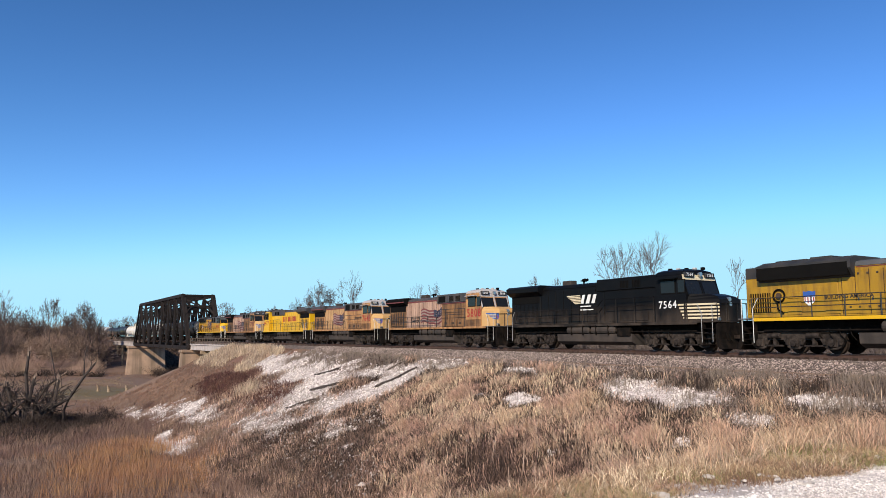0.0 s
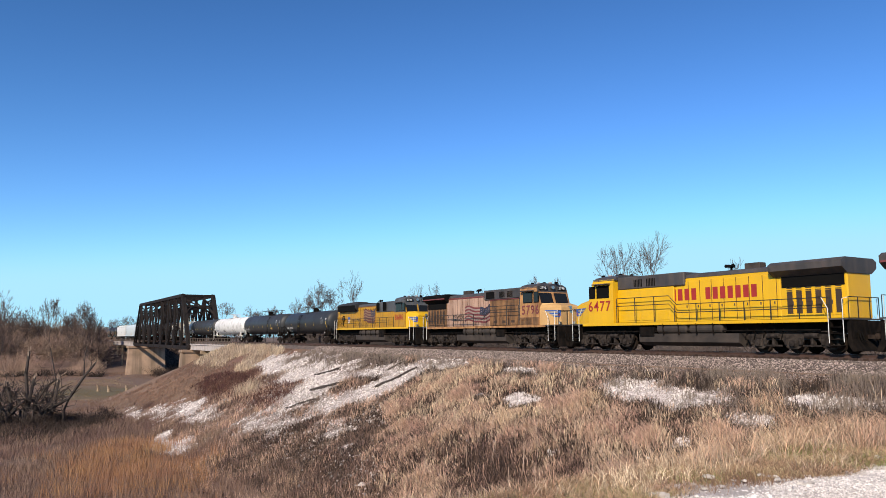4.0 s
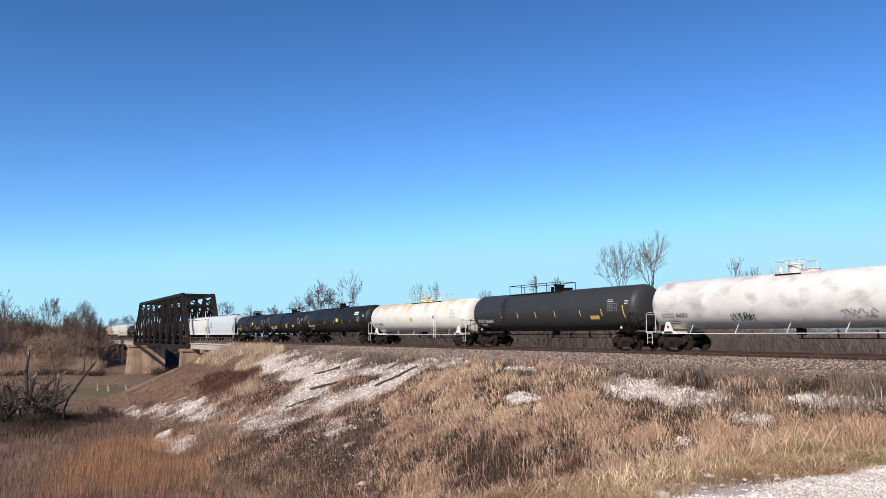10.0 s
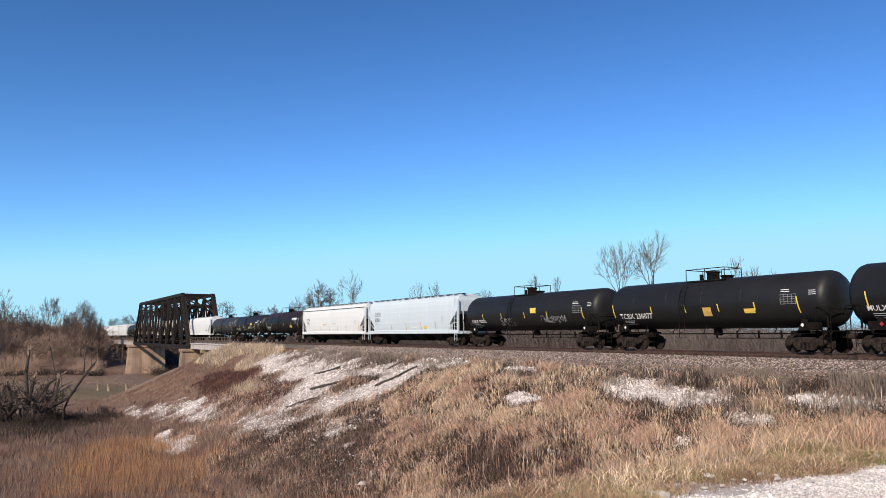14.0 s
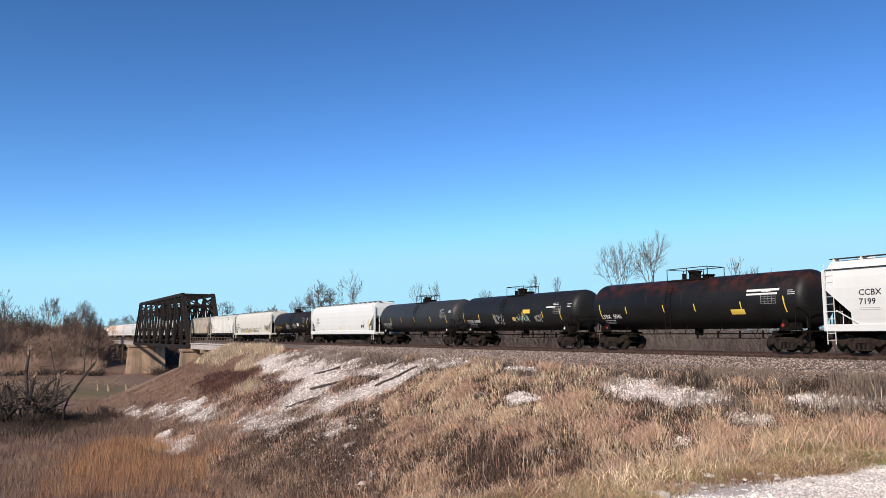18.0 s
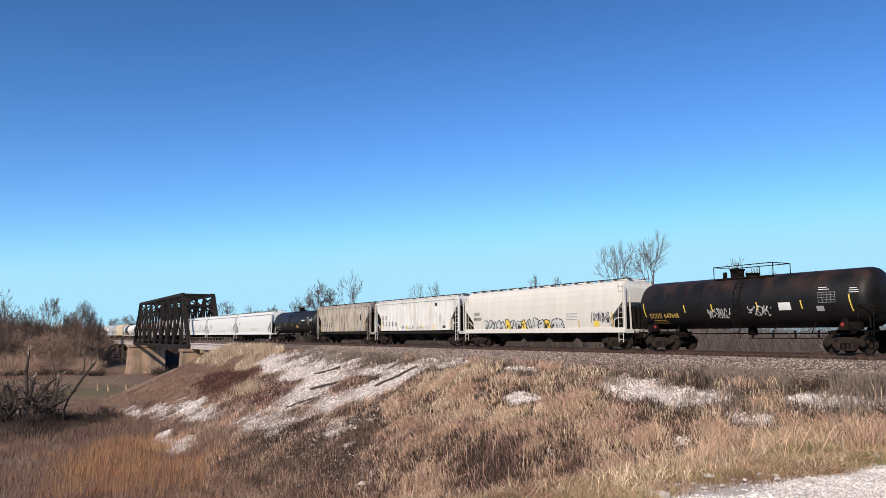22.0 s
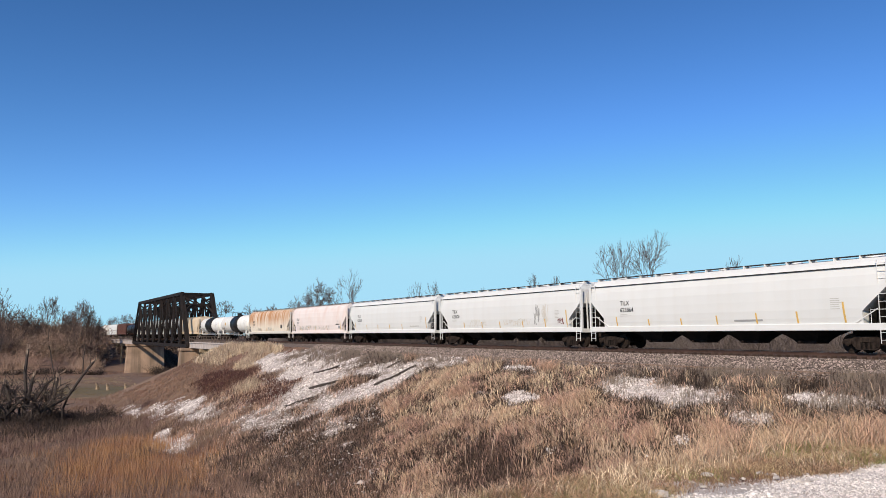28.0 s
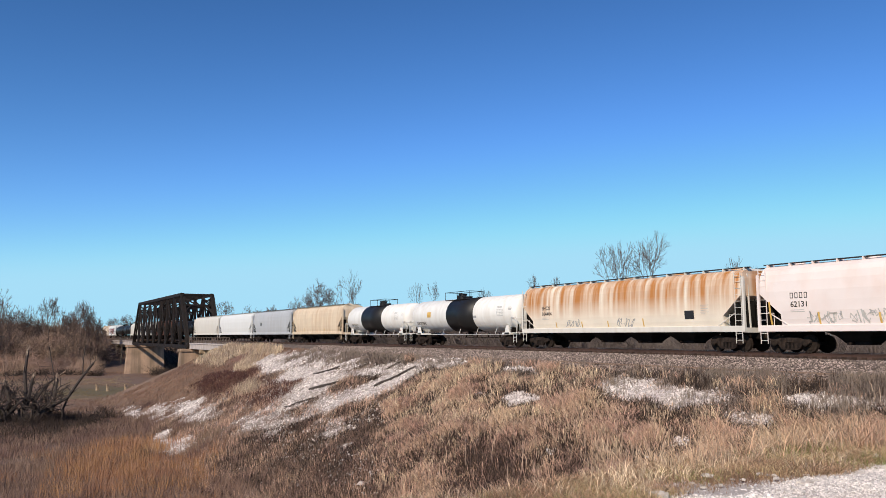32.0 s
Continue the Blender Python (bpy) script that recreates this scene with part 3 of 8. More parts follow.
# ---- bridge ----
XA, XB, PAN = -129.2, -200.5, 9
ST = "truss_steel"
bridge = tagged(new("truss_bridge"), "dark brown riveted steel through-truss railway bridge", "bridge")
nodes = [XA + (XB - XA) * i / PAN for i in range(PAN + 1)]
ZB, ZT, HW = -1.25, 9.75, 3.15


def laced(name, p, q, w, d, n):
    """A column of two channels joined by a zigzag of flat bars."""
    bm = B()
    p, q = Vector(p), Vector(q)
    ax = (q - p)
    side = Vector((0, 1, 0)).cross(ax).normalized()
    for s in (-1, 1):
        rod(bm, p + side * s * w, q + side * s * w, d, 4)
    for i in range(n):
        a, b = p + ax * (i / n), p + ax * ((i + 1) / n)
        rod(bm, a + side * w * (-1) ** i, b - side * w * (-1) ** i, 0.09, 4)
        rod(bm, a - side * w * (-1) ** i, b + side * w * (-1) ** i, 0.07, 4)
    return part(name, bm, ST, bridge)


for s in (-HW, HW):
    part("bottom_chord", box(B(), XB, XA, s - 0.28, s + 0.28, ZB - 0.4, ZB + 0.3), ST, bridge)
    part("top_chord", box(B(), nodes[-2] - 0.3, nodes[1] + 0.3, s - 0.3, s + 0.3, ZT - 0.35, ZT + 0.3), ST, bridge)
    for a, b in ((0, 1), (-1, -2)):
        bm = B()
        for o in (-0.24, 0.24):
            rod(bm, (nodes[a], s + o, ZB), (nodes[b], s + o, ZT), 0.3, 4)
        part("end_post", bm, ST, bridge)
    for i in range(1, PAN):
        laced("vertical_post", (nodes[i], s, ZB), (nodes[i], s, ZT), 0.5, 0.24, 12)
    for i in range(1, PAN - 1):
        a, b = (nodes[i], nodes[i + 1]) if i < PAN // 2 else (nodes[i + 1], nodes[i])
        if i == PAN // 2:
            laced("diagonal", (nodes[i], s, ZT), (nodes[i + 1], s, ZB), 0.3, 0.15, 12)
            laced("diagonal", (nodes[i + 1], s, ZT), (nodes[i], s, ZB), 0.3, 0.15, 12)
        else:
            laced("diagonal", (a, s, ZT), (b, s, ZB), 0.5, 0.22, 14)
            laced("counter_brace", (b, s, ZT), (a, s, ZB), 0.28, 0.14, 14)
    for i in range(PAN + 1):
        part("gusset", box(B(), nodes[i] - 0.7, nodes[i] + 0.7, s - 0.34, s + 0.34, ZB - 0.3, ZB + 0.75, 0.1), ST, bridge)
for i in range(PAN + 1):
    part("floor_beam", box(B(), nodes[i] - 0.25, nodes[i] + 0.25, -HW, HW, ZB - 0.35, ZB + 0.6), ST, bridge)
for s in (-1.0, 1.0):
    part("stringer", box(B(), XB, XA, s - 0.2, s + 0.2, -1.15, -0.4), ST, bridge)
for i in range(1, PAN):
    part("top_strut", box(B(), nodes[i] - 0.15, nodes[i] + 0.15, -HW, HW, ZT - 0.3, ZT + 0.2), ST, bridge)
    bm = B()
    low = 7.2
    rod(bm, (nodes[i], -HW, low), (nodes[i], HW, low), 0.2, 4)
    for a, b in (((-HW, 5.6), (-1.2, low)), ((HW, 5.6), (1.2, low)), ((-HW, low), (0, ZT)), ((HW, low), (0, ZT))):
        rod(bm, (nodes[i], a[0], a[1]), (nodes[i], b[0], b[1]), 0.15, 4)
    part("sway_frame", bm, ST, bridge)
    if i < PAN - 1:
        bm = B()
        rod(bm, (nodes[i], -HW, ZT), (nodes[i + 1], HW, ZT), 0.09, 4)
        rod(bm, (nodes[i], HW, ZT), (nodes[i + 1], -HW, ZT), 0.09, 4)
        part("lateral_brace", bm, ST, bridge)
for a, b in ((0, 1), (-1, -2)):  # portals lie in the slope of the end posts
    def at_z(z):
        return nodes[a] + (nodes[b] - nodes[a]) * (z - ZB) / (ZT - ZB)
    bm = B()
    rod(bm, (at_z(7.4), -HW, 7.4), (at_z(7.4), HW, 7.4), 0.28, 4)
    for s in (-1, 1):
        pipe(bm, [(at_z(5.4), s * HW, 5.4), (at_z(6.5), s * 2.3, 6.5), (at_z(7.2), s * 1.5, 7.2)], 0.26, 4)
        rod(bm, (at_z(9.1), s * HW, 9.1), (at_z(7.4), s * 0.2, 7.4), 0.2, 4)
        rod(bm, (at_z(7.4), s * HW, 7.4), (at_z(9.1), s * 0.9, 9.1), 0.2, 4)
    rod(bm, (at_z(ZT), -HW, ZT), (at_z(ZT), HW, ZT), 0.28, 4)
    part("portal_brace", bm, ST, bridge)
tm = flush(box(B(), -0.12, 0.12, -1.6, 1.6, -0.4, -0.18), "tie", "tie")
tm2 = flush(box(B(), -0.115, 0.115, -1.32, 1.32, -0.36, -0.155, 0.012), "tie", "tie")
bt = B()
for i in range(int((XA - XB) / 0.5)):
    x = XB + 0.25 + i * 0.5
    box(bt, x - 0.12, x + 0.12, -2.2 if i % 5 == 0 else -1.6, 1.6, -0.4, -0.18)
part("bridge_ties", bt, "tie", bridge)["kind"] = "stuff"


def viaduct(name, x0, x1, bents, label):
    v = tagged(new(name), label, "bridge span")
    part("girder", box(B(), x0, x1, -3.0, -2.5, -1.75, -0.75, 0.04), "pale_girder", v, "pale weathered edge girder")
    part("girder", box(B(), x0, x1, 2.5, 3.0, -1.75, -0.75, 0.04), "pale_girder", v, "pale weathered edge girder")
    part("deck", box(B(), x0, x1, -3.15, 3.15, -0.75, -0.52, 0.03), "pale_girder", v, "stained pale deck slab")
    part("girder", box(B(), x0, x1, -1.4, 1.4, -1.6, -0.75), "timber", v, "dark inner girder")
    part("ballast_bed", box(B(), x0, x1, -2.2, 2.2, -0.52, -0.2), "ballast", v)
    n = int((x1 - x0) / 2.0)
    for s in (-3.0, 3.0):
        for i in range(n + 1):
            x = x0 + 0.1 + (x1 - x0 - 0.2) * i / n
            part("railing_post", box(B(), x - 0.05, x + 0.05, s - 0.05, s + 0.05, -0.52, 0.62), "timber", v)
        for z in (0.05, 0.58):
            part("railing", box(B(), x0, x1, s - 0.03, s + 0.03, z - 0.03, z + 0.03), "timber", v)
    for x in bents:
        bent = part("pile_bent", box(B(), x - 0.45, x + 0.45, -3.4, 3.4, -2.45, -1.75, 0.05), "pile_tan", v, "tan timber cap on piles")
        for y in (-2.8, -1.4, 0, 1.4, 2.8):
            part("pile", rod(B(), (x, y, -2.5), (x, y * 1.1, float(land(x, y)) - 0.5), 0.19, 8), "pile_tan", bent)
        bm = B()
        rod(bm, (x - 0.3, -3.0, -2.6), (x - 0.3, 3.0, -5.0), 0.08, 4)
        part("brace", bm, "timber", bent)
    return v


viaduct("approach_span", -128.8, -98.0, (-105.5, -118), "pale deck-girder approach span with a dark railing")
viaduct("approach_span", -252, -201.0, (-215, -226, -238), "pale approach span with railing on timber pile bents")
for x in (-98.0, -251.5):
    tagged(new("abutment", flush(box(B(), x - 0.8, x + 0.8, -3.6, 3.6, -5, -0.9, 0.05), "abutment", "concrete")), "weathered concrete bridge abutment in the bank", "abutment")


def pier(x, y0, y1, zb):
    p = tagged(new("bridge_pier"), "stained tan concrete bridge pier", "pier", group="piers of the bridge")
    bm = B()
    hull(bm, [[(x - t, y0 - e, z), (x + t, y0 - e, z), (x + t, y1 + e, z), (x - t, y1 + e, z)] for z, t, e in ((zb, 1.6, 0.5), (-6.5, 1.4, 0.2), (-2.3, 1.25, 0.0))])
    part("shaft", bm, "concrete", p)
    part("cap", box(B(), x - 1.5, x + 1.5, y0 - 0.25, y1 + 0.25, -2.3, -1.75, 0.05), "concrete", p)
    for s in (-HW, HW):
        part("bearing", box(B(), x - 0.4, x + 0.4, s - 0.4, s + 0.4, -1.77, -1.62), ST, p)


pier(-129.4, -4.6, 4.6, -12)
pier(-200.7, -4.8, 4.9, -12)

# ---- rolling stock ----
TRAIN = []
WHEELS = []


def flat(y):
    return lambda z: y


def make_wheelset(r, name):
    bm = B()
    rod(bm, (0, -0.95, 0), (0, 0.95, 0), 0.09, 8)
    for s in (-1, 1):
        rod(bm, (0, s * 0.70, 0), (0, s * 0.83, 0), r, 22)
        rod(bm, (0, s * 0.66, 0), (0, s * 0.70, 0), r + 0.025, 22)
        rod(bm, (0, s * 0.82, 0), (0, s * 0.85, 0), r * 0.74, 16)
        rod(bm, (0, s * 0.83, 0), (0, s * 0.93, 0), 0.17, 10)
        for k in range(3):
            a = k * math.tau / 3
            rod(bm, (0.2 * math.cos(a), s * 0.83, 0.2 * math.sin(a)), (0.2 * math.cos(a), s * 0.862, 0.2 * math.sin(a)), 0.045, 5)
    return flush(bm, name, "wheel")


WS_CAR, WS_LOCO = make_wheelset(0.457, "wheelset"), make_wheelset(0.53, "wheelset")
# freight truck: cast side frame, springs, bolster
bm = B()
prism(bm, [(-1.15, 0.62), (-1.05, 0.68), (-0.72, 0.70), (-0.45, 0.80), (0.45, 0.80), (0.72, 0.70), (1.05, 0.68), (1.15, 0.62), (1.12, 0.50), (0.72, 0.46), (0.55, 0.22), (0.42, 0.15), (-0.42, 0.15),
           (-0.55, 0.22), (-0.72, 0.46), (-1.12, 0.50)], -0.07, 0.07)
for s in (-1, 1):
    box(bm, s * 0.52 - 0.05, s * 0.52 + 0.05, -0.11, 0.11, 0.3, 0.76)
    box(bm, s * 0.89 - 0.17, s * 0.89 + 0.17, -0.12, 0.12, 0.42, 0.66, 0.03)
FRAME_C = flush(bm, "side_frame", "truck_iron")
bm = B()
for i in range(3):
    for k in range(6):
        rod(bm, ((i - 1) * 0.22, 0, 0.24 + k * 0.05), ((i - 1) * 0.22, 0, 0.265 + k * 0.05), 0.1, 8)
SPRING = flush(bm, "spring_nest", "undergear")
BOLSTER = flush(box(B(), -0.2, 0.2, -1.15, 1.15, 0.5, 0.78, 0.04), "truck", "truck_iron")
bm = B()
rod(bm, (0, -0.06, 0), (0, 0.04, 0), 0.13, 10)
rod(bm, (0, -0.09, 0), (0, -0.06, 0), 0.08, 8)
CAP = flush(bm, "bearing_cap", "wheel")
bm = B()
outline = [(-2.75, 0.98), (-2.5, 1.06), (-1.5, 0.98), (-0.9, 1.08), (0.9, 1.08), (1.5, 0.98), (2.5, 1.06), (2.75, 0.98)]
for x in (2.05, 0, -2.05):  # the pedestals hang over the axles
    outline += [(x + 0.62, 0.70), (x + 0.42, 0.34), (x + 0.25, 0.24), (x - 0.25, 0.24), (x - 0.42, 0.34), (x - 0.62, 0.70)]
prism(bm, outline, -0.09, 0.09)
for x in (-2.05, 0, 2.05):
    box(bm, x - 0.22, x + 0.22, -0.17, 0.12, 0.34, 0.74, 0.04)
    rod(bm, (x, -0.24, 0.53), (x, -0.1, 0.53), 0.16, 10)
    for s in (-1, 1):
        rod(bm, (x + s * 0.40, -0.10, 0.46), (x + s * 0.40, -0.10, 0.80), 0.10, 8)
for x in (-1.1, 1.1):
    rod(bm, (x - 0.36, -0.17, 0.92), (x + 0.36, -0.17, 0.92), 0.13, 8)
    box(bm, x - 0.07, x + 0.07, -0.2, 0.1, 0.35, 0.9)
    rod(bm, (x - 0.5, -0.14, 0.40), (x + 0.5, -0.14, 0.40), 0.05, 6)
rod(bm, (-2.4, -0.14, 1.12), (2.4, -0.14, 1.12), 0.035, 5)
FRAME_L = flush(bm, "side_frame", "loco_truck")
BOL_L = flush(box(B(), -1.6, 1.6, -0.8, 0.8, 0.6, 1.1, 0.05), "truck", "undergear")
bm = B()
box(bm, -0.35, 0.05, -0.11, 0.11, -0.1, 0.1)
box(bm, 0.0, 0.22, -0.15, 0.15, -0.16, 0.16, 0.05)
box(bm, 0.18, 0.32, 0.02, 0.15, -0.14, 0.14, 0.03)
COUPLER = flush(bm, "coupler", "truck_iron")


def trucks(car, xs, loco=False):
    for x in xs:
        t = part("truck", BOL_L if loco else BOLSTER, "", car, "dusty grey-brown three-axle truck" if loco else "rusty cast two-axle truck", m=pose(x, 0, 0))
        for s in (-1, 1):
            f = part("side_frame", FRAME_L if loco else FRAME_C, "", t, m=pose(0, s * (1.12 if loco else 1.03), 0, 0, 0, 0 if s < 0 else 180))
            if not loco:
                part("spring_nest", SPRING, "", t, m=pose(0, s * 1.03, 0))["kind"] = "stuff"
        r = 0.53 if loco else 0.457
        for ax in ((-2.05, 0, 2.05) if loco else (-0.89, 0.89)):
            w = part("wheelset", WS_LOCO if loco else WS_CAR, "", t, "steel wheel pair on its axle", m=pose(ax, 0, r))
            WHEELS.append((w, car, ax, r))
            if not loco:
                for s in (-1, 1):
                    part("bearing_cap", CAP, "", t, m=pose(ax, s * 1.13, r, 0, 0, 0 if s < 0 else 180))


def couplers(car, half):
    for s in (-1, 1):
        part("coupler", COUPLER, "", car, m=pose(s * (half - 0.3), 0, 0.87, 0, 0, 0 if s > 0 else 180))


def vehicle(name, x0, x1, label, category, group):
    """x0 > x1: the ends of the car along the track when the clip starts."""
    car = tagged(new(name), label, category, group)
    mid = (x0 + x1) / 2
    car.matrix_basis = pose(mid, 0, 0)
    TRAIN.append((car, mid, 0))
    return car, (x0 - x1) / 2


def ladder(name, p, q, width, n, parent, material, r=0.018, along=(1, 0, 0)):
    p, q, w = Vector(p), Vector(q), Vector(along) * width / 2
    bm = B()
    for s in (-1, 1):
        rod(bm, p + w * s, q + w * s, r * 1.3, 4)
    for i in range(n):
        c = p + (q - p) * ((i + 0.5) / n)
        rod(bm, c - w, c + w, r, 4)
    return part(name, bm, material, parent)


def diamond(bm, x, z, s, skin):
    v = [bm.verts.new((x + a, skin(z + b) - 0.016, z + b)) for a, b in ((-s, 0), (0, -s), (s, 0), (0, s))]
    bm.faces.new(v)
    return bm


PLAIN = ("GATX", "UP", "UTLX", "DOWX", "BRKX")  # owners' names, shown as blocks


def blank(bm, x, w, z, h, skin):
    """A hollow block that stands for one letter."""
    t = h * 0.12
    for a, b, c, d in ((x, x + t, z, z + h), (x + w - t, x + w, z, z + h), (x + t, x + w - t, z, z + t), (x + t, x + w - t, z + h - t, z + h)):
        plate(bm, a, b, c, d, skin, n=1)


def tank_car(x0, x1, paint, label, R=1.47, zc=2.76, mark="", serial="", mark_x=None, mark_mat="paint_white", deck=(-2.0, 1.6), deck_mat="undergear", lad=(0.4,), stripes=(), band=None, frame="undergear",
             boards=(), scrawls=(), warn="paint_yellow", dome=0.0, seed=1, sag=0.0, mark_h=0.26, gap=0.5):
    car, H = vehicle("tank_car", x0, x1, label, "tank car", "tank cars of the train")
    e = H - gap  # tank half length
    he = 0.62
    prof = [(-e, 0.02), (-e + 0.03, R * 0.35), (-e + 0.10, R * 0.62), (-e + 0.24, R * 0.85), (-e + 0.42, R * 0.96), (-e + he, R), (-0.01, R), (0.01, R), (e - he, R), (e - 0.42, R * 0.96), (e - 0.24, R * 0.85),
            (e - 0.10, R * 0.62), (e - 0.03, R * 0.35), (e, 0.02)]
    N = 40
    bm = B()
    hull(bm, [[(x, r * math.sin(a), zc - sag * (1 - abs(x) / e) + r * math.cos(a)) for a in (i * math.tau / N for i in range(N))] for x, r in prof])
    part("tank", bm, paint, car, smooth=True)
    for x in np.linspace(-e + 2.4, e - 2.4, 5):  # weld rings
        hull(bm := B(), [[(x + o, (R + 0.004) * math.sin(a), zc - sag * (1 - abs(x) / e) + (R + 0.004) * math.cos(a)) for a in (i * math.tau / N for i in range(N))] for o in (-0.012, 0.012)])
        part("weld_seam", bm, paint, car, smooth=True)

    def skin(z):
        return -math.sqrt(max(0.02, R * R - (z - zc + sag * 0.5) ** 2))

    if band:
        bm = B()
        hull(bm, [[(x, (R + 0.014) * math.sin(a), zc + (R + 0.014) * math.cos(a)) for a in (i * math.tau / N for i in range(N))] for x in band])
        part("band", bm, "black_tank", car, "glossy black band round the tank", smooth=True)
    ink = "paint_white" if "tank" in paint and paint.split("_")[0] not in ("white", "cream", "stained") else "paint_grey"
    tz = H - 2.05
    for s in (-1, 1):
        bm = B()
        box(bm, s * (H - 0.5) - (2.9 if s > 0 else 0), s * (H - 0.5) + (0 if s > 0 else 2.9), -0.3, 0.3, 0.78, 1.12)
        part("stub_sill", bm, "undergear", car)
        prism(b2 := B(), [(s * (tz - 0.3), 1.0), (s * (tz + 0.45), 1.0), (s * (tz + 0.22), 1.72), (s * (tz + 0.04), 1.72)], -1.3, -1.15)
        prism(b2, [(s * (tz - 0.3), 1.0), (s * (tz + 0.45), 1.0), (s * (tz + 0.22), 1.72), (s * (tz + 0.04), 1.72)], 1.15, 1.3)
        box(b2, s * tz - 0.55, s * tz + 0.55, -1.3, 1.3, 0.98, 1.14)
        part("saddle", b2, frame, car)
        bm = B()  # end platform and hand rails
        box(bm, s * (H - 0.62) - 0.3, s * (H - 0.62) + 0.3, -1.5, 1.5, 1.08, 1.14)
        part("end_platform", bm, frame, car)
        rail_mat = "silver_pipe" if frame != "undergear" else frame
        for y in (-1.48, 1.48):
            bm = B()
            pipe(bm, [(s * (tz + 0.9), y, 1.1), (s * (tz + 0.9), y, 2.25), (s * (tz + 1.0), y, 2.35), (s * (H - 0.45), y, 2.3), (s * (H - 0.38), y, 2.2), (s * (H - 0.38), y, 1.1)], 0.024, 5)
            part("end_rail", bm, rail_mat, car)
        part("cross_rail", pipe(B(), [(s * (H - 0.38), -1.48, 2.2), (s * (H - 0.38), 1.48, 2.2)], 0.024, 5), rail_mat, car)
        for y in (-1.46, 1.46):
            ladder("step_ladder", (s * (H - 0.62), y, 0.35), (s * (H - 0.62), y, 1.15), 0.4, 3, car, "silver_pipe" if frame != "undergear" else frame)
        bm = B()
        box(bm, s * (tz + 0.55) - 0.25, s * (tz + 0.55) + 0.25, -1.2, -0.75, 1.15, 1.55, 0.04)
        rod(bm, (s * (tz + 1.2), -0.95, 1.25), (s * (tz + 1.2), -0.95, 1.95), 0.05, 5)
        part("brake_gear", bm, "undergear", car)
        bm = diamond(B(), s * (tz + 0.05), 1.42, 0.11, flat(-1.31))
        part("placard", bm, "paint_red" if seed % 3 == 0 else "paint_white", car, "diamond-shaped hazard placard")
    bm = B()  # long pipe below the side with its brackets
    rod(bm, (-tz + 0.4, -1.3, 1.0), (tz - 0.4, -1.3, 1.0), 0.024, 5)
    rod(bm, (-tz + 0.4, 1.3, 1.0), (tz - 0.4, 1.3, 1.0), 0.035, 5)
    part("side_rail", bm, frame, car)
    for x in np.linspace(-tz + 1.6, tz - 1.6, 5):
        part("rail_bracket", rod(B(), (x, -1.3, 0.98), (x + 0.22, -1.22, 1.5), 0.024, 4), frame, car)
    brake = part("brake_pipe", rod(B(), (0.4, -0.85, 0.74), (tz - 1.3, -0.85, 0.74), 0.022, 5), "undergear", car)
    for x in np.linspace(0.6, tz - 1.5, 4):
        part("hanger", box(B(), x - 0.03, x + 0.03, -0.9, -0.8, 0.72, 1.15), "undergear", brake)
    part("bottom_outlet", box(B(), -0.2, 0.2, -0.2, 0.2, 0.9, 1.3, 0.05), "undergear", car)
    # deck on top, with rails and the valve housing
    d0, d1 = deck
    top = zc + R - sag * 0.8
    bm = box(B(), d0, d1, -0.75, 0.75, top - 0.16, top - 0.1)
    part("top_deck", bm, "undergear", car)
    bm = B()
    for y in (-0.75, 0.75):
        for x in np.linspace(d0, d1, max(3, int((d1 - d0) / 1.5) + 1)):
            rod(bm, (x, y, top - 0.12), (x, y, top + 0.6), 0.026, 5)
        rod(bm, (d0, y, top + 0.6), (d1, y, top + 0.6), 0.026, 5)
    for x in (d0, d1):
        rod(bm, (x, -0.75, top + 0.6), (x, 0.75, top + 0.6), 0.024, 5)
    part("deck_railing", bm, deck_mat, car)
    c = (d0 + d1) / 2 + dome
    bm = B()
    rod(bm, (c, 0, top - 0.15), (c, 0, top + 0.38), 0.36, 14)
    rod(bm, (c, 0, top + 0.38), (c, 0, top + 0.46), 0.42, 14)
    part("valve_housing", bm, deck_mat, car)
    bm = rod(B(), (c + 1.0, 0, top - 0.15), (c + 1.0, 0, top + 0.1), 0.34, 12)
    rod(bm, (c + 1.0, 0, top + 0.1), (c + 1.0, 0, top + 0.17), 0.40, 12)
    part("manway", bm, deck_mat, car, "round bolted manway cover")
    part("relief_valve", rod(B(), (c - 0.95, 0.1, top - 0.1), (c - 0.95, 0.1, top + 0.35), 0.12, 8), deck_mat, car)
    for x in lad:
        lm = frame
        zz = [0.75 + i * 0.31 for i in range(11)]
        yy = [-R - 0.14 if z < zc else -math.sqrt(max(0.1, (R + 0.14) ** 2 - (z - zc) ** 2)) for z in zz]
        sl = part("side_ladder", pipe(B(), [(x - 0.2, y, z) for y, z in zip(yy, zz)], 0.022, 4), lm, car)
        part("rail", pipe(B(), [(x + 0.2, y, z) for y, z in zip(yy, zz)], 0.022, 4), lm, sl)
        for y, z in zip(yy, zz):
            part("rung", rod(B(), (x - 0.2, y, z), (x + 0.2, y, z), 0.016, 4), lm, sl)
    for x in stripes:
        tall = abs(x) > e - 1.9
        part("reflector", plate(B(), x, x + 0.07, zc - (0.72 if tall else 0.52), zc + (0.12 if tall else -0.08), skin, lean=-0.12), warn, car, "yellow reflective stripe")
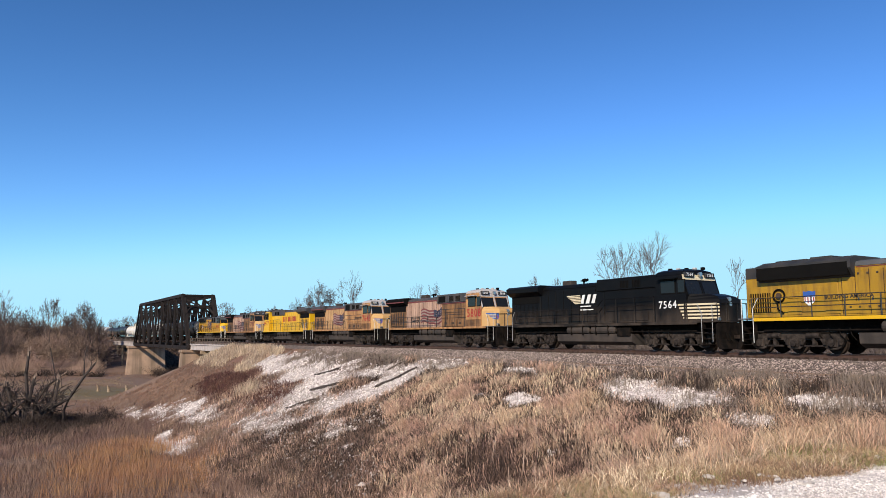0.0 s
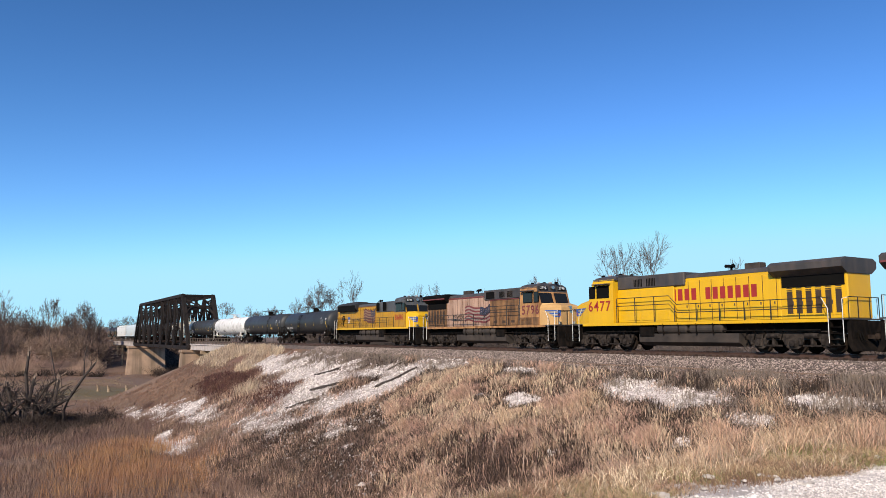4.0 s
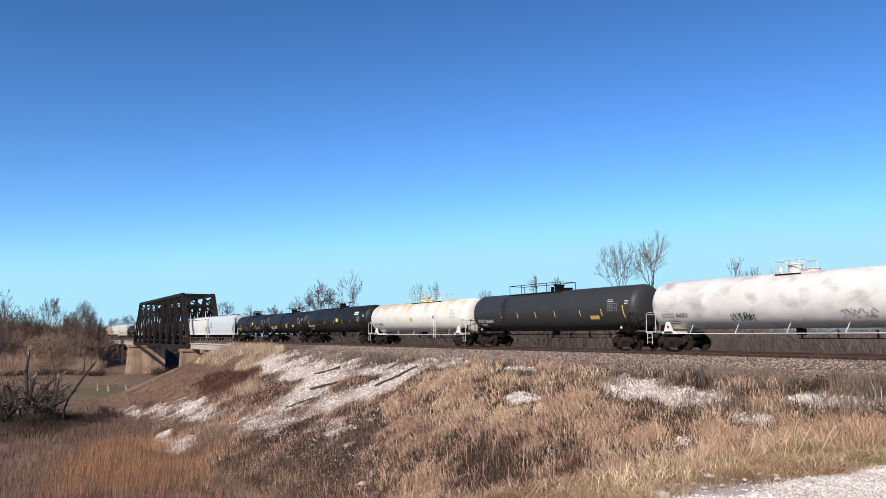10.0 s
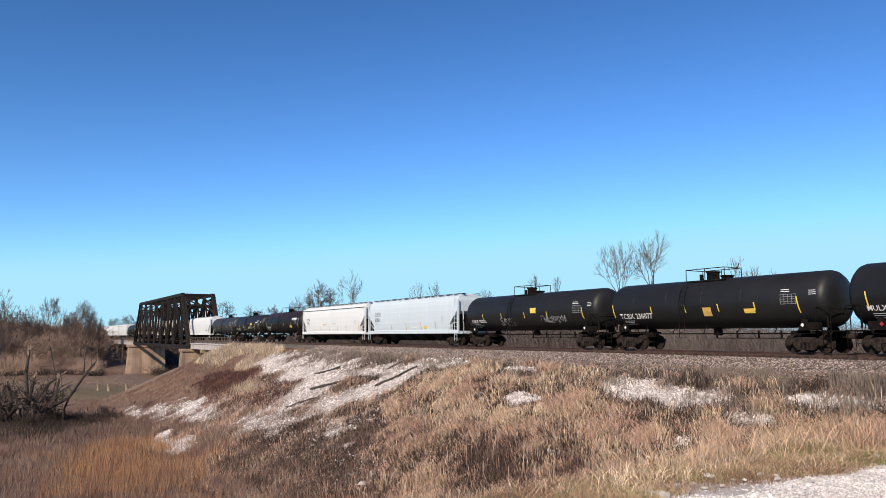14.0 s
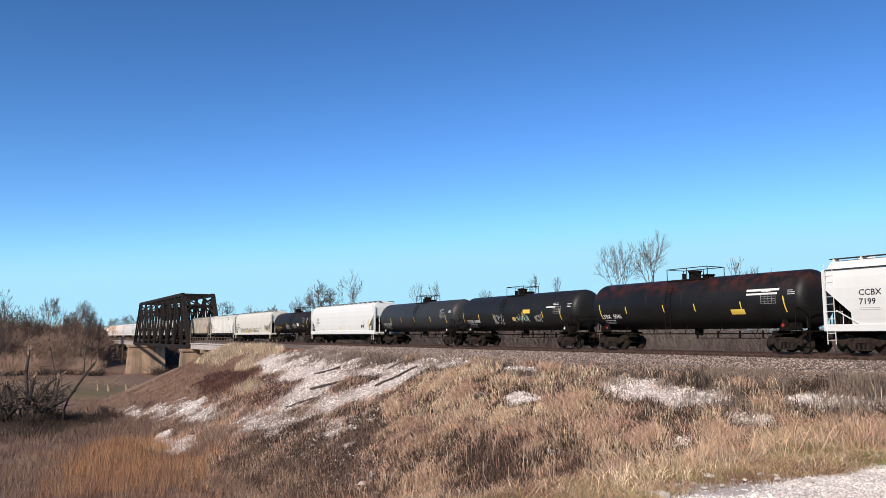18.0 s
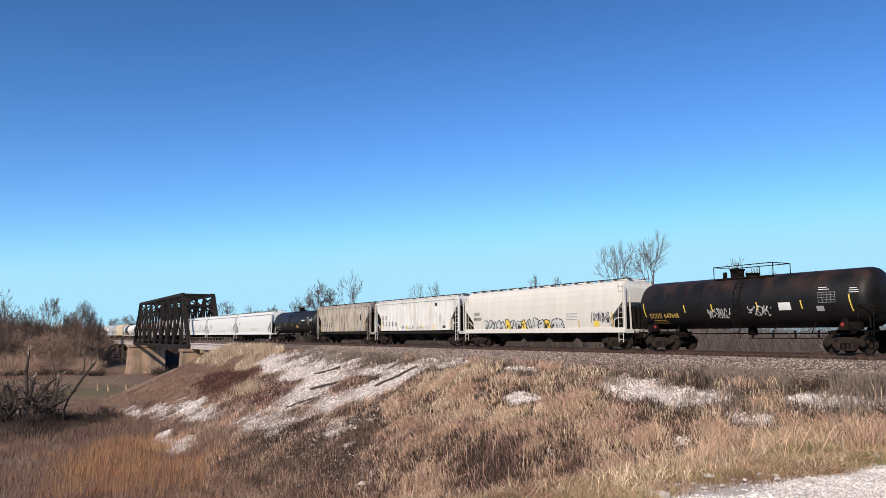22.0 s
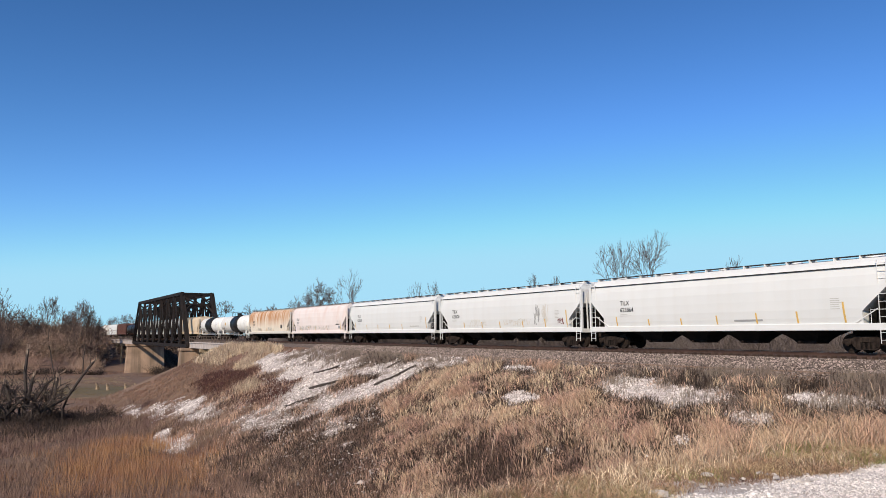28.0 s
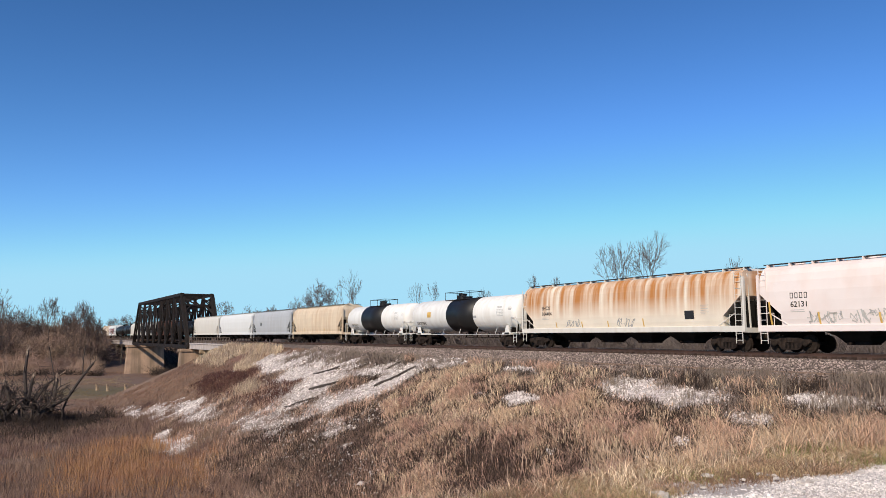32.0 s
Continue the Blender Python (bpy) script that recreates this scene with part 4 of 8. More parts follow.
    if mark or serial:
        mx = -e + 1.1 if mark_x is None else mark_x
        zz = zc - 0.80
        w = 0.0
        if mark:
            w = mark_h * 0.92 * len(mark)
            if mark in PLAIN:
                bm = B()
                for i in range(len(mark)):
                    blank(bm, mx + i * mark_h * 0.92, mark_h * 0.62, zz, mark_h, skin)
                part("owner_mark", bm, mark_mat, car, "owner's mark as plain blocks")
            else:
                write("reporting_mark", mark, mark_h, mx, zz, skin, mark_mat, car)
        write("car_number", serial, mark_h, mx + w + 0.12, zz, skin, mark_mat, car)
        bars("small_stencil", mx + 0.2, zz - 0.12, 1.3, 0.3, 3, skin, mark_mat, car, seed)
    bars("small_stencil", e - 1.0, zc + 0.42, 0.5, 0.3, 3, skin, ink, car, seed + 5)
    bm = B()
    for i in range(5):
        plate(bm, e - 2.6 + i * 0.22, e - 2.585 + i * 0.22, zc - 0.25, zc + 0.25, skin, n=2)
        plate(bm, e - 2.6, e - 1.7, zc - 0.25 + i * 0.125, zc - 0.235 + i * 0.125, skin, n=1)
    part("data_table", bm, "paint_grey", car, "thin-lined grey table of stencilled test data")
    bars("small_stencil", e - 2.6, zc + 0.52, 0.7, 0.2, 2, skin, ink, car, seed + 9)
    for bx, bz, w, h, mt in boards:
        part("notice", plate(B(), bx, bx + w, bz, bz + h, skin, n=2), mt, car, "painted notice panel")
    for j, (sx, sz, w, h, n, mt) in enumerate(scrawls):
        scrawl("graffiti", sx, sz, w, h, n, skin, mt, car, seed * 7 + j)
    trucks(car, (-tz, tz))
    couplers(car, H)
    return car


def hopper(x0, x1, paint, label, bays=4, ribs=0, mark="", serial="", top=4.63, round_side=True, stripes=(), stripe_mat="paint_amber", scrawls=(), boards=(), frame=None, seed=1, dark_line=False, hatch_mat="grating",
           sill_z=1.08, roof_mat=None, mark_x=None, mark_z=2.35, mark_h=0.29, sill_deep=0.34, pitch=0, sill_mat=None, fat=(), rib_mat=None):
    car, H = vehicle("hopper_car", x0, x1, label, "hopper car", "covered hopper cars of the train")
    frame = frame or paint
    roof_mat = roof_mat or paint
    e = H - (0.45 if round_side else 0.7)
    W = 1.56 if round_side else 1.5
    if round_side:
        zs = [1.35, 1.7, 2.1, 2.6, 3.1, 3.6, 3.95, 4.2, 4.38]
        ws = [W - 0.12, W - 0.05, W - 0.01, W, W - 0.01, W - 0.06, W - 0.14, W - 0.28, W - 0.52]
    else:
        zs = [1.4, 1.75, 2.1, 2.6, 3.1, 3.6, 4.1, 4.18, 4.32]
        ws = [W - 0.1, W - 0.1, W - 0.1, W - 0.1, W - 0.1, W - 0.1, W - 0.1, W - 0.2, W - 0.55]
    zs = [1.35 + (z - 1.35) * (top - 0.12 - 1.35) / (zs[-1] - 1.35) for z in zs]

    def skin(z):
        return -float(np.interp(z, zs, ws))

    # body: the slope sheets rise from upright foot panels to the ends
    tall = zs[-1] - zs[0]
    zv, zk, rake = (zs[0] + tall * 0.2, zs[0] + tall * 0.55, 1.2) if round_side else (zs[0] + tall * 0.32, zs[0] + tall * 0.80, 1.3)

    def xe(z):
        return e - 0.16 - rake * float(np.clip((zk - z) / (zk - zv), 0, 1))

    def under(d):
        return zk - 0.1 - (zk - zv) * max(0, d - 0.16) / rake
    rows = []
    for z, w in list(zip(zs, ws)):
        x = xe(z)
        if z > zs[-3]:
            x -= 0.05
        rows.append([(-x, -w, z), (x, -w, z), (x, w, z), (-x, w, z)])
    mid = [[(-xe(z), skin(z), z), (xe(z), skin(z), z), (xe(z), -skin(z), z), (-xe(z), -skin(z), z)] for z in (zv, zk)]
    rows = sorted(rows + mid, key=lambda r: r[0][2])
    bm = B()
    hull(bm, rows)
    part("body", bm, paint, car, smooth=False)
    part("roof", hull(B(), [[(-x, -w, z), (x, -w, z), (x, w, z), (-x, w, z)] for z, w, x in ((zs[-1], ws[-1], e - 0.2), (top - 0.02, 0.5, e - 0.25), (top, 0.2, e - 0.3))]), roof_mat, car)
    for s in (-1, 1):
        part("top_sill", box(B(), -e + 0.1, e - 0.1, s * (abs(skin(zs[-3])) + 0.02) - 0.05, s * (abs(skin(zs[-3])) + 0.02) + 0.05, zs[-3] + (0.02 if dark_line else -0.08), zs[-3] + (0.065 if dark_line else 0.1), 0.005), paint if not dark_line else "grating", car) if dark_line or not round_side else None
        part("side_sill", box(B(), -e, e, s * (W - 0.09) - 0.07, s * (W - 0.09) + 0.07, sill_z, sill_z + sill_deep, 0.02), sill_mat or frame, car)
        # end cage
        for x in (-1, 1):
            bm = B()
            xx = x * (e - 0.02)
            box(bm, xx - 0.06, xx + 0.06, s * (W - 0.1) - 0.07, s * (W - 0.1) + 0.07, 1.1, zs[-3] + 0.05)
            part("corner_post", bm, frame, car)
            ladder("end_ladder", (x * (e - 0.33), s * (W - 0.02), 0.45), (x * (e - 0.33), s * (W - 0.02), top - 0.25), 0.42, 11, car, frame, 0.016)
            bm = B()
            rod(bm, (x * (e - 1.75), s * (W - 0.06), 1.42), (x * (e - 0.62), s * (W - 0.06), 2.1), 0.03, 4)
            pipe(bm, [(x * (e - 0.95), s * (W - 0.04), 1.42), (x * (e - 0.95), s * (W - 0.04), 2.05), (x * (e - 0.05), s * (W - 0.04), 2.05)], 0.02, 4)
            part("cage_rail", bm, frame, car)
    for x in (-1, 1):
        bm = B()
        box(bm, min(x * (e - 0.1), x * (e + 0.02)), max(x * (e - 0.1), x * (e + 0.02)), -W + 0.1, W - 0.1, 1.05, 1.32)
        part("end_sill", bm, frame, car)
        # dark plates added here stand for the shade behind the end cage
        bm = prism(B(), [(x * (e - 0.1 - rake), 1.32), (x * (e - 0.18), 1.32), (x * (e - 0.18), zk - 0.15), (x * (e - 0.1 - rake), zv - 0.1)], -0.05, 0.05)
        part("shear_web", bm, "bay_black", car, "dark upright web that fills the shade under the slope sheet")
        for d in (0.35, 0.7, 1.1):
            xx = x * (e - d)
            part("cross_web", box(B(), xx - 0.03, xx + 0.03, -W + 0.22, W - 0.22, 1.3, under(d)), "bay_black", car, "dark cross plate added for the shade under the slope sheet")
        bm = B()
        rod(bm, (x * (e - 0.7), -0.6, 1.75), (x * (e - 0.2), -0.6, 1.75), 0.2, 10)
        box(bm, x * (e - 0.4) - 0.2, x * (e - 0.4) + 0.2, 0.2, 0.7, 1.3, 1.8, 0.03)
        rod(bm, (x * (e - 0.06), -0.5, 1.3), (x * (e - 0.06), -0.5, 2.9), 0.03, 5)
        part("brake_gear", bm, "undergear", car)
        for y in (-0.85, 0.85):
            part("end_stanchion", rod(B(), (x * (e - 0.1), y, 1.3), (x * (e - 0.22), y, top - 0.3), 0.05, 4), frame, car)
        part("draft_sill", box(B(), min(x * (e + 0.25), x * (e - 2.6)), max(x * (e + 0.25), x * (e - 2.6)), -0.28, 0.28, 0.72, 1.1), "undergear", car)
    # outlets below
    span = 2 * (e - 3.2)
    for i in range(bays):
        c = -span / 2 + span * (i + 0.5) / bays
        h = span / bays / 2
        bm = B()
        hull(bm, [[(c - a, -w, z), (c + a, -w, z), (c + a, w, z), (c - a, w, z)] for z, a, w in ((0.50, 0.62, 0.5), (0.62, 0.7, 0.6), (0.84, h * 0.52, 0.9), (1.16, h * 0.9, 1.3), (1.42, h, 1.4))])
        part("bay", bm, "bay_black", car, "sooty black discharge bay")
        bm = box(B(), c - 0.55, c + 0.55, -0.55, 0.55, 0.42, 0.54, 0.02)
        rod(bm, (c - 0.2, -0.85, 0.5), (c - 0.2, -0.5, 0.5), 0.07, 6)
        part("outlet_gate", bm, "truck_iron", car)
    # walkway and hatches on the roof
    part("running_board", box(B(), -e + 0.05, e - 0.05, -0.95, -0.62, top + 0.03, top + 0.07), "grating", car)
    part("running_board", box(B(), -e + 0.05, e - 0.05, 0.62, 0.95, top + 0.03, top + 0.07), "grating", car)
    nb = int(2 * e / 1.35)
    for i in range(nb + 1):
        x = -e + 0.3 + (2 * e - 0.6) * i / nb
        part("walk_bracket", box(B(), x - 0.03, x + 0.03, -1.0, -0.4, top - 0.2, top + 0.05), frame, car)
    if ribs:  # open eave: a pipe rail on short posts over the shaded roof edge
        for s in (-1, 1):
            rail = part("eave_rail", box(B(), -e + 0.1, e - 0.1, s * (W - 0.12) - 0.03, s * (W - 0.12) + 0.03, top - 0.14, top - 0.08), rib_mat or paint, car)
            for i in range(ribs + 1):
                x = -e + 0.35 + (2 * e - 0.7) * i / ribs
                part("post", box(B(), x - 0.03, x + 0.03, s * (W - 0.12) - 0.03, s * (W - 0.12) + 0.03, zs[-3], top - 0.1), rib_mat or paint, rail)
    nh = max(4, int(2 * e / 3.4))
    for i in range(nh):
        x = -e + 1.4 + (2 * e - 2.8) * i / (nh - 1)
        part("hatch", hull(B(), [[(x + a * math.cos(t), a * math.sin(t), z) for t in (j * math.tau / 12 for j in range(12))] for z, a in ((top - 0.02, 0.42), (top + 0.1, 0.42), (top + 0.15, 0.3))]), hatch_mat if not round_side else paint, car)
    for i in range(ribs):
        x = -e + 0.35 + (2 * e - 0.7) * (i + 0.5) / ribs
        z0 = zs[0] + 0.02 if abs(x) < e - 0.16 - rake else zv + 0.05 + (abs(x) - (e - 0.16 - rake)) / rake * (zk - zv)
        for s in (-1, 1):
            part("rib", box(B(), x - 0.05, x + 0.05, s * (W - 0.08) - 0.06, s * (W - 0.08) + 0.06, min(z0, zs[-3] - 0.1), zs[-3] - 0.02), rib_mat or paint, car)
    for x, h in stripes:
        part("reflector", plate(B(), x, x + (0.13 if ribs else 0.1), 1.46, 1.46 + h, skin, 0.016 if not ribs else 0.09, lean=0 if ribs else -0.06), stripe_mat, car, "amber reflective stripe")
    mx = -e + 1.75 if mark_x is None else mark_x

    def out(z):
        return skin(z) - (0.05 if ribs else 0)

    if mark:
        if mark in PLAIN:
            bm = B()
            for i in range(len(mark)):
                blank(bm, mx + i * (pitch or mark_h * 0.9), mark_h * 0.6, mark_z + mark_h * 1.5, mark_h, out)
            part("owner_mark", bm, "paint_black", car, "owner's mark as plain blocks")
        else:
            write("reporting_mark", mark, mark_h, mx, mark_z + mark_h * 1.5, out, "paint_black", car)
    if serial:
        if pitch:
            for i, ch in enumerate(serial):
                write("car_number", ch, mark_h, mx + i * pitch, mark_z, out, "paint_black", car)
        else:
            write("car_number", serial, mark_h, mx, mark_z, skin, "paint_black", car, spread=1.0)
        bars("small_stencil", mx, mark_z - 0.15, 1.0, 0.18, 2, skin, "faint_stencil", car, seed)
        bars("small_stencil", e - 2.9, mark_z + 0.3, 0.6, 0.6, 6, skin, "faint_stencil", car, seed + 3)
    for bx, bz, w, h, mt in boards:
        part("notice", plate(B(), bx, bx + w, bz, bz + h, skin, 0.015, n=2), mt, car, "painted notice panel")
    for j, (sx, sz, w, h, n, mt) in enumerate(scrawls):
        scrawl("graffiti", sx, sz, w, h, n, skin, mt, car, seed * 11 + j)
    for j, (sx, sz, w, h, n, fills) in enumerate(fat):
        bubbles(sx, sz, w, h, n, skin, fills, car, seed * 13 + j)
    trucks(car, (-(H - 1.95), H - 1.95))
    couplers(car, H)
    return car


def waving_flag(parent, x, z, w, h, y, red, white):
    """A painted waving flag: wavy stripes and a dark canton."""
    def wave(t):
        return 0.15 * math.sin(t * 6.0 + 0.6) + 0.06 * math.sin(t * 13)
    for i in range(9):
        bm = B()
        prev = None
        for j in range(17):
            t = j / 16
            zz = z + h * i / 9 + wave(t) + 0.12 * t
            row = [bm.verts.new((x + w * t, y - 0.012, zz)), bm.verts.new((x + w * t, y - 0.012, zz + h / 9))]
            if prev:
                bm.faces.new((prev[0], row[0], row[1], prev[1]))
            prev = row
        part("flag_stripe", bm, red if i % 2 == 0 else white, parent, "painted flag stripe")
    bm = B()
    prev = None
    for j in range(9):
        t = 0.62 + 0.38 * j / 8
        zz = z + wave(t) + 0.12 * t
        row = [bm.verts.new((x + w * t, y - 0.018, zz + h * 0.5)), bm.verts.new((x + w * t, y - 0.018, zz + h * (1.0 + 0.06 * math.sin(j))))]
        if prev:
            bm.faces.new((prev[0], row[0], row[1], prev[1]))
        prev = row
    c = part("flag_canton", bm, "paint_navy", parent, "dark canton of the painted flag")
    bm = B()
    for i in range(4):
        for j in range(3):
            t = 0.68 + 0.085 * i
            px, pz = x + w * t, z + wave(t) + 0.12 * t + h * (0.6 + 0.13 * j)
            diamond(bm, px, pz, 0.05, flat(y - 0.01))
    part("stars", bm, white, c)


def shield(parent, x, z, s, y):
    """A plain shield in red, white and blue."""
    def patch(name, pts, m, d):
        bm = B()
        bm.faces.new([bm.verts.new((x + a * s, y - d, z + b * s)) for a, b in pts])
        return part(name, bm, m, parent, "plain shield emblem")
    patch("emblem", [(-0.5, 0.5), (-0.45, -0.25), (0, -0.65), (0.45, -0.25), (0.5, 0.5)], "paint_white", 0.012)
    patch("emblem", [(-0.5, 0.1), (0.5, 0.1), (0.52, 0.55), (0.25, 0.5), (0, 0.58), (-0.25, 0.5), (-0.52, 0.55)], "paint_blue", 0.016)
    for i in range(4):
        a = -0.36 + i * 0.24
        patch("emblem", [(a - 0.05, 0.08), (a - 0.05, -0.42 + abs(a) * 0.5), (a + 0.05, -0.42 + abs(a) * 0.5), (a + 0.05, 0.08)], "paint_red", 0.016)


def locomotive(x0, x1, label, style, hood, nose, sill, roof, cab, number, num_mat, flip=False, flag=None, wing="loco_grey", lower=None, slogan=None, name_bars=None, emblem=True, rail_mat="paint_black",
               step_mat="paint_white", shade=None, big_emblem=None, cheat=None, num_h=0.7, brow=None, small_slogan=False):
    car, H = vehicle("locomotive", x0, x1, label, "locomotive", "locomotives of the train")
    if flip:
        TRAIN[-1] = (car, TRAIN[-1][1], 180)
        car.matrix_basis = pose(TRAIN[-1][1], 0, 0, 0, 0, 180)
    ge = style == "ge"
    F = H - 0.75
    DZ = 1.76 if ge else 1.86
    lower = lower or hood
    # frame, deck, sill
    part("underframe", box(B(), -F + 0.3, F - 0.3, -0.7, 0.7, 1.05, DZ - 0.05), "undergear", car)
    part("walkway", box(B(), -F, F, -1.52, 1.52, DZ - 0.06, DZ), roof, car)
    for s in (-1, 1):
        part("side_sill", box(B(), -F + 1.0, F - 1.35, s * 1.5 - 0.03, s * 1.5 + 0.03, DZ - 0.17, DZ, 0.01), sill, car)
    hy = 1.0 if ge else 1.12  # half width of the hood
    yh = flat(-hy)
    # long hood
    r0, r1 = -F + (0.2 if ge else 0.3), -F + (3.9 if ge else 5.6)
    h1 = 0.9
    c0, c1, nf = (F - 4.45, F - 2.25, 0.1) if ge else (F - 4.35, F - 2.15, 0.2)
    ez = 3.95 if ge else 3.5
    ht = 4.6 if ge else 4.5
    part("radiator_hood", box(B(), r0, r1, -hy, hy, DZ, 4.2, 0.05), lower, car)
    if ge:
        bm = B()
        hull(bm, [[(x, y * w, z) for x in (r0 - 0.05, r1 + 0.35) for y in ((-1, 1) if x < 0 and x == r0 - 0.05 else (1, -1))] for z, w in ((4.0, 1.05), (4.3, 1.48), (4.62, 1.5), (4.78, 1.2))])
        part("radiator_wing", bm, wing, car, "overhanging radiator housing")
        # the shaded recess below the wing, laid on as a flat black panel
        part("radiator_screen", box(B(), r0 + 0.15, r1 - 0.1, -hy - 0.03, -hy + 0.01, 3.42, 4.05, 0.01), "soot", car, "flat black panel for the deep shade under the radiator wing")
    else:
        bm = B()
        hull(bm, [[(r0 + a, -w, z), (r1 + 0.9, -w, z), (r1 + 0.9, w, z), (r0 + a, w, z)] for z, a, w in ((3.75, 0.9, 1.14), (4.2, 0.95, 1.5), (4.6, 0.95, 1.5), (4.8, 1.2, 1.1))])
        part("radiator_wing", bm, wing, car, "flared dark radiator housing")
        part("radiator_intake", box(B(), r0 + 1.0, r1 + 0.75, -1.515, -1.2, 3.86, 4.5), "soot", car, "black radiator intake")
        for i, (a, b) in enumerate(((0.4, 2.2), (2.4, 3.6))):
            part("fan_cowl", box(B(), r0 + 1.2 + a, r0 + 1.2 + b, -0.7, 0.7, 4.8, 4.9 + 0.05 * i, 0.03), wing, car)
        part("hood_end_cap", box(B(), r0 - 0.01, r0 + 0.9, -hy - 0.01, hy + 0.01, 3.95, 4.62, 0.06), wing, car)
    part("engine_hood", box(B(), r1, h1, -hy, hy, DZ, ht - 0.22, 0.04), hood, car)
    bm = B()
    hull(bm, [[(r1 - 0.1, -w, z), (h1, -w, z), (h1, w, z), (r1 - 0.1, w, z)] for z, w in ((ht - 0.22, hy), (ht, hy - 0.12), (ht + 0.08, hy - 0.5))])
    part("hood_top", bm, roof, car)
    zt = 4.78 if ge else 4.62
    part("equipment_hood", box(B(), h1, c0, -hy - (0.12 if ge else 0), hy + (0.12 if ge else 0), DZ, ez, 0.04), lower if ge else hood, car)
    part("equipment_top", box(B(), h1 - (0.85 if ge else 0), c0, -hy - (0.14 if ge else 0.02), hy + (0.14 if ge else 0.02), ez, zt, 0.06), roof, car)
    for i in range(2):
        x = h1 + 1.5 + i * 1.1 if ge else h1 + 0.3 + i * 1.6
        bm = B()
        for j in range(6):
            box(bm, x + j * 0.13, x + j * 0.13 + 0.05, -hy - 0.17, -hy - 0.12, ez + 0.13, 4.56)
        part("roof_louvre", bm, "soot", car)
    if cheat:
        part("pinstripe", box(B(), h1, c0, -hy - 0.16, -hy - 0.13, ez - 0.06, ez), cheat, car, "thin red stripe")
        part("pinstripe", box(B(), r0, r1 + 0.3, -1.512, -1.47, 4.30, 4.40), cheat, car, "thin red stripe")
        part("pinstripe", box(B(), r1 + 0.36, h1 - 0.86, -hy - 0.03, -hy + 0.01, ht - 0.36, ht - 0.25), cheat, car, "thin red stripe")
        # grime-brown lower doors, a dark equipment screen and the drab door strip behind the cab
        for j in range(3):
            x = h1 + 0.3 + j * 1.25
            d = part("lower_door", box(B(), x, x + 1.15, -hy - 0.165, -hy - 0.1, DZ + 0.06, 2.42, 0.01), "grimy_orange", car, "grimy brown lower door")
            part("vent", box(B(), x + 0.35, x + 0.8, -hy - 0.175, -hy - 0.16, DZ + 0.25, 2.2), "louvre", d)
        part("equipment_screen", box(B(), h1 - 0.5, h1 + 0.75, -hy - 0.165, -hy - 0.12, ez + 0.1, zt - 0.16, 0.01), "soot", car, "dark screened opening")
        d = part("side_door", box(B(), c0 - 0.62, c0 - 0.02, -hy - 0.16, -hy - 0.1, DZ + 0.35, zt - 0.2, 0.02), roof, car, "drab grey-brown door behind the cab")
        part("door_window", box(B(), c0 - 0.48, c0 - 0.16, -hy - 0.175, -hy - 0.15, 3.75, 4.35, 0.01), "glass", d)
    # doors, panels and grilles along the hood
    n = 8
    for i in range(n):
        x = r1 + 0.2 + (h1 - r1 - 0.4) * i / n
        part("hood_door", box(B(), x + 0.03, x + (h1 - r1 - 0.4) / n - 0.03, -hy - 0.025, -hy + 0.01, DZ + 0.12, ht - 0.42, 0.008), hood, car)
        part("door_seam", box(B(), x - 0.007, x + 0.007, -hy - 0.028, -hy + 0.01, DZ + 0.1, ht - 0.4), "soot" if hood == "loco_black" else "louvre", car)
        part("door_latch", box(B(), x + 0.1, x + 0.16, -hy - 0.05, -hy, 2.6, 2.75), roof, car)
    for i in range(6 if ge else 0):
        w = (r1 - r0 - 0.5) / 6
        x = r0 + 0.2 + i * w
        g = part("grille_frame", box(B(), x + 0.04, x + w - 0.04, -hy - 0.03, -hy + 0.01, DZ + 0.2, 3.35), lower, car)
        bm = B()
        box(bm, x + 0.11, x + w - 0.11, -hy - 0.036, -hy - 0.03, DZ + 0.3, 3.22)
        for j in range(12):
            zz = DZ + 0.32 + j * (1.4 / 12)
            box(bm, x + 0.11, x + w - 0.11, -hy - 0.05, -hy - 0.034, zz, zz + 0.04)
        part("grille", bm, "loco_black" if hood == "loco_black" else "louvre", g, "dark ventilation grille")
        part("door_latch", box(B(), x + 0.06, x + 0.10, -hy - 0.06, -hy, 2.5, 2.7), roof, car)
    if not ge:
        g = part("grille_frame", box(B(), r0 + 0.12, r0 + 1.62, -hy - 0.03, -hy + 0.01, DZ + 0.22, 3.28, 0.01), lower, car)
        part("grille", box(B(), r0 + 0.2, r0 + 1.54, -hy - 0.034, -hy - 0.028, DZ + 0.3, 3.2), "soot", g, "black louvred opening")
        for j in range(9):
            x = r0 + 0.2 + 1.34 * (j + 0.5) / 9
            part("slat", box(B(), x - 0.028, x + 0.02, -hy - 0.06, -hy - 0.03, DZ + 0.3, 3.2), lower, g)
        for j in range(3):
            zz = DZ + 0.3 + (2.9 - DZ) * (j + 1) / 4
            part("crossbar", box(B(), r0 + 0.2, r0 + 1.54, -hy - 0.066, -hy - 0.03, zz - 0.03, zz + 0.03), lower, g)
        x = r0 + 2.05
        bm = B()
        for a in range(18):
            t0, t1 = a * math.tau / 18, (a + 1) * math.tau / 18
            rod(bm, (x + 0.33 * math.cos(t0), -hy - 0.05, 3.02 + 0.33 * math.sin(t0)), (x + 0.33 * math.cos(t1), -hy - 0.05, 3.02 + 0.33 * math.sin(t1)), 0.05, 5)
        ring = part("fan_ring", bm, "soot", car, "black ring of a side blower")
        part("hub", rod(B(), (x, -hy - 0.12, 3.02), (x, -hy, 3.02), 0.15, 10), "louvre", ring)
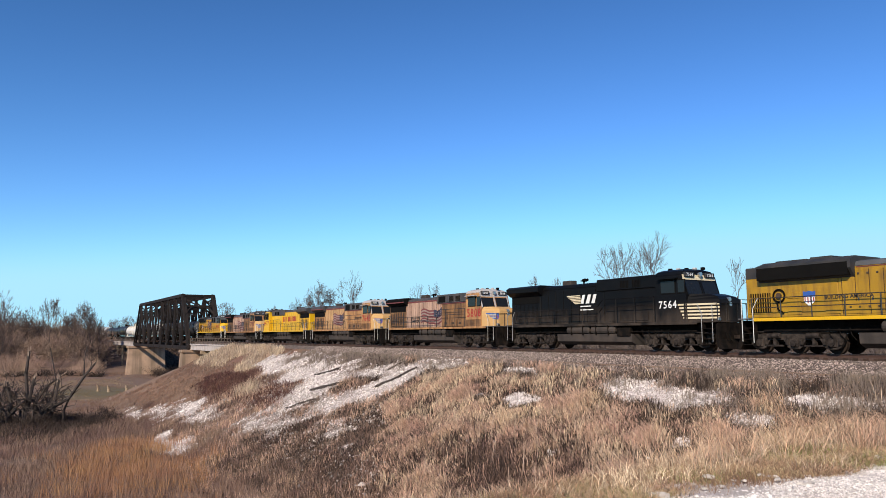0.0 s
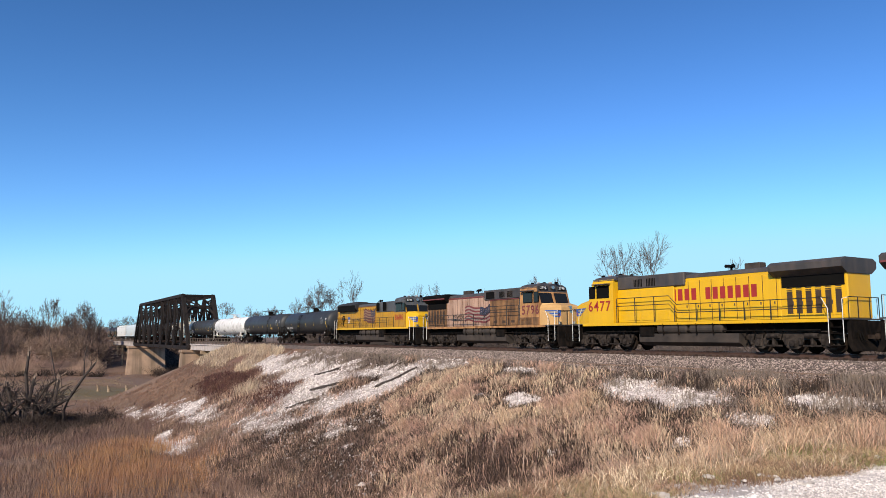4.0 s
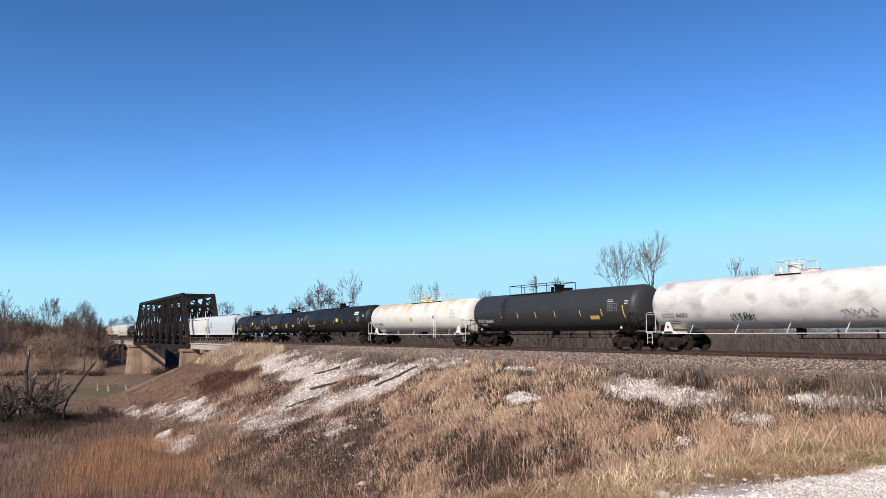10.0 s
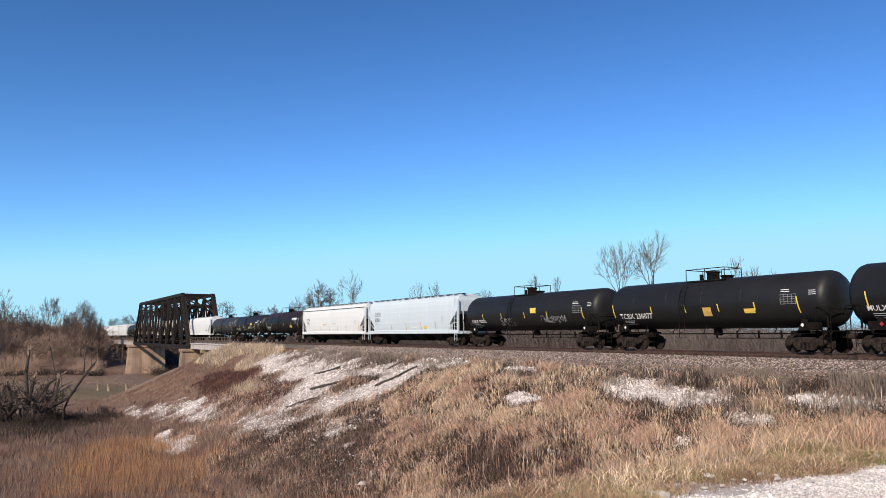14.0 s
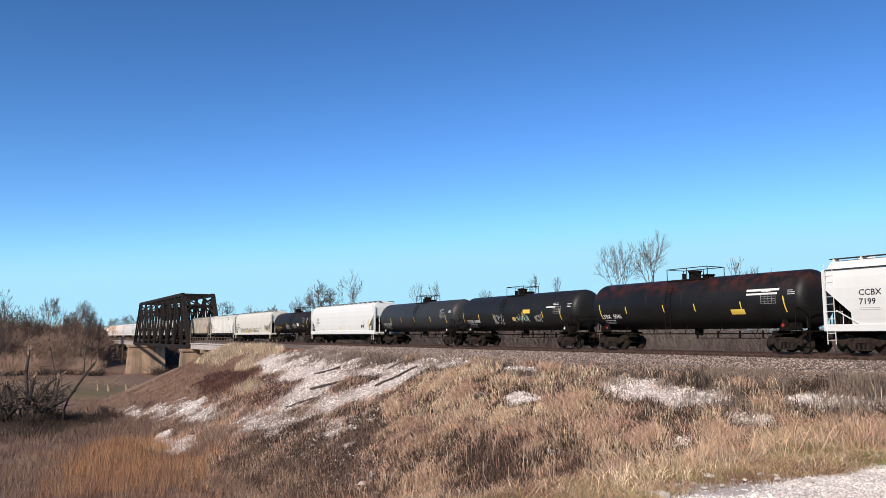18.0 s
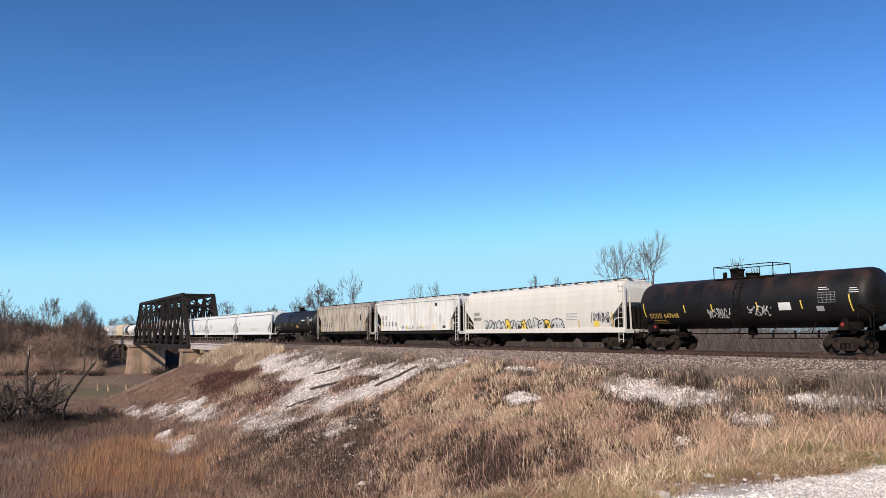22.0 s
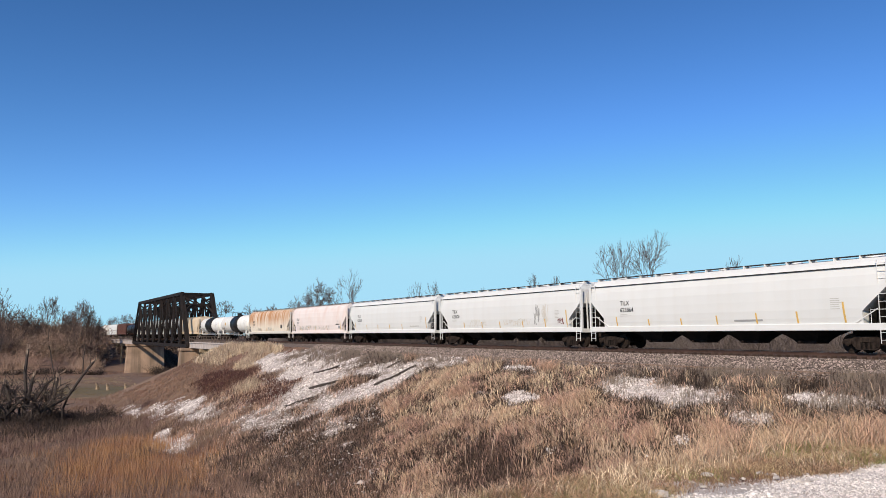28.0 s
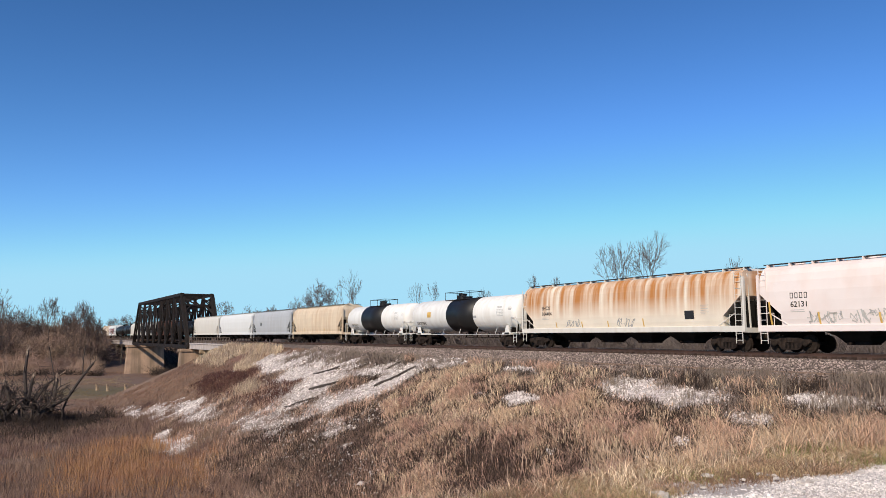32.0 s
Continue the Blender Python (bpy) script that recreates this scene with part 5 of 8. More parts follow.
        part("pipe_run", pipe(B(), [(x - 0.1, -hy - 0.08, 2.72), (x - 0.05, -hy - 0.08, 2.3), (x + 0.25, -hy - 0.08, 2.1)], 0.05, 6), "soot", car)
        for a, b, c, d in ((2.5, 2.85, 2.85, 3.15), (2.95, 3.3, 2.85, 3.15), (2.5, 3.3, 2.0, 2.7), (4.6, 5.4, 2.0, 2.6), (5.6, 6.4, 2.0, 2.6)):
            part("access_hatch", box(B(), r0 + a, r0 + b, -hy - 0.035, -hy + 0.01, c, d, 0.012), lower, car)
        part("pinstripe", box(B(), r1 + 0.95, h1, -hy - 0.012, -hy + 0.01, ht - 0.30, ht - 0.25), "flag_rust", car, "thin red stripe")
        for j in range(12):
            x = r1 + 0.6 + (h1 - r1 - 0.8) * j / 11
            for z in (2.3, 3.9):
                part("lifting_lug", box(B(), x - 0.05, x + 0.05, -hy - 0.06, -hy, z - 0.04, z + 0.05, 0.01), "louvre", car)
    for i in range(3):
        x = h1 + 0.35 + i * 1.25
        part("cabinet_door", box(B(), x, x + 1.05, -hy - (0.15 if ge else 0.03), -hy - (0.1 if ge else 0), DZ + 0.15, 2.5, 0.01), lower, car)
    ex, hx = (-4.6, -2.5) if ge else (-1.2, h1 - 1.3)
    part("exhaust_stack", box(B(), ex, ex + 1.0, -0.3, 0.3, ht, ht + (0.42 if ge else 0.16), 0.04), "fuel_tank" if ge else "soot", car)
    bm = B()
    for j, w in ((0, 0.32), (1, 0.4), (2, -0.3)):
        rod(bm, (hx, -0.16 + 0.16 * j, ht + 0.36), (hx + w, -0.16 + 0.16 * j, ht + 0.39), 0.04, 7, 0.11)
    box(bm, hx - 0.12, hx + 0.12, -0.22, 0.22, ht + 0.28, ht + 0.36)
    rod(bm, (hx, 0, ht), (hx, 0, ht + 0.3), 0.07, 6)
    part("horn", bm, "soot", car)
    # cab
    cy = 1.53
    bm = B()
    hull(bm, [[(c0, -cy + i, z), (c1 + f, -cy + i, z), (c1 + f, cy - i, z), (c0, cy - i, z)] for z, i, f in ((DZ, 0, 0.25), (3.3, 0, 0.2), (4.5, 0.02, -0.15), (4.68, 0.1, -0.2))])
    cb = part("cab", bm, cab, car)
    if not ge:  # grey upper half round the windows
        bm = B()
        hull(bm, [[(c0 - 0.004, -cy + i, z), (c1 + f, -cy + i, z), (c1 + f, cy - i, z), (c0 - 0.004, cy - i, z)] for z, i, f in ((3.38, -0.005, 0.2), (4.5, 0.014, -0.14), (4.68, 0.09, -0.19))])
        part("cab_upper", bm, roof, cb, "grey upper half of the cab")
    bm = B()
    hull(bm, [[(c0 - 0.1, -cy + i, z), (c1 + f, -cy + i, z), (c1 + f, cy - i, z), (c0 - 0.1, cy - i, z)] for z, i, f in ((4.62, 0.05, -0.15), (4.86, 0.3, -0.25), (5.0, 0.85, -0.5))])
    part("cab_roof", bm, shade or roof, cb)
    for j in range(5):
        part("antenna", box(B(), c0 + 0.2 + j * 0.42, c0 + 0.42 + j * 0.42, -0.6 + 0.25 * j, -0.4 + 0.25 * j, 4.94, 5.12, 0.02), "cab_white" if j % 2 else "soot", cb)
    for a, b in ((0.45, 1.55), (1.8, 2.3)):
        g = part("window_frame", box(B(), c0 + a - 0.06, c0 + b + 0.06, -cy - 0.015, -cy + 0.02, 3.45, 4.3, 0.01), "soot", cb)
        part("window", box(B(), c0 + a, c0 + b, -cy - 0.03, -cy, 3.52, 4.24), "glass", g, "dark side window")
    part("sunshade", box(B(), c0 + 0.25, c0 + 1.8, -cy - 0.28, -cy + 0.02, 4.36, 4.42), shade or roof, cb)
    for s in (-1, 1):
        bm = B()
        v = [bm.verts.new(p) for p in ((c1 + 0.20, s * 0.12, 3.42), (c1 + 0.20, s * 1.38, 3.42), (c1 - 0.1, s * 1.32, 4.22), (c1 - 0.1, s * 0.12, 4.22))]
        bm.faces.new(v)
        part("windshield", bm, "glass", cb, "dark windscreen", m=pose(0.035, 0, 0))
    bm = B()
    hull(bm, [[(c1 - 0.5, -w, z), (c1 + f, -w + 0.05, z), (c1 + f, w - 0.05, z), (c1 - 0.5, w, z)] for z, w, f in ((4.3, 1.5, -0.085), (4.62, 1.46, -0.16), (4.80, 1.2, -0.24))])
    part("brow", bm, brow or roof, cb, "pale band over the windscreen")
    for a, b in ((-1.3, -0.5), (0.5, 1.3)):
        nb = part("number_board", box(B(), c1 - 0.3, c1 - 0.02, a, b, 4.46, 4.76, 0.02), "paint_black", cb)
        me = on_skin(lettering(number, 0.19, 1.1), 0, 0, flat(0.0))
        me.materials.append(M["paint_white"])
        part("board_number", me, "", nb, m=pose(c1 - 0.015, a + 0.09, 4.52, 0, 0, 90))
    for a, b in ((-1.42, -1.34), (-0.06, 0.06), (1.34, 1.42)):
        part("window_pillar", prism(B(), [(c1 + 0.27, 3.36), (c1 - 0.09, 4.3), (c1 - 0.2, 4.3), (c1 + 0.12, 3.36)], a, b), brow if brow == "cab_white" else cab, cb)
    part("nose_headlight", rod(B(), (F - nf - 0.25, -0.06, 3.04), (F - nf - 0.02, -0.06, 3.04), 0.13, 10), "chrome", car)
    part("nose_headlight", rod(B(), (F - nf - 0.25, -0.06, 2.76), (F - nf + 0.03, -0.06, 2.76), 0.13, 10), "chrome", car)
    part("headlight", rod(B(), (c1 - 0.1, 0, 4.65), (c1 + 0.05, 0, 4.65), 0.14, 10), "chrome", cb)
    if cheat:
        sk = part("cab_skirt", box(B(), c0 + 0.02, c1 + 0.2, -cy - 0.012, -cy + 0.02, DZ + 0.02, 2.36), "grimy_orange", cb, "grimy brown louvred lower cab side")
        for j in range(7):
            part("slat", box(B(), c0 + 0.25, c0 + 1.5, -cy - 0.03, -cy - 0.01, DZ + 0.12 + j * 0.065, DZ + 0.15 + j * 0.065), "grimy_orange", sk)
    write("road_number", number, num_h if ge else 0.58, c0 + (0.22 if ge else 0.15), 2.6, flat(-cy), num_mat, cb, "large painted road number", 1.18)
    part("crew_door", box(B(), c0 - 0.06, c0 + 0.08, -0.98, -0.3, DZ + 0.05, 3.9, 0.01), lower, cb)
    # nose
    bm = B()
    hull(bm, [[(c1 + 0.1, -w0, z), (F - f, -w1, z), (F - f, w1, z), (c1 + 0.1, w0, z)] for z, w0, w1, f in ((DZ, 1.5, 1.0, nf), (2.7, 1.5, 0.98, nf + 0.01), (3.05, 1.47, 0.9, nf + 0.07), (3.22, 1.42, 0.8, nf + 0.3), (3.40, 1.3, 0.7, nf + 0.95))])
    ns = part("nose", bm, nose, car)
    part("nose_door", box(B(), F - nf - 0.05, F - nf + 0.02, -0.32, 0.32, DZ + 0.05, 2.85, 0.02), nose, ns)
    part("ditch_light", box(B(), F - 0.15, F - 0.02, -1.25, -1.0, DZ + 0.02, DZ + 0.22, 0.03), "chrome", car)
    if emblem:  # spread wings with a shield, plain shapes on the nose flank
        p0, p1 = Vector((c1 + 0.1, -1.5, 0)), Vector((F - nf, -0.985, 0))

        def on_nose(u, z, proud):
            p = p0.lerp(p1, u)
            return p + Vector((0.08 * proud, -proud, z))
        for j in range(5):
            bm = B()
            a, z = 0.28 + 0.09 * j, 2.86 - 0.11 * j
            bm.faces.new([bm.verts.new(on_nose(u, zz, 0.014)) for u, zz in ((a, z), (0.93, z - 0.02), (0.90, z - 0.09), (a + 0.07, z - 0.085))])
            part("nose_wing", bm, "paint_blue" if j % 2 == 0 else "paint_grey", ns, "painted wing emblem")
        bm = B()
        bm.faces.new([bm.verts.new(on_nose(u, z, 0.018)) for u, z in ((0.84, 2.82), (0.99, 2.82), (0.985, 2.45), (0.93, 2.28), (0.86, 2.45))])
        part("nose_shield", bm, "paint_blue", ns, "small plain shield of the emblem")
        bm = B()
        for k in range(3):
            u = 0.875 + 0.035 * k
            bm.faces.new([bm.verts.new(on_nose(a, z, 0.022)) for a, z in ((u, 2.62), (u + 0.016, 2.62), (u + 0.016, 2.42), (u, 2.42))])
        part("shield_stripes", bm, "paint_red", ns, "red stripes of the shield")
    # pilot, plow, steps
    for s in (-1, 1):
        x = s * F
        part("pilot", prism(B(), [(x - s * 0.15, DZ - 0.1), (x + s * 0.05, DZ - 0.1), (x + s * 0.05, 0.75), (x + s * 0.35, 0.18), (x + s * 0.05, 0.16), (x - s * 0.15, 0.5)], -1.35, 1.35), "undergear", car)
        for y in (-1, 1):
            bm = B()
            for j in range(4):
                box(bm, min(x - s * 0.95, x - s * 0.3), max(x - s * 0.95, x - s * 0.3), min(y * 1.25, y * 1.54), max(y * 1.25, y * 1.54), 0.42 + j * 0.3, 0.46 + j * 0.3)
            box(bm, min(x - s * 0.98, x - s * 0.94), max(x - s * 0.98, x - s * 0.94), min(y * 1.2, y * 1.54), max(y * 1.2, y * 1.54), 0.4, DZ)
            part("steps", bm, "undergear", car)
            bm = B()
            pipe(bm, [(x - s * 0.98, y * 1.54, 0.55), (x - s * 0.98, y * 1.54, DZ + 0.5), (x - s * 1.3, y * 1.52, DZ + 1.05)], 0.019, 5)
            pipe(bm, [(x - s * 0.25, y * 1.5, 0.6), (x - s * 0.25, y * 1.5, DZ + 0.95), (x - s * 0.05, y * 1.2, DZ + 1.05)], 0.019, 5)
            part("grab_rail", bm, step_mat, car)
        bm = B()
        pipe(bm, [(x - s * 0.05, -1.3, DZ + 1.05), (x - s * 0.05, 1.3, DZ + 1.05)], 0.022, 5)
        for y in (-1.3, -0.5, 0.5, 1.3):
            rod(bm, (x - s * 0.05, y, DZ), (x - s * 0.05, y, DZ + 1.05), 0.022, 5)
        part("end_railing", bm, rail_mat, car)
        bm = B()
        for y in (-0.8, -0.55, 0.55, 0.8):
            pipe(bm, [(x + s * 0.08, y, 1.1), (x + s * 0.2, y, 0.7), (x + s * 0.3, y * 0.8, 0.6)], 0.03, 5)
        part("air_hose", bm, "soot", car)
    # hand rails of the walkway
    for s in (-1, 1):
        a, b = -F + 0.9, c0 - 0.25
        k = 9
        for i in range(k + 1):
            x = a + (b - a) * i / k
            zz = DZ + (1.6 if x > h1 and ge else 1.05)
            part("stanchion", rod(B(), (x, s * 1.48, DZ), (x, s * 1.48, zz), 0.03, 5), rail_mat, car)
        bm = B()
        for z in (0.55, 1.05):
            up = 0.55 if ge else 0
            pipe(bm, [(a, s * 1.48, DZ + z), (h1 - 0.5, s * 1.48, DZ + z), (h1 + 0.1, s * 1.48, DZ + z + up), (b, s * 1.48, DZ + z + up)], 0.026, 5)
        part("hand_rail", bm, rail_mat, car)
    # below
    tk = B()
    hull(tk, [[(x, -w, z) for x in (-3.9, 3.6)] + [(x, w, z) for x in (3.6, -3.9)] for z, w in ((0.32, 0.95), (0.55, 1.4), (1.06, 1.42))])
    part("fuel_tank", tk, "fuel_tank", car)
    for i in range(2):
        a = -2.75 + i * 2.55
        bm = rod(B(), (a, -1.22, 1.34), (a + 2.2, -1.22, 1.34), 0.29, 14)
        for e in (-0.09, 2.2):
            rod(bm, (a + e, -1.22, 1.34), (a + e + 0.09, -1.22, 1.34), 0.2 if e < 0 else 0.29, 14, 0.29 if e < 0 else 0.2)
        part("air_reservoir", bm, "fuel_tank", car, "dusty brown air reservoir")
        for x in (a + 0.5, a + 1.7):
            part("reservoir_strap", box(B(), x - 0.03, x + 0.03, -1.53, -1.15, 1.0, 1.66), "undergear", car)
    part("battery_box", box(B(), 2.3, 3.5, -1.5, -1.2, 0.9, DZ - 0.3, 0.03), "undergear", car)
    part("pipe_run", pipe(B(), [(-F + 1.5, -1.38, 1.2), (F - 1.5, -1.38, 1.2)], 0.04, 5), "undergear", car)
    for j in range(10):
        xx = (-1) ** j * (4.4 + 0.55 * (j // 2))
        part("sand_pipe", pipe(B(), [(xx, -1.3, 1.3), (xx + 0.1, -1.32, 0.95), (xx + 0.25, -1.2, 0.7)], 0.03, 4), "undergear", car)
    if flag:
        waving_flag(car, *flag)
    if slogan:
        for j, words in enumerate(("BUILDING", "AMERICA") if ge else ("BUILDING AMERICA",)):
            write("slogan", words, slogan[2], slogan[0], slogan[1] - j * slogan[2] * 1.25, flat(-hy - 0.03), slogan[3], car, "painted slogan lettering")
    if small_slogan:
        write("slogan", "BUILDING AMERICA", 0.2, c0 - 2.75, 2.95, flat(-hy - 0.13), "paint_black", car, "painted slogan lettering")
    if name_bars:
        bm = B()
        for j in range(13):
            if j != 5:
                plate(bm, name_bars[0] + j * 0.52, name_bars[0] + j * 0.52 + 0.36, name_bars[1], name_bars[1] + 0.7, yh, 0.032, n=1)
        part("name_blocks", bm, name_bars[2], car, "railway's name as plain blocks")
    if big_emblem:
        shield(car, big_emblem[0], big_emblem[1], big_emblem[2], -hy - 0.025)
    if flip:  # it runs backwards, so its other flank needs the doors, windows and lettering too
        for ob in list(bpy.data.objects):
            top_ob = ob.parent.parent or ob.parent if ob.parent else None
            if top_ob is car and ob.type == "MESH" and max(v.co.y for v in ob.data.vertices) < -0.25 and not ob.name.startswith(("steps", "grab", "side_sill", "stanchion", "hand_rail")):
                me = ob.data.copy()
                mid = (max(v.co.x for v in me.vertices) + min(v.co.x for v in me.vertices)) / 2
                for v in me.vertices:
                    v.co.y = -v.co.y
                    if ob.name.startswith(("road_number", "slogan", "name_blocks")):
                        v.co.x = 2 * mid - v.co.x
                o2 = part(ob.name.split(".")[0], me, "", ob.parent, m=ob.matrix_basis.copy())
                if "label" in ob:
                    o2["label"] = ob["label"]
    trucks(car, (-(H - 3.9), H - 3.9), True)
    couplers(car, H)
    return car

# ---- the train, from its front ----
REDN, FR = "paint_red", "paint_faded_red"
locomotive(23.8, 1.15, "mustard yellow diesel locomotive with dark roof", "emd", "mustard", "mustard", "bright_yellow", "harbor_grey", "mustard", "8754", REDN, flag=(-2.3, 2.45, 3.0, 1.35, -1.15, "flag_rust", "flag_grimy"),
           slogan=(-5.7, 2.75, 0.2, "paint_black"), big_emblem=(-6.5, 2.82, 0.66), wing="roof_dark")
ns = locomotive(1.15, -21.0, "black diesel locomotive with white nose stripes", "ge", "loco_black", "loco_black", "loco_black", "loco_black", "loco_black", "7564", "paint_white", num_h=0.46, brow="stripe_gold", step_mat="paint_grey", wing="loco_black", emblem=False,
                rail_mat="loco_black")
for j in range(6):  # white speed stripes and block logo
    bm = B()
    a, c, hw = -3.2 + 0.16 * j, -1.75 + 0.02 * j, 1.02
    bm.faces.new([bm.verts.new((x, -1.04, z)) for x, z in ((a, 3.75 - 0.11 * j), (c, 3.75 - 0.11 * j), (c, 3.82 - 0.11 * j), (a, 3.82 - 0.11 * j))])
    part("logo_stripe", bm, "stripe_gold", ns, "white speed stripe of the emblem")
for x, w in ((-1.45, 0.42), (-0.9, 0.5), (-0.3, 0.45)):
    bm = B()
    bm.faces.new([bm.verts.new((xx, -1.04, z)) for xx, z in ((x - 0.3, 3.2), (x + w * 0.55 - 0.2, 3.2), (x + w - 0.2, 3.82), (x + w * 0.35 - 0.2, 3.82))])
    part("logo_block", bm, "paint_white", ns, "white block of the emblem")
bars("name_blocks", -1.75, 3.05, 1.7, 0.5, 2, flat(-1.03), "paint_white", ns, 3, "railway's name as plain blocks")
for j in range(5):
    bm = B()
    zz = 2.72 - j * 0.2
    for p in ((7.62 + 0.10 * j, 8.08, -1.545, -1.545), (8.20, 10.22, -1.52, -1.005)):
        bm.faces.new([bm.verts.new(q) for q in ((p[0], p[2], zz), (p[1], p[3], zz), (p[1], p[3], zz + 0.1), (p[0], p[2], zz + 0.1))])
    part("nose_stripe", bm, "stripe_gold", ns, "white stripe across the nose", m=pose(0.01, -0.012, 0))
locomotive(-21.0, -43.0, "sun-faded orange diesel locomotive with painted flag", "ge", "faded_pink", "tan_nose", "faded_orange", "loco_grey", "faded_orange", "5808", REDN, flag=(-3.15, 2.1, 4.0, 1.3, -1.03, FR, "flag_pale"),
           wing="soot", lower="grimy_orange", shade="cab_white", brow="cab_white", step_mat="silver_pipe", cheat="paint_faded_red", slogan=(-5.15, 2.6, 0.27, "paint_black"))
locomotive(-43.0, -65.2, "faded orange diesel locomotive with flag and slogan", "ge", "peach", "tan_nose", "faded_orange", "loco_grey", "faded_orange", "7643", REDN, flag=(-3.6, 2.25, 3.2, 1.3, -1.03, FR, "flag_pale"),
           wing="loco_grey", lower="faded_orange", shade="cab_white", brow="cab_white", step_mat="silver_pipe", cheat="paint_faded_red", small_slogan=True)
locomotive(-65.2, -87.1, "clean bright yellow diesel locomotive running cab last", "ge", "bright_yellow", "bright_yellow", "bright_yellow", "loco_grey", "bright_yellow", "6477", REDN, flip=True, wing="loco_grey",
           name_bars=(-4.9, 3.05, "paint_red"))
locomotive(-87.1, -109.0, "badly faded pinkish diesel locomotive with flag", "ge", "faded_pink", "tan_nose", "faded_orange", "loco_grey", "faded_orange", "5796", FR, slogan=(-5.15, 2.6, 0.27, "paint_black"), flag=(-3.15, 2.1, 4.0, 1.3, -1.03, FR, "flag_pale"),
           wing="soot", lower="grimy_orange", shade="loco_grey", cheat="paint_faded_red")
locomotive(-109.0, -131.3, "yellow and grey diesel locomotive with painted flag", "emd", "yellow", "bright_yellow", "bright_yellow", "harbor_grey", "yellow", "8686", REDN, flag=(-2.3, 2.45, 3.0, 1.35, -1.15, "flag_rust", "flag_grimy"),
           slogan=(-5.7, 2.75, 0.2, "paint_black"), big_emblem=(-6.5, 2.82, 0.66), wing="roof_dark")


def spread(a, *f):
    return [a * x for x in f]


tank_car(-131.8, -150.0, "blue_black_tank", "dark grey tank car with top walkway", mark="SHPX", serial="205157", deck=(-1.8, 0.9), lad=(-2.0, -1.6), stripes=spread(8.5, -0.6, -0.3, 0.05, 0.4, 0.9), dome=0.9, seed=1, gap=0.75)
tank_car(-150.0, -170.6, "grey_tank", "slate grey tank car with yellow reflective stripes", R=1.52, mark="GATX", serial="203937", deck=(-1.6, 4.8), lad=(3.9,), stripes=(-6, -3.8, -1.4, 0.9, 3.4, 5.0, 8.4), dome=-1.4, seed=2,
         boards=((4.6, 2.0, 0.8, 0.25, "paint_amber"),))
tank_car(-170.6, -190.6, "stained_tank", "white tank car streaked with grey grime", mark="GATX", serial="66053", mark_mat="paint_black", scrawls=((-3.4, 1.9, 1.5, 0.5, 5, "paint_black"), (3.0, 1.95, 1.8, 0.5, 6, "paint_grey")), deck=(-0.9, 0.6), deck_mat="stained_tank", lad=(), stripes=(), frame="cream_tank", seed=3, R=1.5)
tank_car(-190.6, -211.2, "grey_tank", "slate grey tank car with long top walkway", R=1.52, mark="GATX", serial="203960", deck=(-5.0, 1.4), lad=(-4.8,), stripes=(-5.2, -3.0, -0.7, 1.6, 4.4, 6.6, 8.7), dome=2.2, seed=4,
         boards=((5.4, 2.0, 0.9, 0.25, "paint_amber"),))
tank_car(-211.2, -232.0, "cream_tank", "cream-white tank car with ochre stains", deck=(-1.5, 4.5), deck_mat="cream_tank", lad=(4.9,), frame="cream_tank", dome=-1.1, mark="GATX", serial="203895", mark_mat="paint_black", warn="paint_amber", stripes=(-6.9, -3.2, -0.2, 3.3), mark_h=0.26, seed=5, R=1.5, boards=((-0.4, 2.3, 0.5, 0.3, "paint_amber"), (4.2, 2.5, 0.3, 0.25, "paint_black")))
tank_car(-232.0, -251.8, "black_tank", "matt black pressure tank car with yellow notices", R=1.55, zc=2.84, gap=0.3, mark="MULX", serial="701161", deck=(-5.0, 1.2), lad=(-4.9,), stripes=(-8.4, -5.6, -2.8, 0.2, 2.8, 5.2, 7.4), dome=1.4, seed=6,
         boards=((0.9, 2.55, 0.7, 0.4, "paint_yellow"), (6.2, 3.5, 1.2, 0.12, "paint_white"), (6.2, 3.3, 1.2, 0.12, "paint_white")))
tank_car(-251.8, -268.4, "black_tank", "black tank car with yellow and white notices", mark="TCBX", serial="236077", deck=(-1.6, 1.2), lad=(-1.3,), stripes=(-7.2, -3.9, -1.2, 1.2, 3.6, 6.2), seed=7,
         boards=((0.1, 2.0, 0.6, 0.5, "paint_amber"), (2.9, 2.1, 0.7, 0.25, "paint_yellow")), mark_h=0.34)
tank_car(-268.4, -286.5, "black_tank", "black tank car with pale scrawled graffiti", mark="GBRX", serial="703202", deck=(-2.0, 0.8), lad=(-1.6,), stripes=(-5.6, -2.9, 0.2, 3.0, 7.0), seed=8,
         boards=((1.0, 2.6, 0.7, 0.4, "paint_yellow"),), scrawls=((-3.2, 2.0, 1.8, 0.7, 5, "paint_grey"), (2.2, 2.1, 2.8, 0.6, 6, "paint_grey")), mark_h=0.26)
hopper(-286.5, -306.2, "cool_hopper", "pale bluish-white covered hopper car", mark="DOWX", serial="37501", stripes=((-3.8, 0.7), (-0.5, 0.7), (2.6, 0.7), (5.4, 0.8)), boards=((2.0, 2.9, 0.35, 0.12, "paint_white"), (0.5, 1.6, 1.6, 0.16, "paint_white"),
       (-2.0, 2.9, 0.25, 0.15, "paint_white"), (3.2, 1.55, 0.5, 0.3, "paint_yellow")), seed=1, mark_h=0.4)
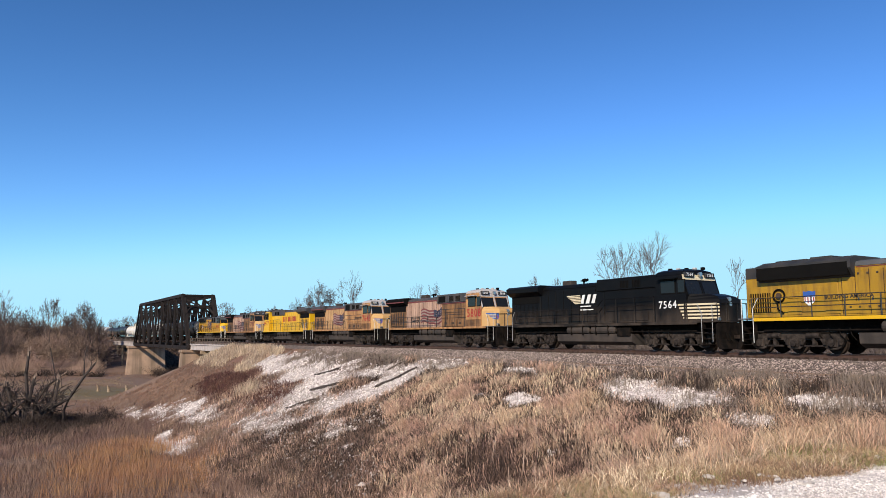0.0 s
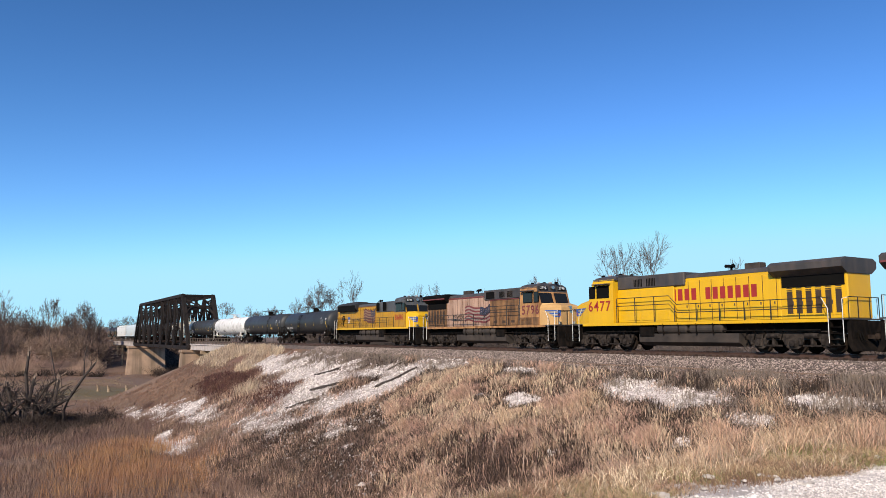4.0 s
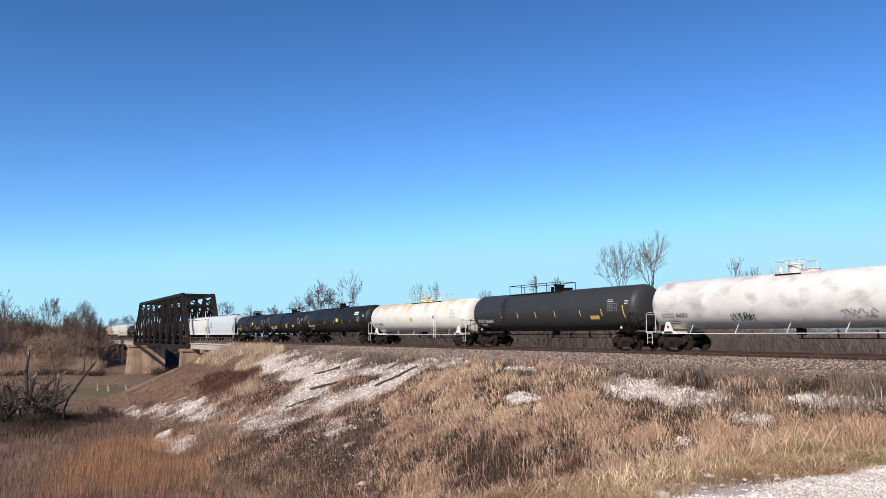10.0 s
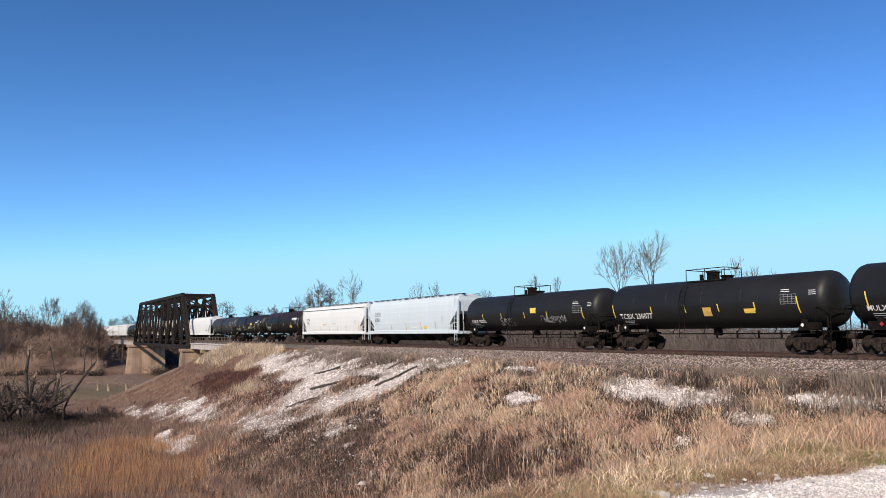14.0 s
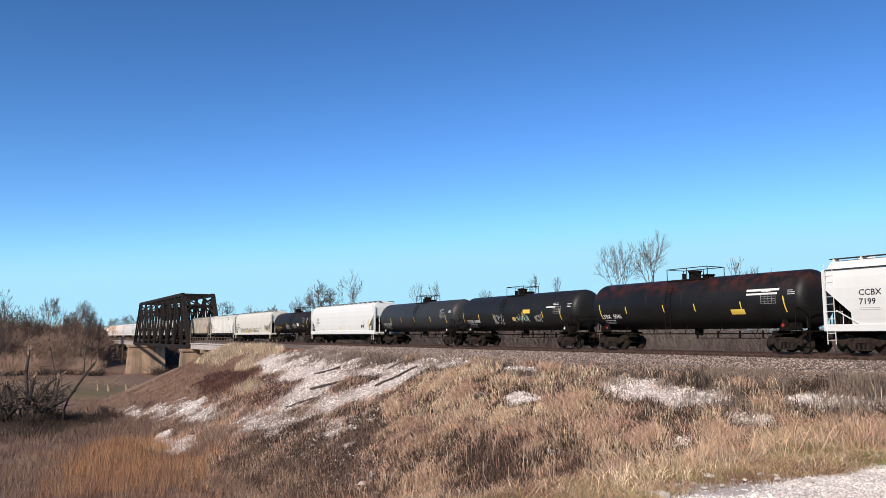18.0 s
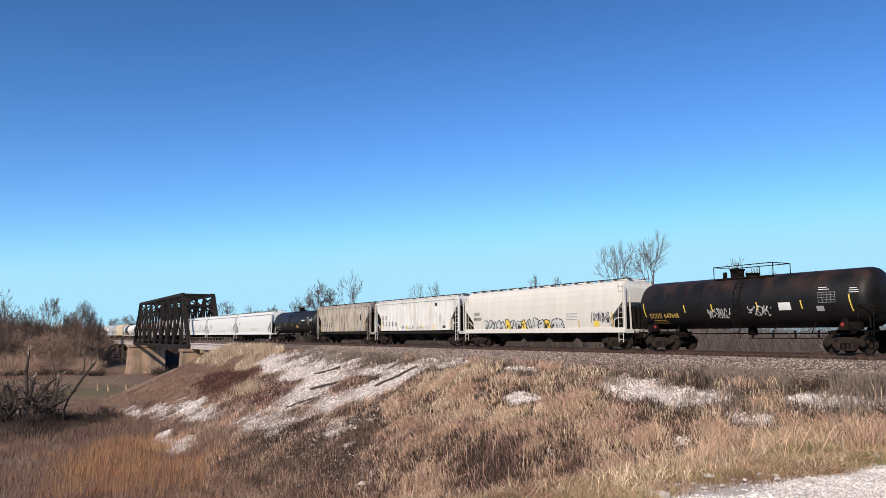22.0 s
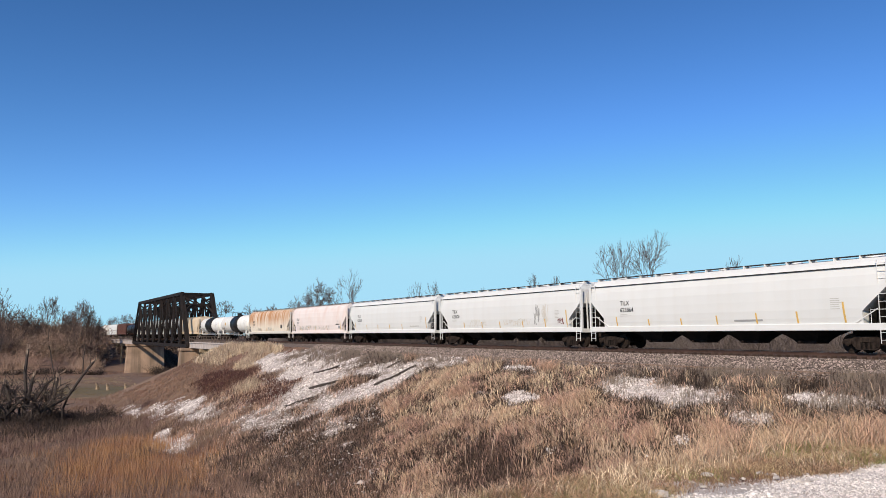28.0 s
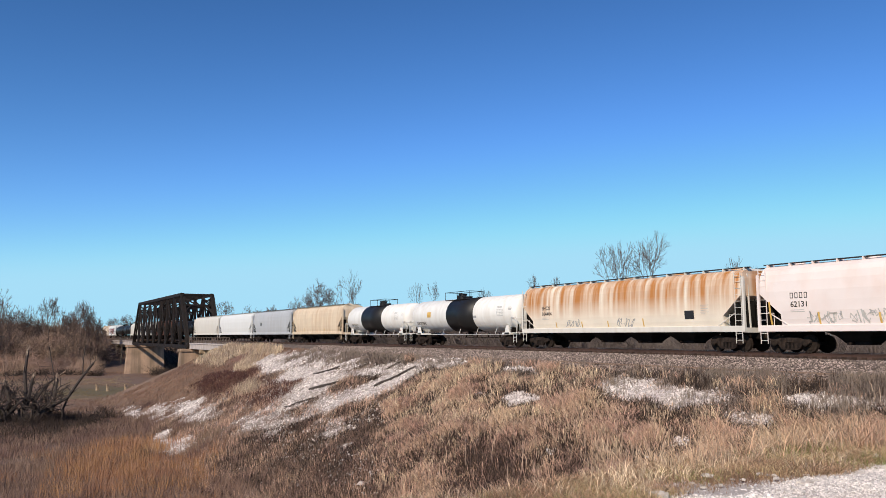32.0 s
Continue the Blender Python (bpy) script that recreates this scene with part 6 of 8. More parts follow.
hopper(-306.2, -327.1, "white_hopper", "clean white covered hopper car with dark roof seam", dark_line=True, mark="CCBX", serial="7199", mark_x=-8.2, stripes=((-5.8, 0.5), (-3.4, 0.5), (-0.6, 0.5), (2.0, 0.6), (4.6, 0.6), (8.2, 1.2)), seed=2,
       boards=((0.4, 2.3, 1.2, 0.06, "paint_grey"), (-2.6, 2.2, 1.2, 0.1, "paint_amber")))
tank_car(-327.1, -344.3, "rusty_tank", "black tank car with rusty red upper shell", R=1.55, zc=2.82, mark="LYBX", serial="5046", deck=(-1.7, 1.4), lad=(-0.9,), stripes=(-7.0, -4.6, -1.4, 1.0, 4.2, 6.9), seed=9,
         boards=((3.5, 2.05, 0.9, 0.28, "paint_yellow"), (4.6, 3.25, 2.0, 0.12, "paint_white"), (4.6, 3.05, 1.9, 0.1, "paint_white")), mark_h=0.27)
tank_car(-344.75, -361.4, "black_tank", "black tank car with mint and white graffiti", mark="GATX", serial="66285", deck=(-1.6, 0.7), lad=(-1.2,), stripes=(-7.2, -4.8, -2.6, 1.4, 3.9, 6.0), seed=10,
         boards=((1.5, 2.6, 0.9, 0.3, "paint_yellow"), (0.0, 2.05, 0.4, 0.3, "paint_amber"), (4.4, 2.95, 1.1, 0.1, "paint_white")), scrawls=((-2.6, 2.2, 1.4, 0.8, 4, "graffiti_white"), (0.4, 2.25, 1.7, 0.7, 5, "paint_mint"), (2.9, 2.2, 0.8, 0.6, 3, "paint_grey")))
tank_car(-361.4, -378.0, "blue_black_tank", "dark blue-grey tank car on its trucks", mark="GATX", serial="33631", deck=(-0.6, 1.5), lad=(0.5,), stripes=(-4.9, -2.6, 0.2, 3.4, 6.3), seed=11, mark_h=0.24)
hopper(-378.0, -398.1, "white_hopper", "white covered hopper car with pale frame", mark="TCIX", serial="97554", mark_x=-7.6, stripes=((-8.0, 0.9), (-5.4, 0.4), (-2.6, 0.4), (0.2, 0.5), (3.0, 0.6), (8.2, 1.2)), stripe_mat="paint_yellow", seed=3,
       boards=((6.2, 1.8, 0.3, 0.3, "paint_black"), (6.6, 1.8, 0.3, 0.3, "paint_black")), sill_deep=0.42)
tank_car(-398.1, -414.2, "brown_black_tank", "sooty black tank car with pale valve cover", mark="UTLX", serial="647648", mark_mat="paint_amber", deck=(-1.9, 2.0), lad=(0.2,), stripes=(-6.8, -3.6, -1.6, 1.4, 4.0, 6.6), seed=12, mark_h=0.28, dome=-0.9,
         boards=((2.7, 2.2, 0.7, 0.4, "cream_tank"), (4.8, 2.1, 0.4, 0.25, "paint_grey")), scrawls=((-2.0, 2.15, 1.6, 0.6, 5, "graffiti_white"), (0.8, 2.2, 1.4, 0.6, 4, "graffiti_white")))
hopper(-414.2, -434.6, "cream_hopper", "cream covered hopper car with black and yellow graffiti", mark="CBFX", serial="490079", mark_x=-8.3, fat=((-6.6, 1.62, 2.9, 1.0, 5, ("graffiti_white",)), (-3.6, 1.64, 3.4, 1.1, 5, ("paint_yellow", "graffiti_white", "graffiti_white")),
       (-0.1, 1.64, 3.7, 1.1, 5, ("graffiti_white", "graffiti_white", "paint_yellow"))), scrawls=((6.6, 2.1, 1.8, 0.8, 6, "paint_navy"),), stripes=((5.2, 0.5), (8.6, 1.0)), seed=4, mark_z=2.12, boards=((3.9, 2.4, 1.2, 0.06, "paint_grey"),
       (3.9, 2.2, 1.2, 0.06, "paint_grey"), (3.9, 2.0, 1.2, 0.06, "paint_grey"), (6.8, 1.5, 0.5, 0.4, "paint_yellow")))
# roof_mat: dark grating colour put on for the shaded roof behind the rail
hopper(-434.6, -453.2, "up_grey_hopper", "light grey ribbed covered hopper car", ribs=22, bays=3, round_side=False, mark="UP", serial="75200", mark_x=-6.9, mark_z=1.9, mark_h=0.42, pitch=0.75, top=4.6, stripes=((-7.19, 0.8), (-3.44, 0.45), (-1.19, 0.45), (1.81, 0.5), (4.06, 0.5), (7.06, 0.8)),
       stripe_mat="paint_yellow", seed=5, frame="up_grey_hopper", roof_mat="grating", sill_mat="bay_black", sill_deep=0.2, scrawls=((-2.5, 1.7, 2.5, 0.4, 6, "paint_grey"), (0.6, 1.65, 3.0, 0.35, 6, "faint_stencil")), boards=((4.22, 3.1, 0.5, 0.5, "paint_white"), (4.22, 3.66, 0.5, 0.3, "paint_navy"), (5.0, 2.2, 0.35, 0.6, "faint_stencil"), (5.7, 1.6, 0.5, 0.22, "paint_black")))
# the roof's dark colour again stands for shade behind the eave rail
hopper(-453.2, -470.6, "dirty_hopper", "grimy brown-stained ribbed covered hopper car", ribs=20, bays=3, round_side=False, mark="UP", serial="76525", mark_x=-6.29, mark_z=2.0, mark_h=0.46, pitch=0.765, top=4.6, stripes=((-6.565, 0.8), (-1.21, 0.5), (1.08, 0.5), (3.37, 0.5), (6.44, 1.1)),
       stripe_mat="paint_yellow", seed=6, frame="dirty_hopper", roof_mat="grating", rib_mat="old_cream", sill_mat="bay_black", sill_deep=0.2, scrawls=((4.6, 1.75, 2.0, 0.5, 5, "graffiti_white"),), boards=((5.15, 2.6, 0.38, 0.7, "paint_black"), (4.4, 1.55, 0.4, 0.45, "paint_grey")))
tank_car(-470.6, -488.3, "black_tank", "black tank car with grey lettering", R=1.52, zc=2.8, mark="LYBX", serial="5121", deck=(-1.9, 1.4), lad=(-1.0,), stripes=(-5.5, -2.8, -0.1, 3.1, 6.4), seed=13, boards=((1.5, 2.0, 0.7, 0.3, "paint_amber"),
         (3.8, 2.9, 1.2, 0.1, "paint_white")), scrawls=((6.6, 2.9, 1.2, 0.4, 4, "graffiti_white"),), mark_h=0.25)
hopper(-488.3, -508.5, "white_hopper", "bright white four-bay covered hopper car", dark_line=True, mark="TILX", serial="", mark_x=-7.9, stripes=((-8.6, 1.0), (-5.6, 0.5), (-3.0, 0.5), (-0.4, 0.5), (2.4, 0.6), (8.3, 1.2)), seed=7, scrawls=((-1.0, 1.9, 4.0, 0.5, 5, "cream_hopper"),))
hopper(-508.5, -529.7, "white_hopper", "white four-bay covered hopper car with amber stripes", dark_line=True, mark="TILX", serial="623864", mark_x=-7.2, stripes=((-7.6, 0.6), (-4.8, 0.4), (-2.2, 0.4), (0.4, 0.5), (3.0, 0.6), (5.4, 0.6), (7.9, 1.0)), seed=8,
       boards=((1.6, 1.6, 1.8, 0.1, "paint_grey"),))
hopper(-529.7, -550.2, "white_hopper", "white four-bay hopper car with faint doodles", dark_line=True, mark="TILX", serial="623628", mark_x=-7.5, stripes=((-5.6, 0.5), (-2.8, 0.5), (-0.2, 0.5), (2.9, 0.5), (5.7, 0.6), (8.2, 1.2)), seed=9,
       scrawls=((-4.8, 1.85, 2.6, 0.7, 5, "cream_hopper"), (0.4, 1.85, 3.6, 0.6, 7, "cream_hopper"), (4.4, 2.4, 0.7, 1.6, 4, "paint_grey"), (5.4, 2.4, 0.7, 1.7, 4, "cream_hopper"), (7.2, 1.9, 0.7, 0.5, 3, "paint_faded_red")))
hopper(-550.2, -570.9, "white_hopper", "off-white four-bay covered hopper car with thin dark line", dark_line=True, mark="TILX", serial="623469", mark_x=-7.6, stripes=((-8.2, 0.8), (-5.2, 0.5), (-2.4, 0.5), (0.4, 0.5), (3.2, 0.5), (8.2, 1.1)), seed=10, boards=((5.0, 1.7, 1.8, 0.08, "faint_stencil"),))
hopper(-570.9, -590.7, "pink_hopper", "white covered hopper car flushed with pink rust stains", mark="BRKX", serial="62131", mark_x=-7.5, stripes=((-8.7, 1.2), (-6.0, 0.6), (-3.0, 0.5), (-0.6, 0.5), (3.3, 0.6), (7.6, 1.2)), seed=11, scrawls=((-6.6, 1.8, 1.8, 0.7, 5, "faint_stencil"),
       (-4.4, 1.8, 2.4, 0.7, 5, "faint_stencil"), (-1.4, 1.8, 1.4, 0.6, 4, "cream_hopper"), (0.6, 1.75, 3.4, 0.6, 6, "faint_stencil")), boards=((6.2, 2.1, 1.2, 0.12, "paint_black"), (6.9, 1.65, 0.7, 0.3, "paint_grey")))
hopper(-590.7, -611.8, "rust_hopper", "covered hopper car heavily streaked with orange rust", mark="SHCX", serial="104404", mark_x=-7.6, mark_h=0.28, stripes=((-6.0, 0.4), (-3.2, 0.4), (-0.6, 0.4), (2.6, 0.5)), seed=12, frame="cream_hopper", roof_mat="cream_hopper",
       scrawls=((-4.8, 1.75, 1.4, 0.6, 4, "paint_grey"), (0.3, 1.75, 1.6, 0.6, 4, "paint_grey")), boards=((6.0, 1.85, 0.7, 0.5, "paint_black"),))
tank_car(-611.8, -630.4, "white_tank", "white tank car with a wide black band", band=(-1.9, 2.6), deck=(-3.2, 0.9), deck_mat="black_tank", lad=(), stripes=(), frame="cream_tank", R=1.5, seed=14, dome=-0.2, boards=((-5.4, 2.6, 0.7, 0.5, "paint_amber"), (2.6, 2.4, 0.5, 0.2, "paint_grey")), mark="DBCX", serial="9542", mark_mat="paint_black", mark_x=-7.6)
tank_car(-630.4, -646.5, "white_tank", "white tank car with black band and dome", band=(-3.2, 1.9), deck=(-2.4, 1.4), deck_mat="black_tank", lad=(), stripes=(), frame="cream_tank", R=1.48, seed=15, mark="DBCX", serial="9512", mark_mat="paint_black", mark_x=-6.0)
hopper(-646.5, -664.8, "tan_hopper", "tan-stained covered hopper car", bays=3, seed=13, stripes=((-4, 0.4), (3, 0.4)))
hopper(-664.8, -683.5, "grey_hopper", "mid-grey covered hopper car", bays=3, seed=14, boards=((-5, 2.4, 0.6, 0.5, "paint_black"),))
hopper(-683.5, -704.8, "white_hopper", "white covered hopper car among grey ones", seed=15)
hopper(-704.8, -725.9, "cream_hopper", "off-white covered hopper car with curved sides", seed=16)
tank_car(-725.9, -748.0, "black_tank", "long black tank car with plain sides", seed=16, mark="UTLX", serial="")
hopper(-748.0, -770.0, "brown_car", "brown covered hopper car with white roof", ribs=14, bays=3, round_side=False, seed=17, roof_mat="white_hopper", frame="brown_car")
hopper(-770.0, -791.0, "white_hopper", "white covered hopper car with plain sides", seed=18)
hopper(-791.0, -813.0, "cream_hopper", "off-white covered hopper car with plain sides", seed=19)
tank_car(-813.0, -830.0, "black_tank", "black tank car with plain sides", seed=17)
tank_car(-830.0, -847.0, "black_tank", "black tank car with plain sides", seed=18)
hopper(-847.0, -866.0, "white_hopper", "white covered hopper car with red graffiti", seed=20, fat=((-7, 2.6, 6, 2.0, 5, ("paint_red", "graffiti_white")), (0, 2.6, 6, 2.0, 5, ("paint_navy", "paint_red"))))
hopper(-866.0, -885.0, "tan_hopper", "tan-yellow covered hopper car with plain sides", seed=21)

# ---- plants ----


def blades(name, x, y, h, w, lean, material, label, z=None, bent=False):
    """Many single blades, each a thin upright stem on the ground; bent ones nod over at the tip."""
    n = len(x)
    z = land(x, y) - 0.03 if z is None else z
    a, b = rng.uniform(0, math.tau, n), rng.uniform(0, math.tau, n)
    ca, sa, cb, sb = np.cos(a) * w / 2, np.sin(a) * w / 2, np.cos(b) * lean * h, np.sin(b) * lean * h
    foot = [np.stack([x - ca, y - sa, z], -1), np.stack([x + ca, y + sa, z], -1)]
    tip = np.stack([x + 2 * cb, y + 2 * sb, z + h], -1)
    i = np.arange(n)[:, None]
    if bent:
        m = 0.8
        knee = [np.stack([x + cb * 0.8 - ca * m, y + sb * 0.8 - sa * m, z + h * 0.7], -1), np.stack([x + cb * 0.8 + ca * m, y + sb * 0.8 + sa * m, z + h * 0.7], -1)]
        p = np.stack(foot + knee + [tip], 1)
        f = np.concatenate([i * 5 + np.array([q]) for q in ((0, 1, 3), (0, 3, 2), (2, 3, 4))])
    else:
        p = np.stack(foot + [tip], 1)
        f = i * 3 + np.array([[0, 1, 2]])
    ob = new(name, raw_mesh(name, p.reshape(-1, 3), f, [material]))
    return tagged(ob, label, "grass", kind="stuff")


def scatter(n, x0, x1, y0, y1, keep, clump=6, r=0.25):
    x, y = rng.uniform(x0, x1, n), rng.uniform(y0, y1, n)
    k = keep(x, y) > rng.uniform(0, 1, n)
    x, y = np.repeat(x[k], clump), np.repeat(y[k], clump)
    return x + rng.normal(0, r, len(x)), y + rng.normal(0, r, len(y))


def pick(x, lo, hi):
    return rng.uniform(lo, hi, len(x))


def fine(x, y, lo, hi):
    """Stem widths: hair-thin by the lane, coarser weeds further down the bank."""
    return np.clip(np.hypot(x - 29, y + 36) / 1320, 0.004, 0.09) * rng.uniform(lo, hi, len(x)) * 1.35


def bared(x, y):
    """Stones here or just up the slope from here, so that only low growth stands."""
    s = stony(x, y)
    for d in (0.4, 0.8):
        s = np.maximum(s, stony(x - 0.75 * d, y + 0.9 * d))
    return s


def bank(x, y):
    return (land(x, y) < np.where(x > 15, -0.5, -0.95)) & (x < 23.6)


def tan_side(x, y):
    """One where the pink-tan grass grows, nought on the duller lower bank."""
    return soft(-2.5, 2.5, x + 27 - 1.75 * (-7 - y) + 2.0 * hum(x, y, 0.35) + 1.5 * hum(x, y, 0.9))


def gloom(x, y):
    """The dark weedy hollow low on the bank."""
    return np.clip(1.3 - np.hypot((x + 3.6) / 8.0, (y + 14.2) / 3.2) + 0.35 * hum(x, y, 0.8), 0, 1)


def patchy(x, y, s=0.6):
    return np.clip(0.55 + 0.75 * fray(x, y, s * 0.45), 0.04, 1)


def grassy(x, y):
    return bank(x, y) * np.clip(0.25 - 2.2 * bared(x, y), 0, 1) * (wine(x, y) < 0.1) * soft(0, -1.6, y + 4.1 - 0.9 * soft(-2, -8, x) + 0.02 * np.clip(x + 15, 0, 25) + 1.0 * fray(x, y, 0.3))


# low undergrowth painted as the gaps' shade, then upright stems in tufts over it
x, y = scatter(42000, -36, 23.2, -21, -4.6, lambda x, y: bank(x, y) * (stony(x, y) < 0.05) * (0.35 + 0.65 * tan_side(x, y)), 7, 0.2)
blades("undergrowth", x, y, pick(x, 0.1, 0.42), fine(x, y, 0.7, 1.6), pick(x, 0.05, 0.5), "grass_dark", "low undergrowth coloured dark brown as the shade between the dry grass")
x, y = scatter(70000, -36, 23.2, -21, -4.2, lambda x, y: grassy(x, y) * tan_side(x, y) * patchy(x, y, 1.6) * (1 - 0.86 * gloom(x, y)), 9, 0.15)
k = rng.uniform(0, 1, len(x)) < 0.80 + 0.35 * fray(x, y, 0.7)
h = pick(x, 0.22, 0.56) + 0.24 * fray(x, y, 0.5)
blades("tall_grass", x[k], y[k], np.clip(h, 0.18, 1)[k], fine(x[k], y[k], 0.4, 0.95), pick(x[k], 0.02, 0.62), "grass_tan", "dry pinkish-tan prairie grass on the bank", bent=True)
# a share of the stems is darkened to stand for shade inside the tufts
blades("dark_grass", x[~k], y[~k], np.clip(h, 0.18, 1)[~k] * 0.9, fine(x[~k], y[~k], 0.5, 1.1), pick(x[~k], 0.02, 0.6), "grass_umber", "dark dead stems that deepen the shaded gaps in the dry grass", bent=True)
x, y = scatter(11000, -34, 23.2, -20, -4.6, lambda x, y: grassy(x, y) * tan_side(x, y) * patchy(x, y, 2.5) * (1 - gloom(x, y)), 6, 0.12)
blades("straw", x, y, pick(x, 0.3, 0.8), fine(x, y, 0.35, 0.8), pick(x, 0.02, 0.5), "grass_pale", "pale straw stems among the grass", bent=True)
x, y = scatter(21000, 6, 23.5, -30, -6, lambda x, y: grassy(x, y) * patchy(x, y, 2.2) * (1 - 0.97 * gloom(x, y)), 9, 0.15)
blades("bent_grass", x, y, pick(x, 0.2, 0.58), fine(x, y, 0.45, 0.9), pick(x, 0.1, 0.9), "grass_straw", "dry tangled grass below the lane", bent=True)
x, y = scatter(30000, -34, 23.2, -16, -4.6, lambda x, y: bank(x, y) * (bared(x, y) > 0.02) * np.clip(0.55 - stony(x, y), 0, 1) * tan_side(x, y) * patchy(x, y, 1.6), 8, 0.12)
blades("short_grass", x, y, pick(x, 0.10, 0.32), fine(x, y, 0.5, 1.0), pick(x, 0.02, 0.4), "grass_tan", "short dry grass round the stony patches")
x, y = scatter(34000, -62, 23.2, -8.6, -3.9, lambda x, y: bank(x, y) * np.where(stony(x, y) < 0.05, 1, 0.4) * (0.3 + 0.7 * soft(-7, -0.5, x)) * patchy(x, y, 1.6) * soft(-7.2, -5.0, y + 0.02 * np.clip(x + 15, 0, 25) + 1.1 * fray(x, y, 0.25)), 6, 0.14)
blades("grey_weeds", x, y, pick(x, 0.2, 0.62), fine(x, y, 0.45, 1.0), pick(x, 0.0, 0.14), "grass_grey", "grey dead weeds below the ballast")
x, y = scatter(9000, -62, 23.2, -8.0, -3.9, lambda x, y: bank(x, y) * (0.25 + 0.75 * soft(-7, -0.5, x)) * (stony(x, y) < 0.05) * patchy(x + 2, y, 1.4), 6, 0.16)
blades("dark_weeds", x, y, pick(x, 0.2, 0.5), fine(x, y, 0.5, 1.1), pick(x, 0.02, 0.2), "grass_dark", "dark dead weeds below the ballast")
x, y = scatter(26000, -100, -8, -26, -8, lambda x, y: bank(x, y) * np.clip(0.55 - 1.6 * stony(x, y), 0, 1) * (wine(x, y) < 0.2) * (1 - 0.8 * tan_side(x, y)) * np.where(x < -62, 0.35, 1) * patchy(x, y, 0.9), 7, 0.22)
blades("dull_grass", x, y, pick(x, 0.12, 0.5), fine(x, y, 0.35, 0.9), pick(x, 0.05, 0.5), "brush_grey", "dull grey-brown weeds on the lower bank")
x, y = scatter(9000, -60, -8, -24, -9, lambda x, y: bank(x, y) * (1 - tan_side(x, y)) * (wine(x, y) < 0.1) * np.clip(0.4 - stony(x, y), 0, 1) * (fray(x, y, 0.25) > 0.1), 7, 0.22)
blades("dark_weeds", x, y, pick(x, 0.15, 0.55), fine(x, y, 0.5, 1.1), pick(x, 0.03, 0.4), "grass_umber", "dark brown weeds in drifts on the lower bank")
x, y = scatter(5500, -60, -8, -24, -8, lambda x, y: bank(x, y) * (stony(x, y) < 0.25) * (1 - tan_side(x, y)) * (fray(x, y, 0.3) > -0.1), 5, 0.2)
blades("weed_stems", x, y, pick(x, 0.3, 0.8), fine(x, y, 0.3, 0.6), pick(x, 0.0, 0.3), "grass_tan", "thin pale stems over the dull weeds")
x, y = scatter(5200, -98, -66, -9, -3.4, lambda x, y: (stony(x, y) < 0.1) * (x < -70 + 3.0 * (-3.5 - y)) * np.clip(1.2 - clay(x, y) - 0.12 * (-5 - y), 0, 1) * patchy(x, y, 1.1), 7, 0.3)
blades("tall_grass", x, y, pick(x, 0.3, 1.0), fine(x, y, 0.4, 0.9), pick(x, 0.03, 0.25), "grass_blond", "pale dry grass by the bridge")
x, y = scatter(19000, -100, -58, -19, -3.3, lambda x, y: (stony(x, y) < 0.05) * (1 - 0.85 * clay(x, y)) * patchy(x, y, 1.2), 6, 0.25)
blades("dark_weeds", x, y, pick(x, 0.08, 0.32), fine(x, y, 0.5, 1.1), pick(x, 0.03, 0.5), "grass_rustbrown", "reddish-brown weeds on the shoulder by the bridge")
x, y = scatter(5600, -80, -40, -17, -8, lambda x, y: (wine(x, y) > 0.05) * 1.0, 7, 0.2)
blades("red_weeds", x, y, pick(x, 0.15, 0.5), fine(x, y, 0.7, 1.3), pick(x, 0.1, 0.4), "grass_maroon", "dark wine-red weeds between the stones")
x, y = scatter(420, -60, -50, -14, -10.4, lambda x, y: np.clip(1.1 - np.hypot((x + 55) / 4, (y + 12.1) / 1.2), 0, 1), 9, 0.2)
blades("tall_grass", x, y, pick(x, 0.5, 1.2), fine(x, y, 0.5, 0.9), pick(x, 0.03, 0.3), "grass_blond", "pale tuft of dry grass among the red weeds")
x, y = scatter(10500, -22, 9, -20, -10, lambda x, y: gloom(x, y) * bank(x, y) * (0.3 + 0.7 * patchy(x, y, 2.0)), 7, 0.13)
blades("dark_stalks", x, y, pick(x, 0.2, 0.75), fine(x, y, 0.5, 1.1), pick(x, 0.05, 0.7), "grass_umber", "tangled dark red-brown weeds low on the bank", bent=True)
x, y = scatter(1100, -22, 9, -20, -10, lambda x, y: gloom(x, y) * bank(x, y) * patchy(x + 4, y, 1.5), 5, 0.2)
blades("weed_stems", x, y, pick(x, 0.4, 1.1), fine(x, y, 0.3, 0.6), pick(x, 0.0, 0.3), "grass_tan", "thin tan stems in the dark weeds", bent=True)
x, y = scatter(7000, -75, -24, -21, -4.4, lambda x, y: (stony(x, y) > 0) * np.clip(0.5 - 0.4 * stony(x, y), 0.05, 1) * (fray(x, y, 0.6) > 0.15), 5, 0.14)
blades("grey_weeds", x, y, pick(x, 0.08, 0.35), fine(x, y, 0.4, 0.9), pick(x, 0.03, 0.4), "grass_grey", "thin grey weeds growing through the rubble")
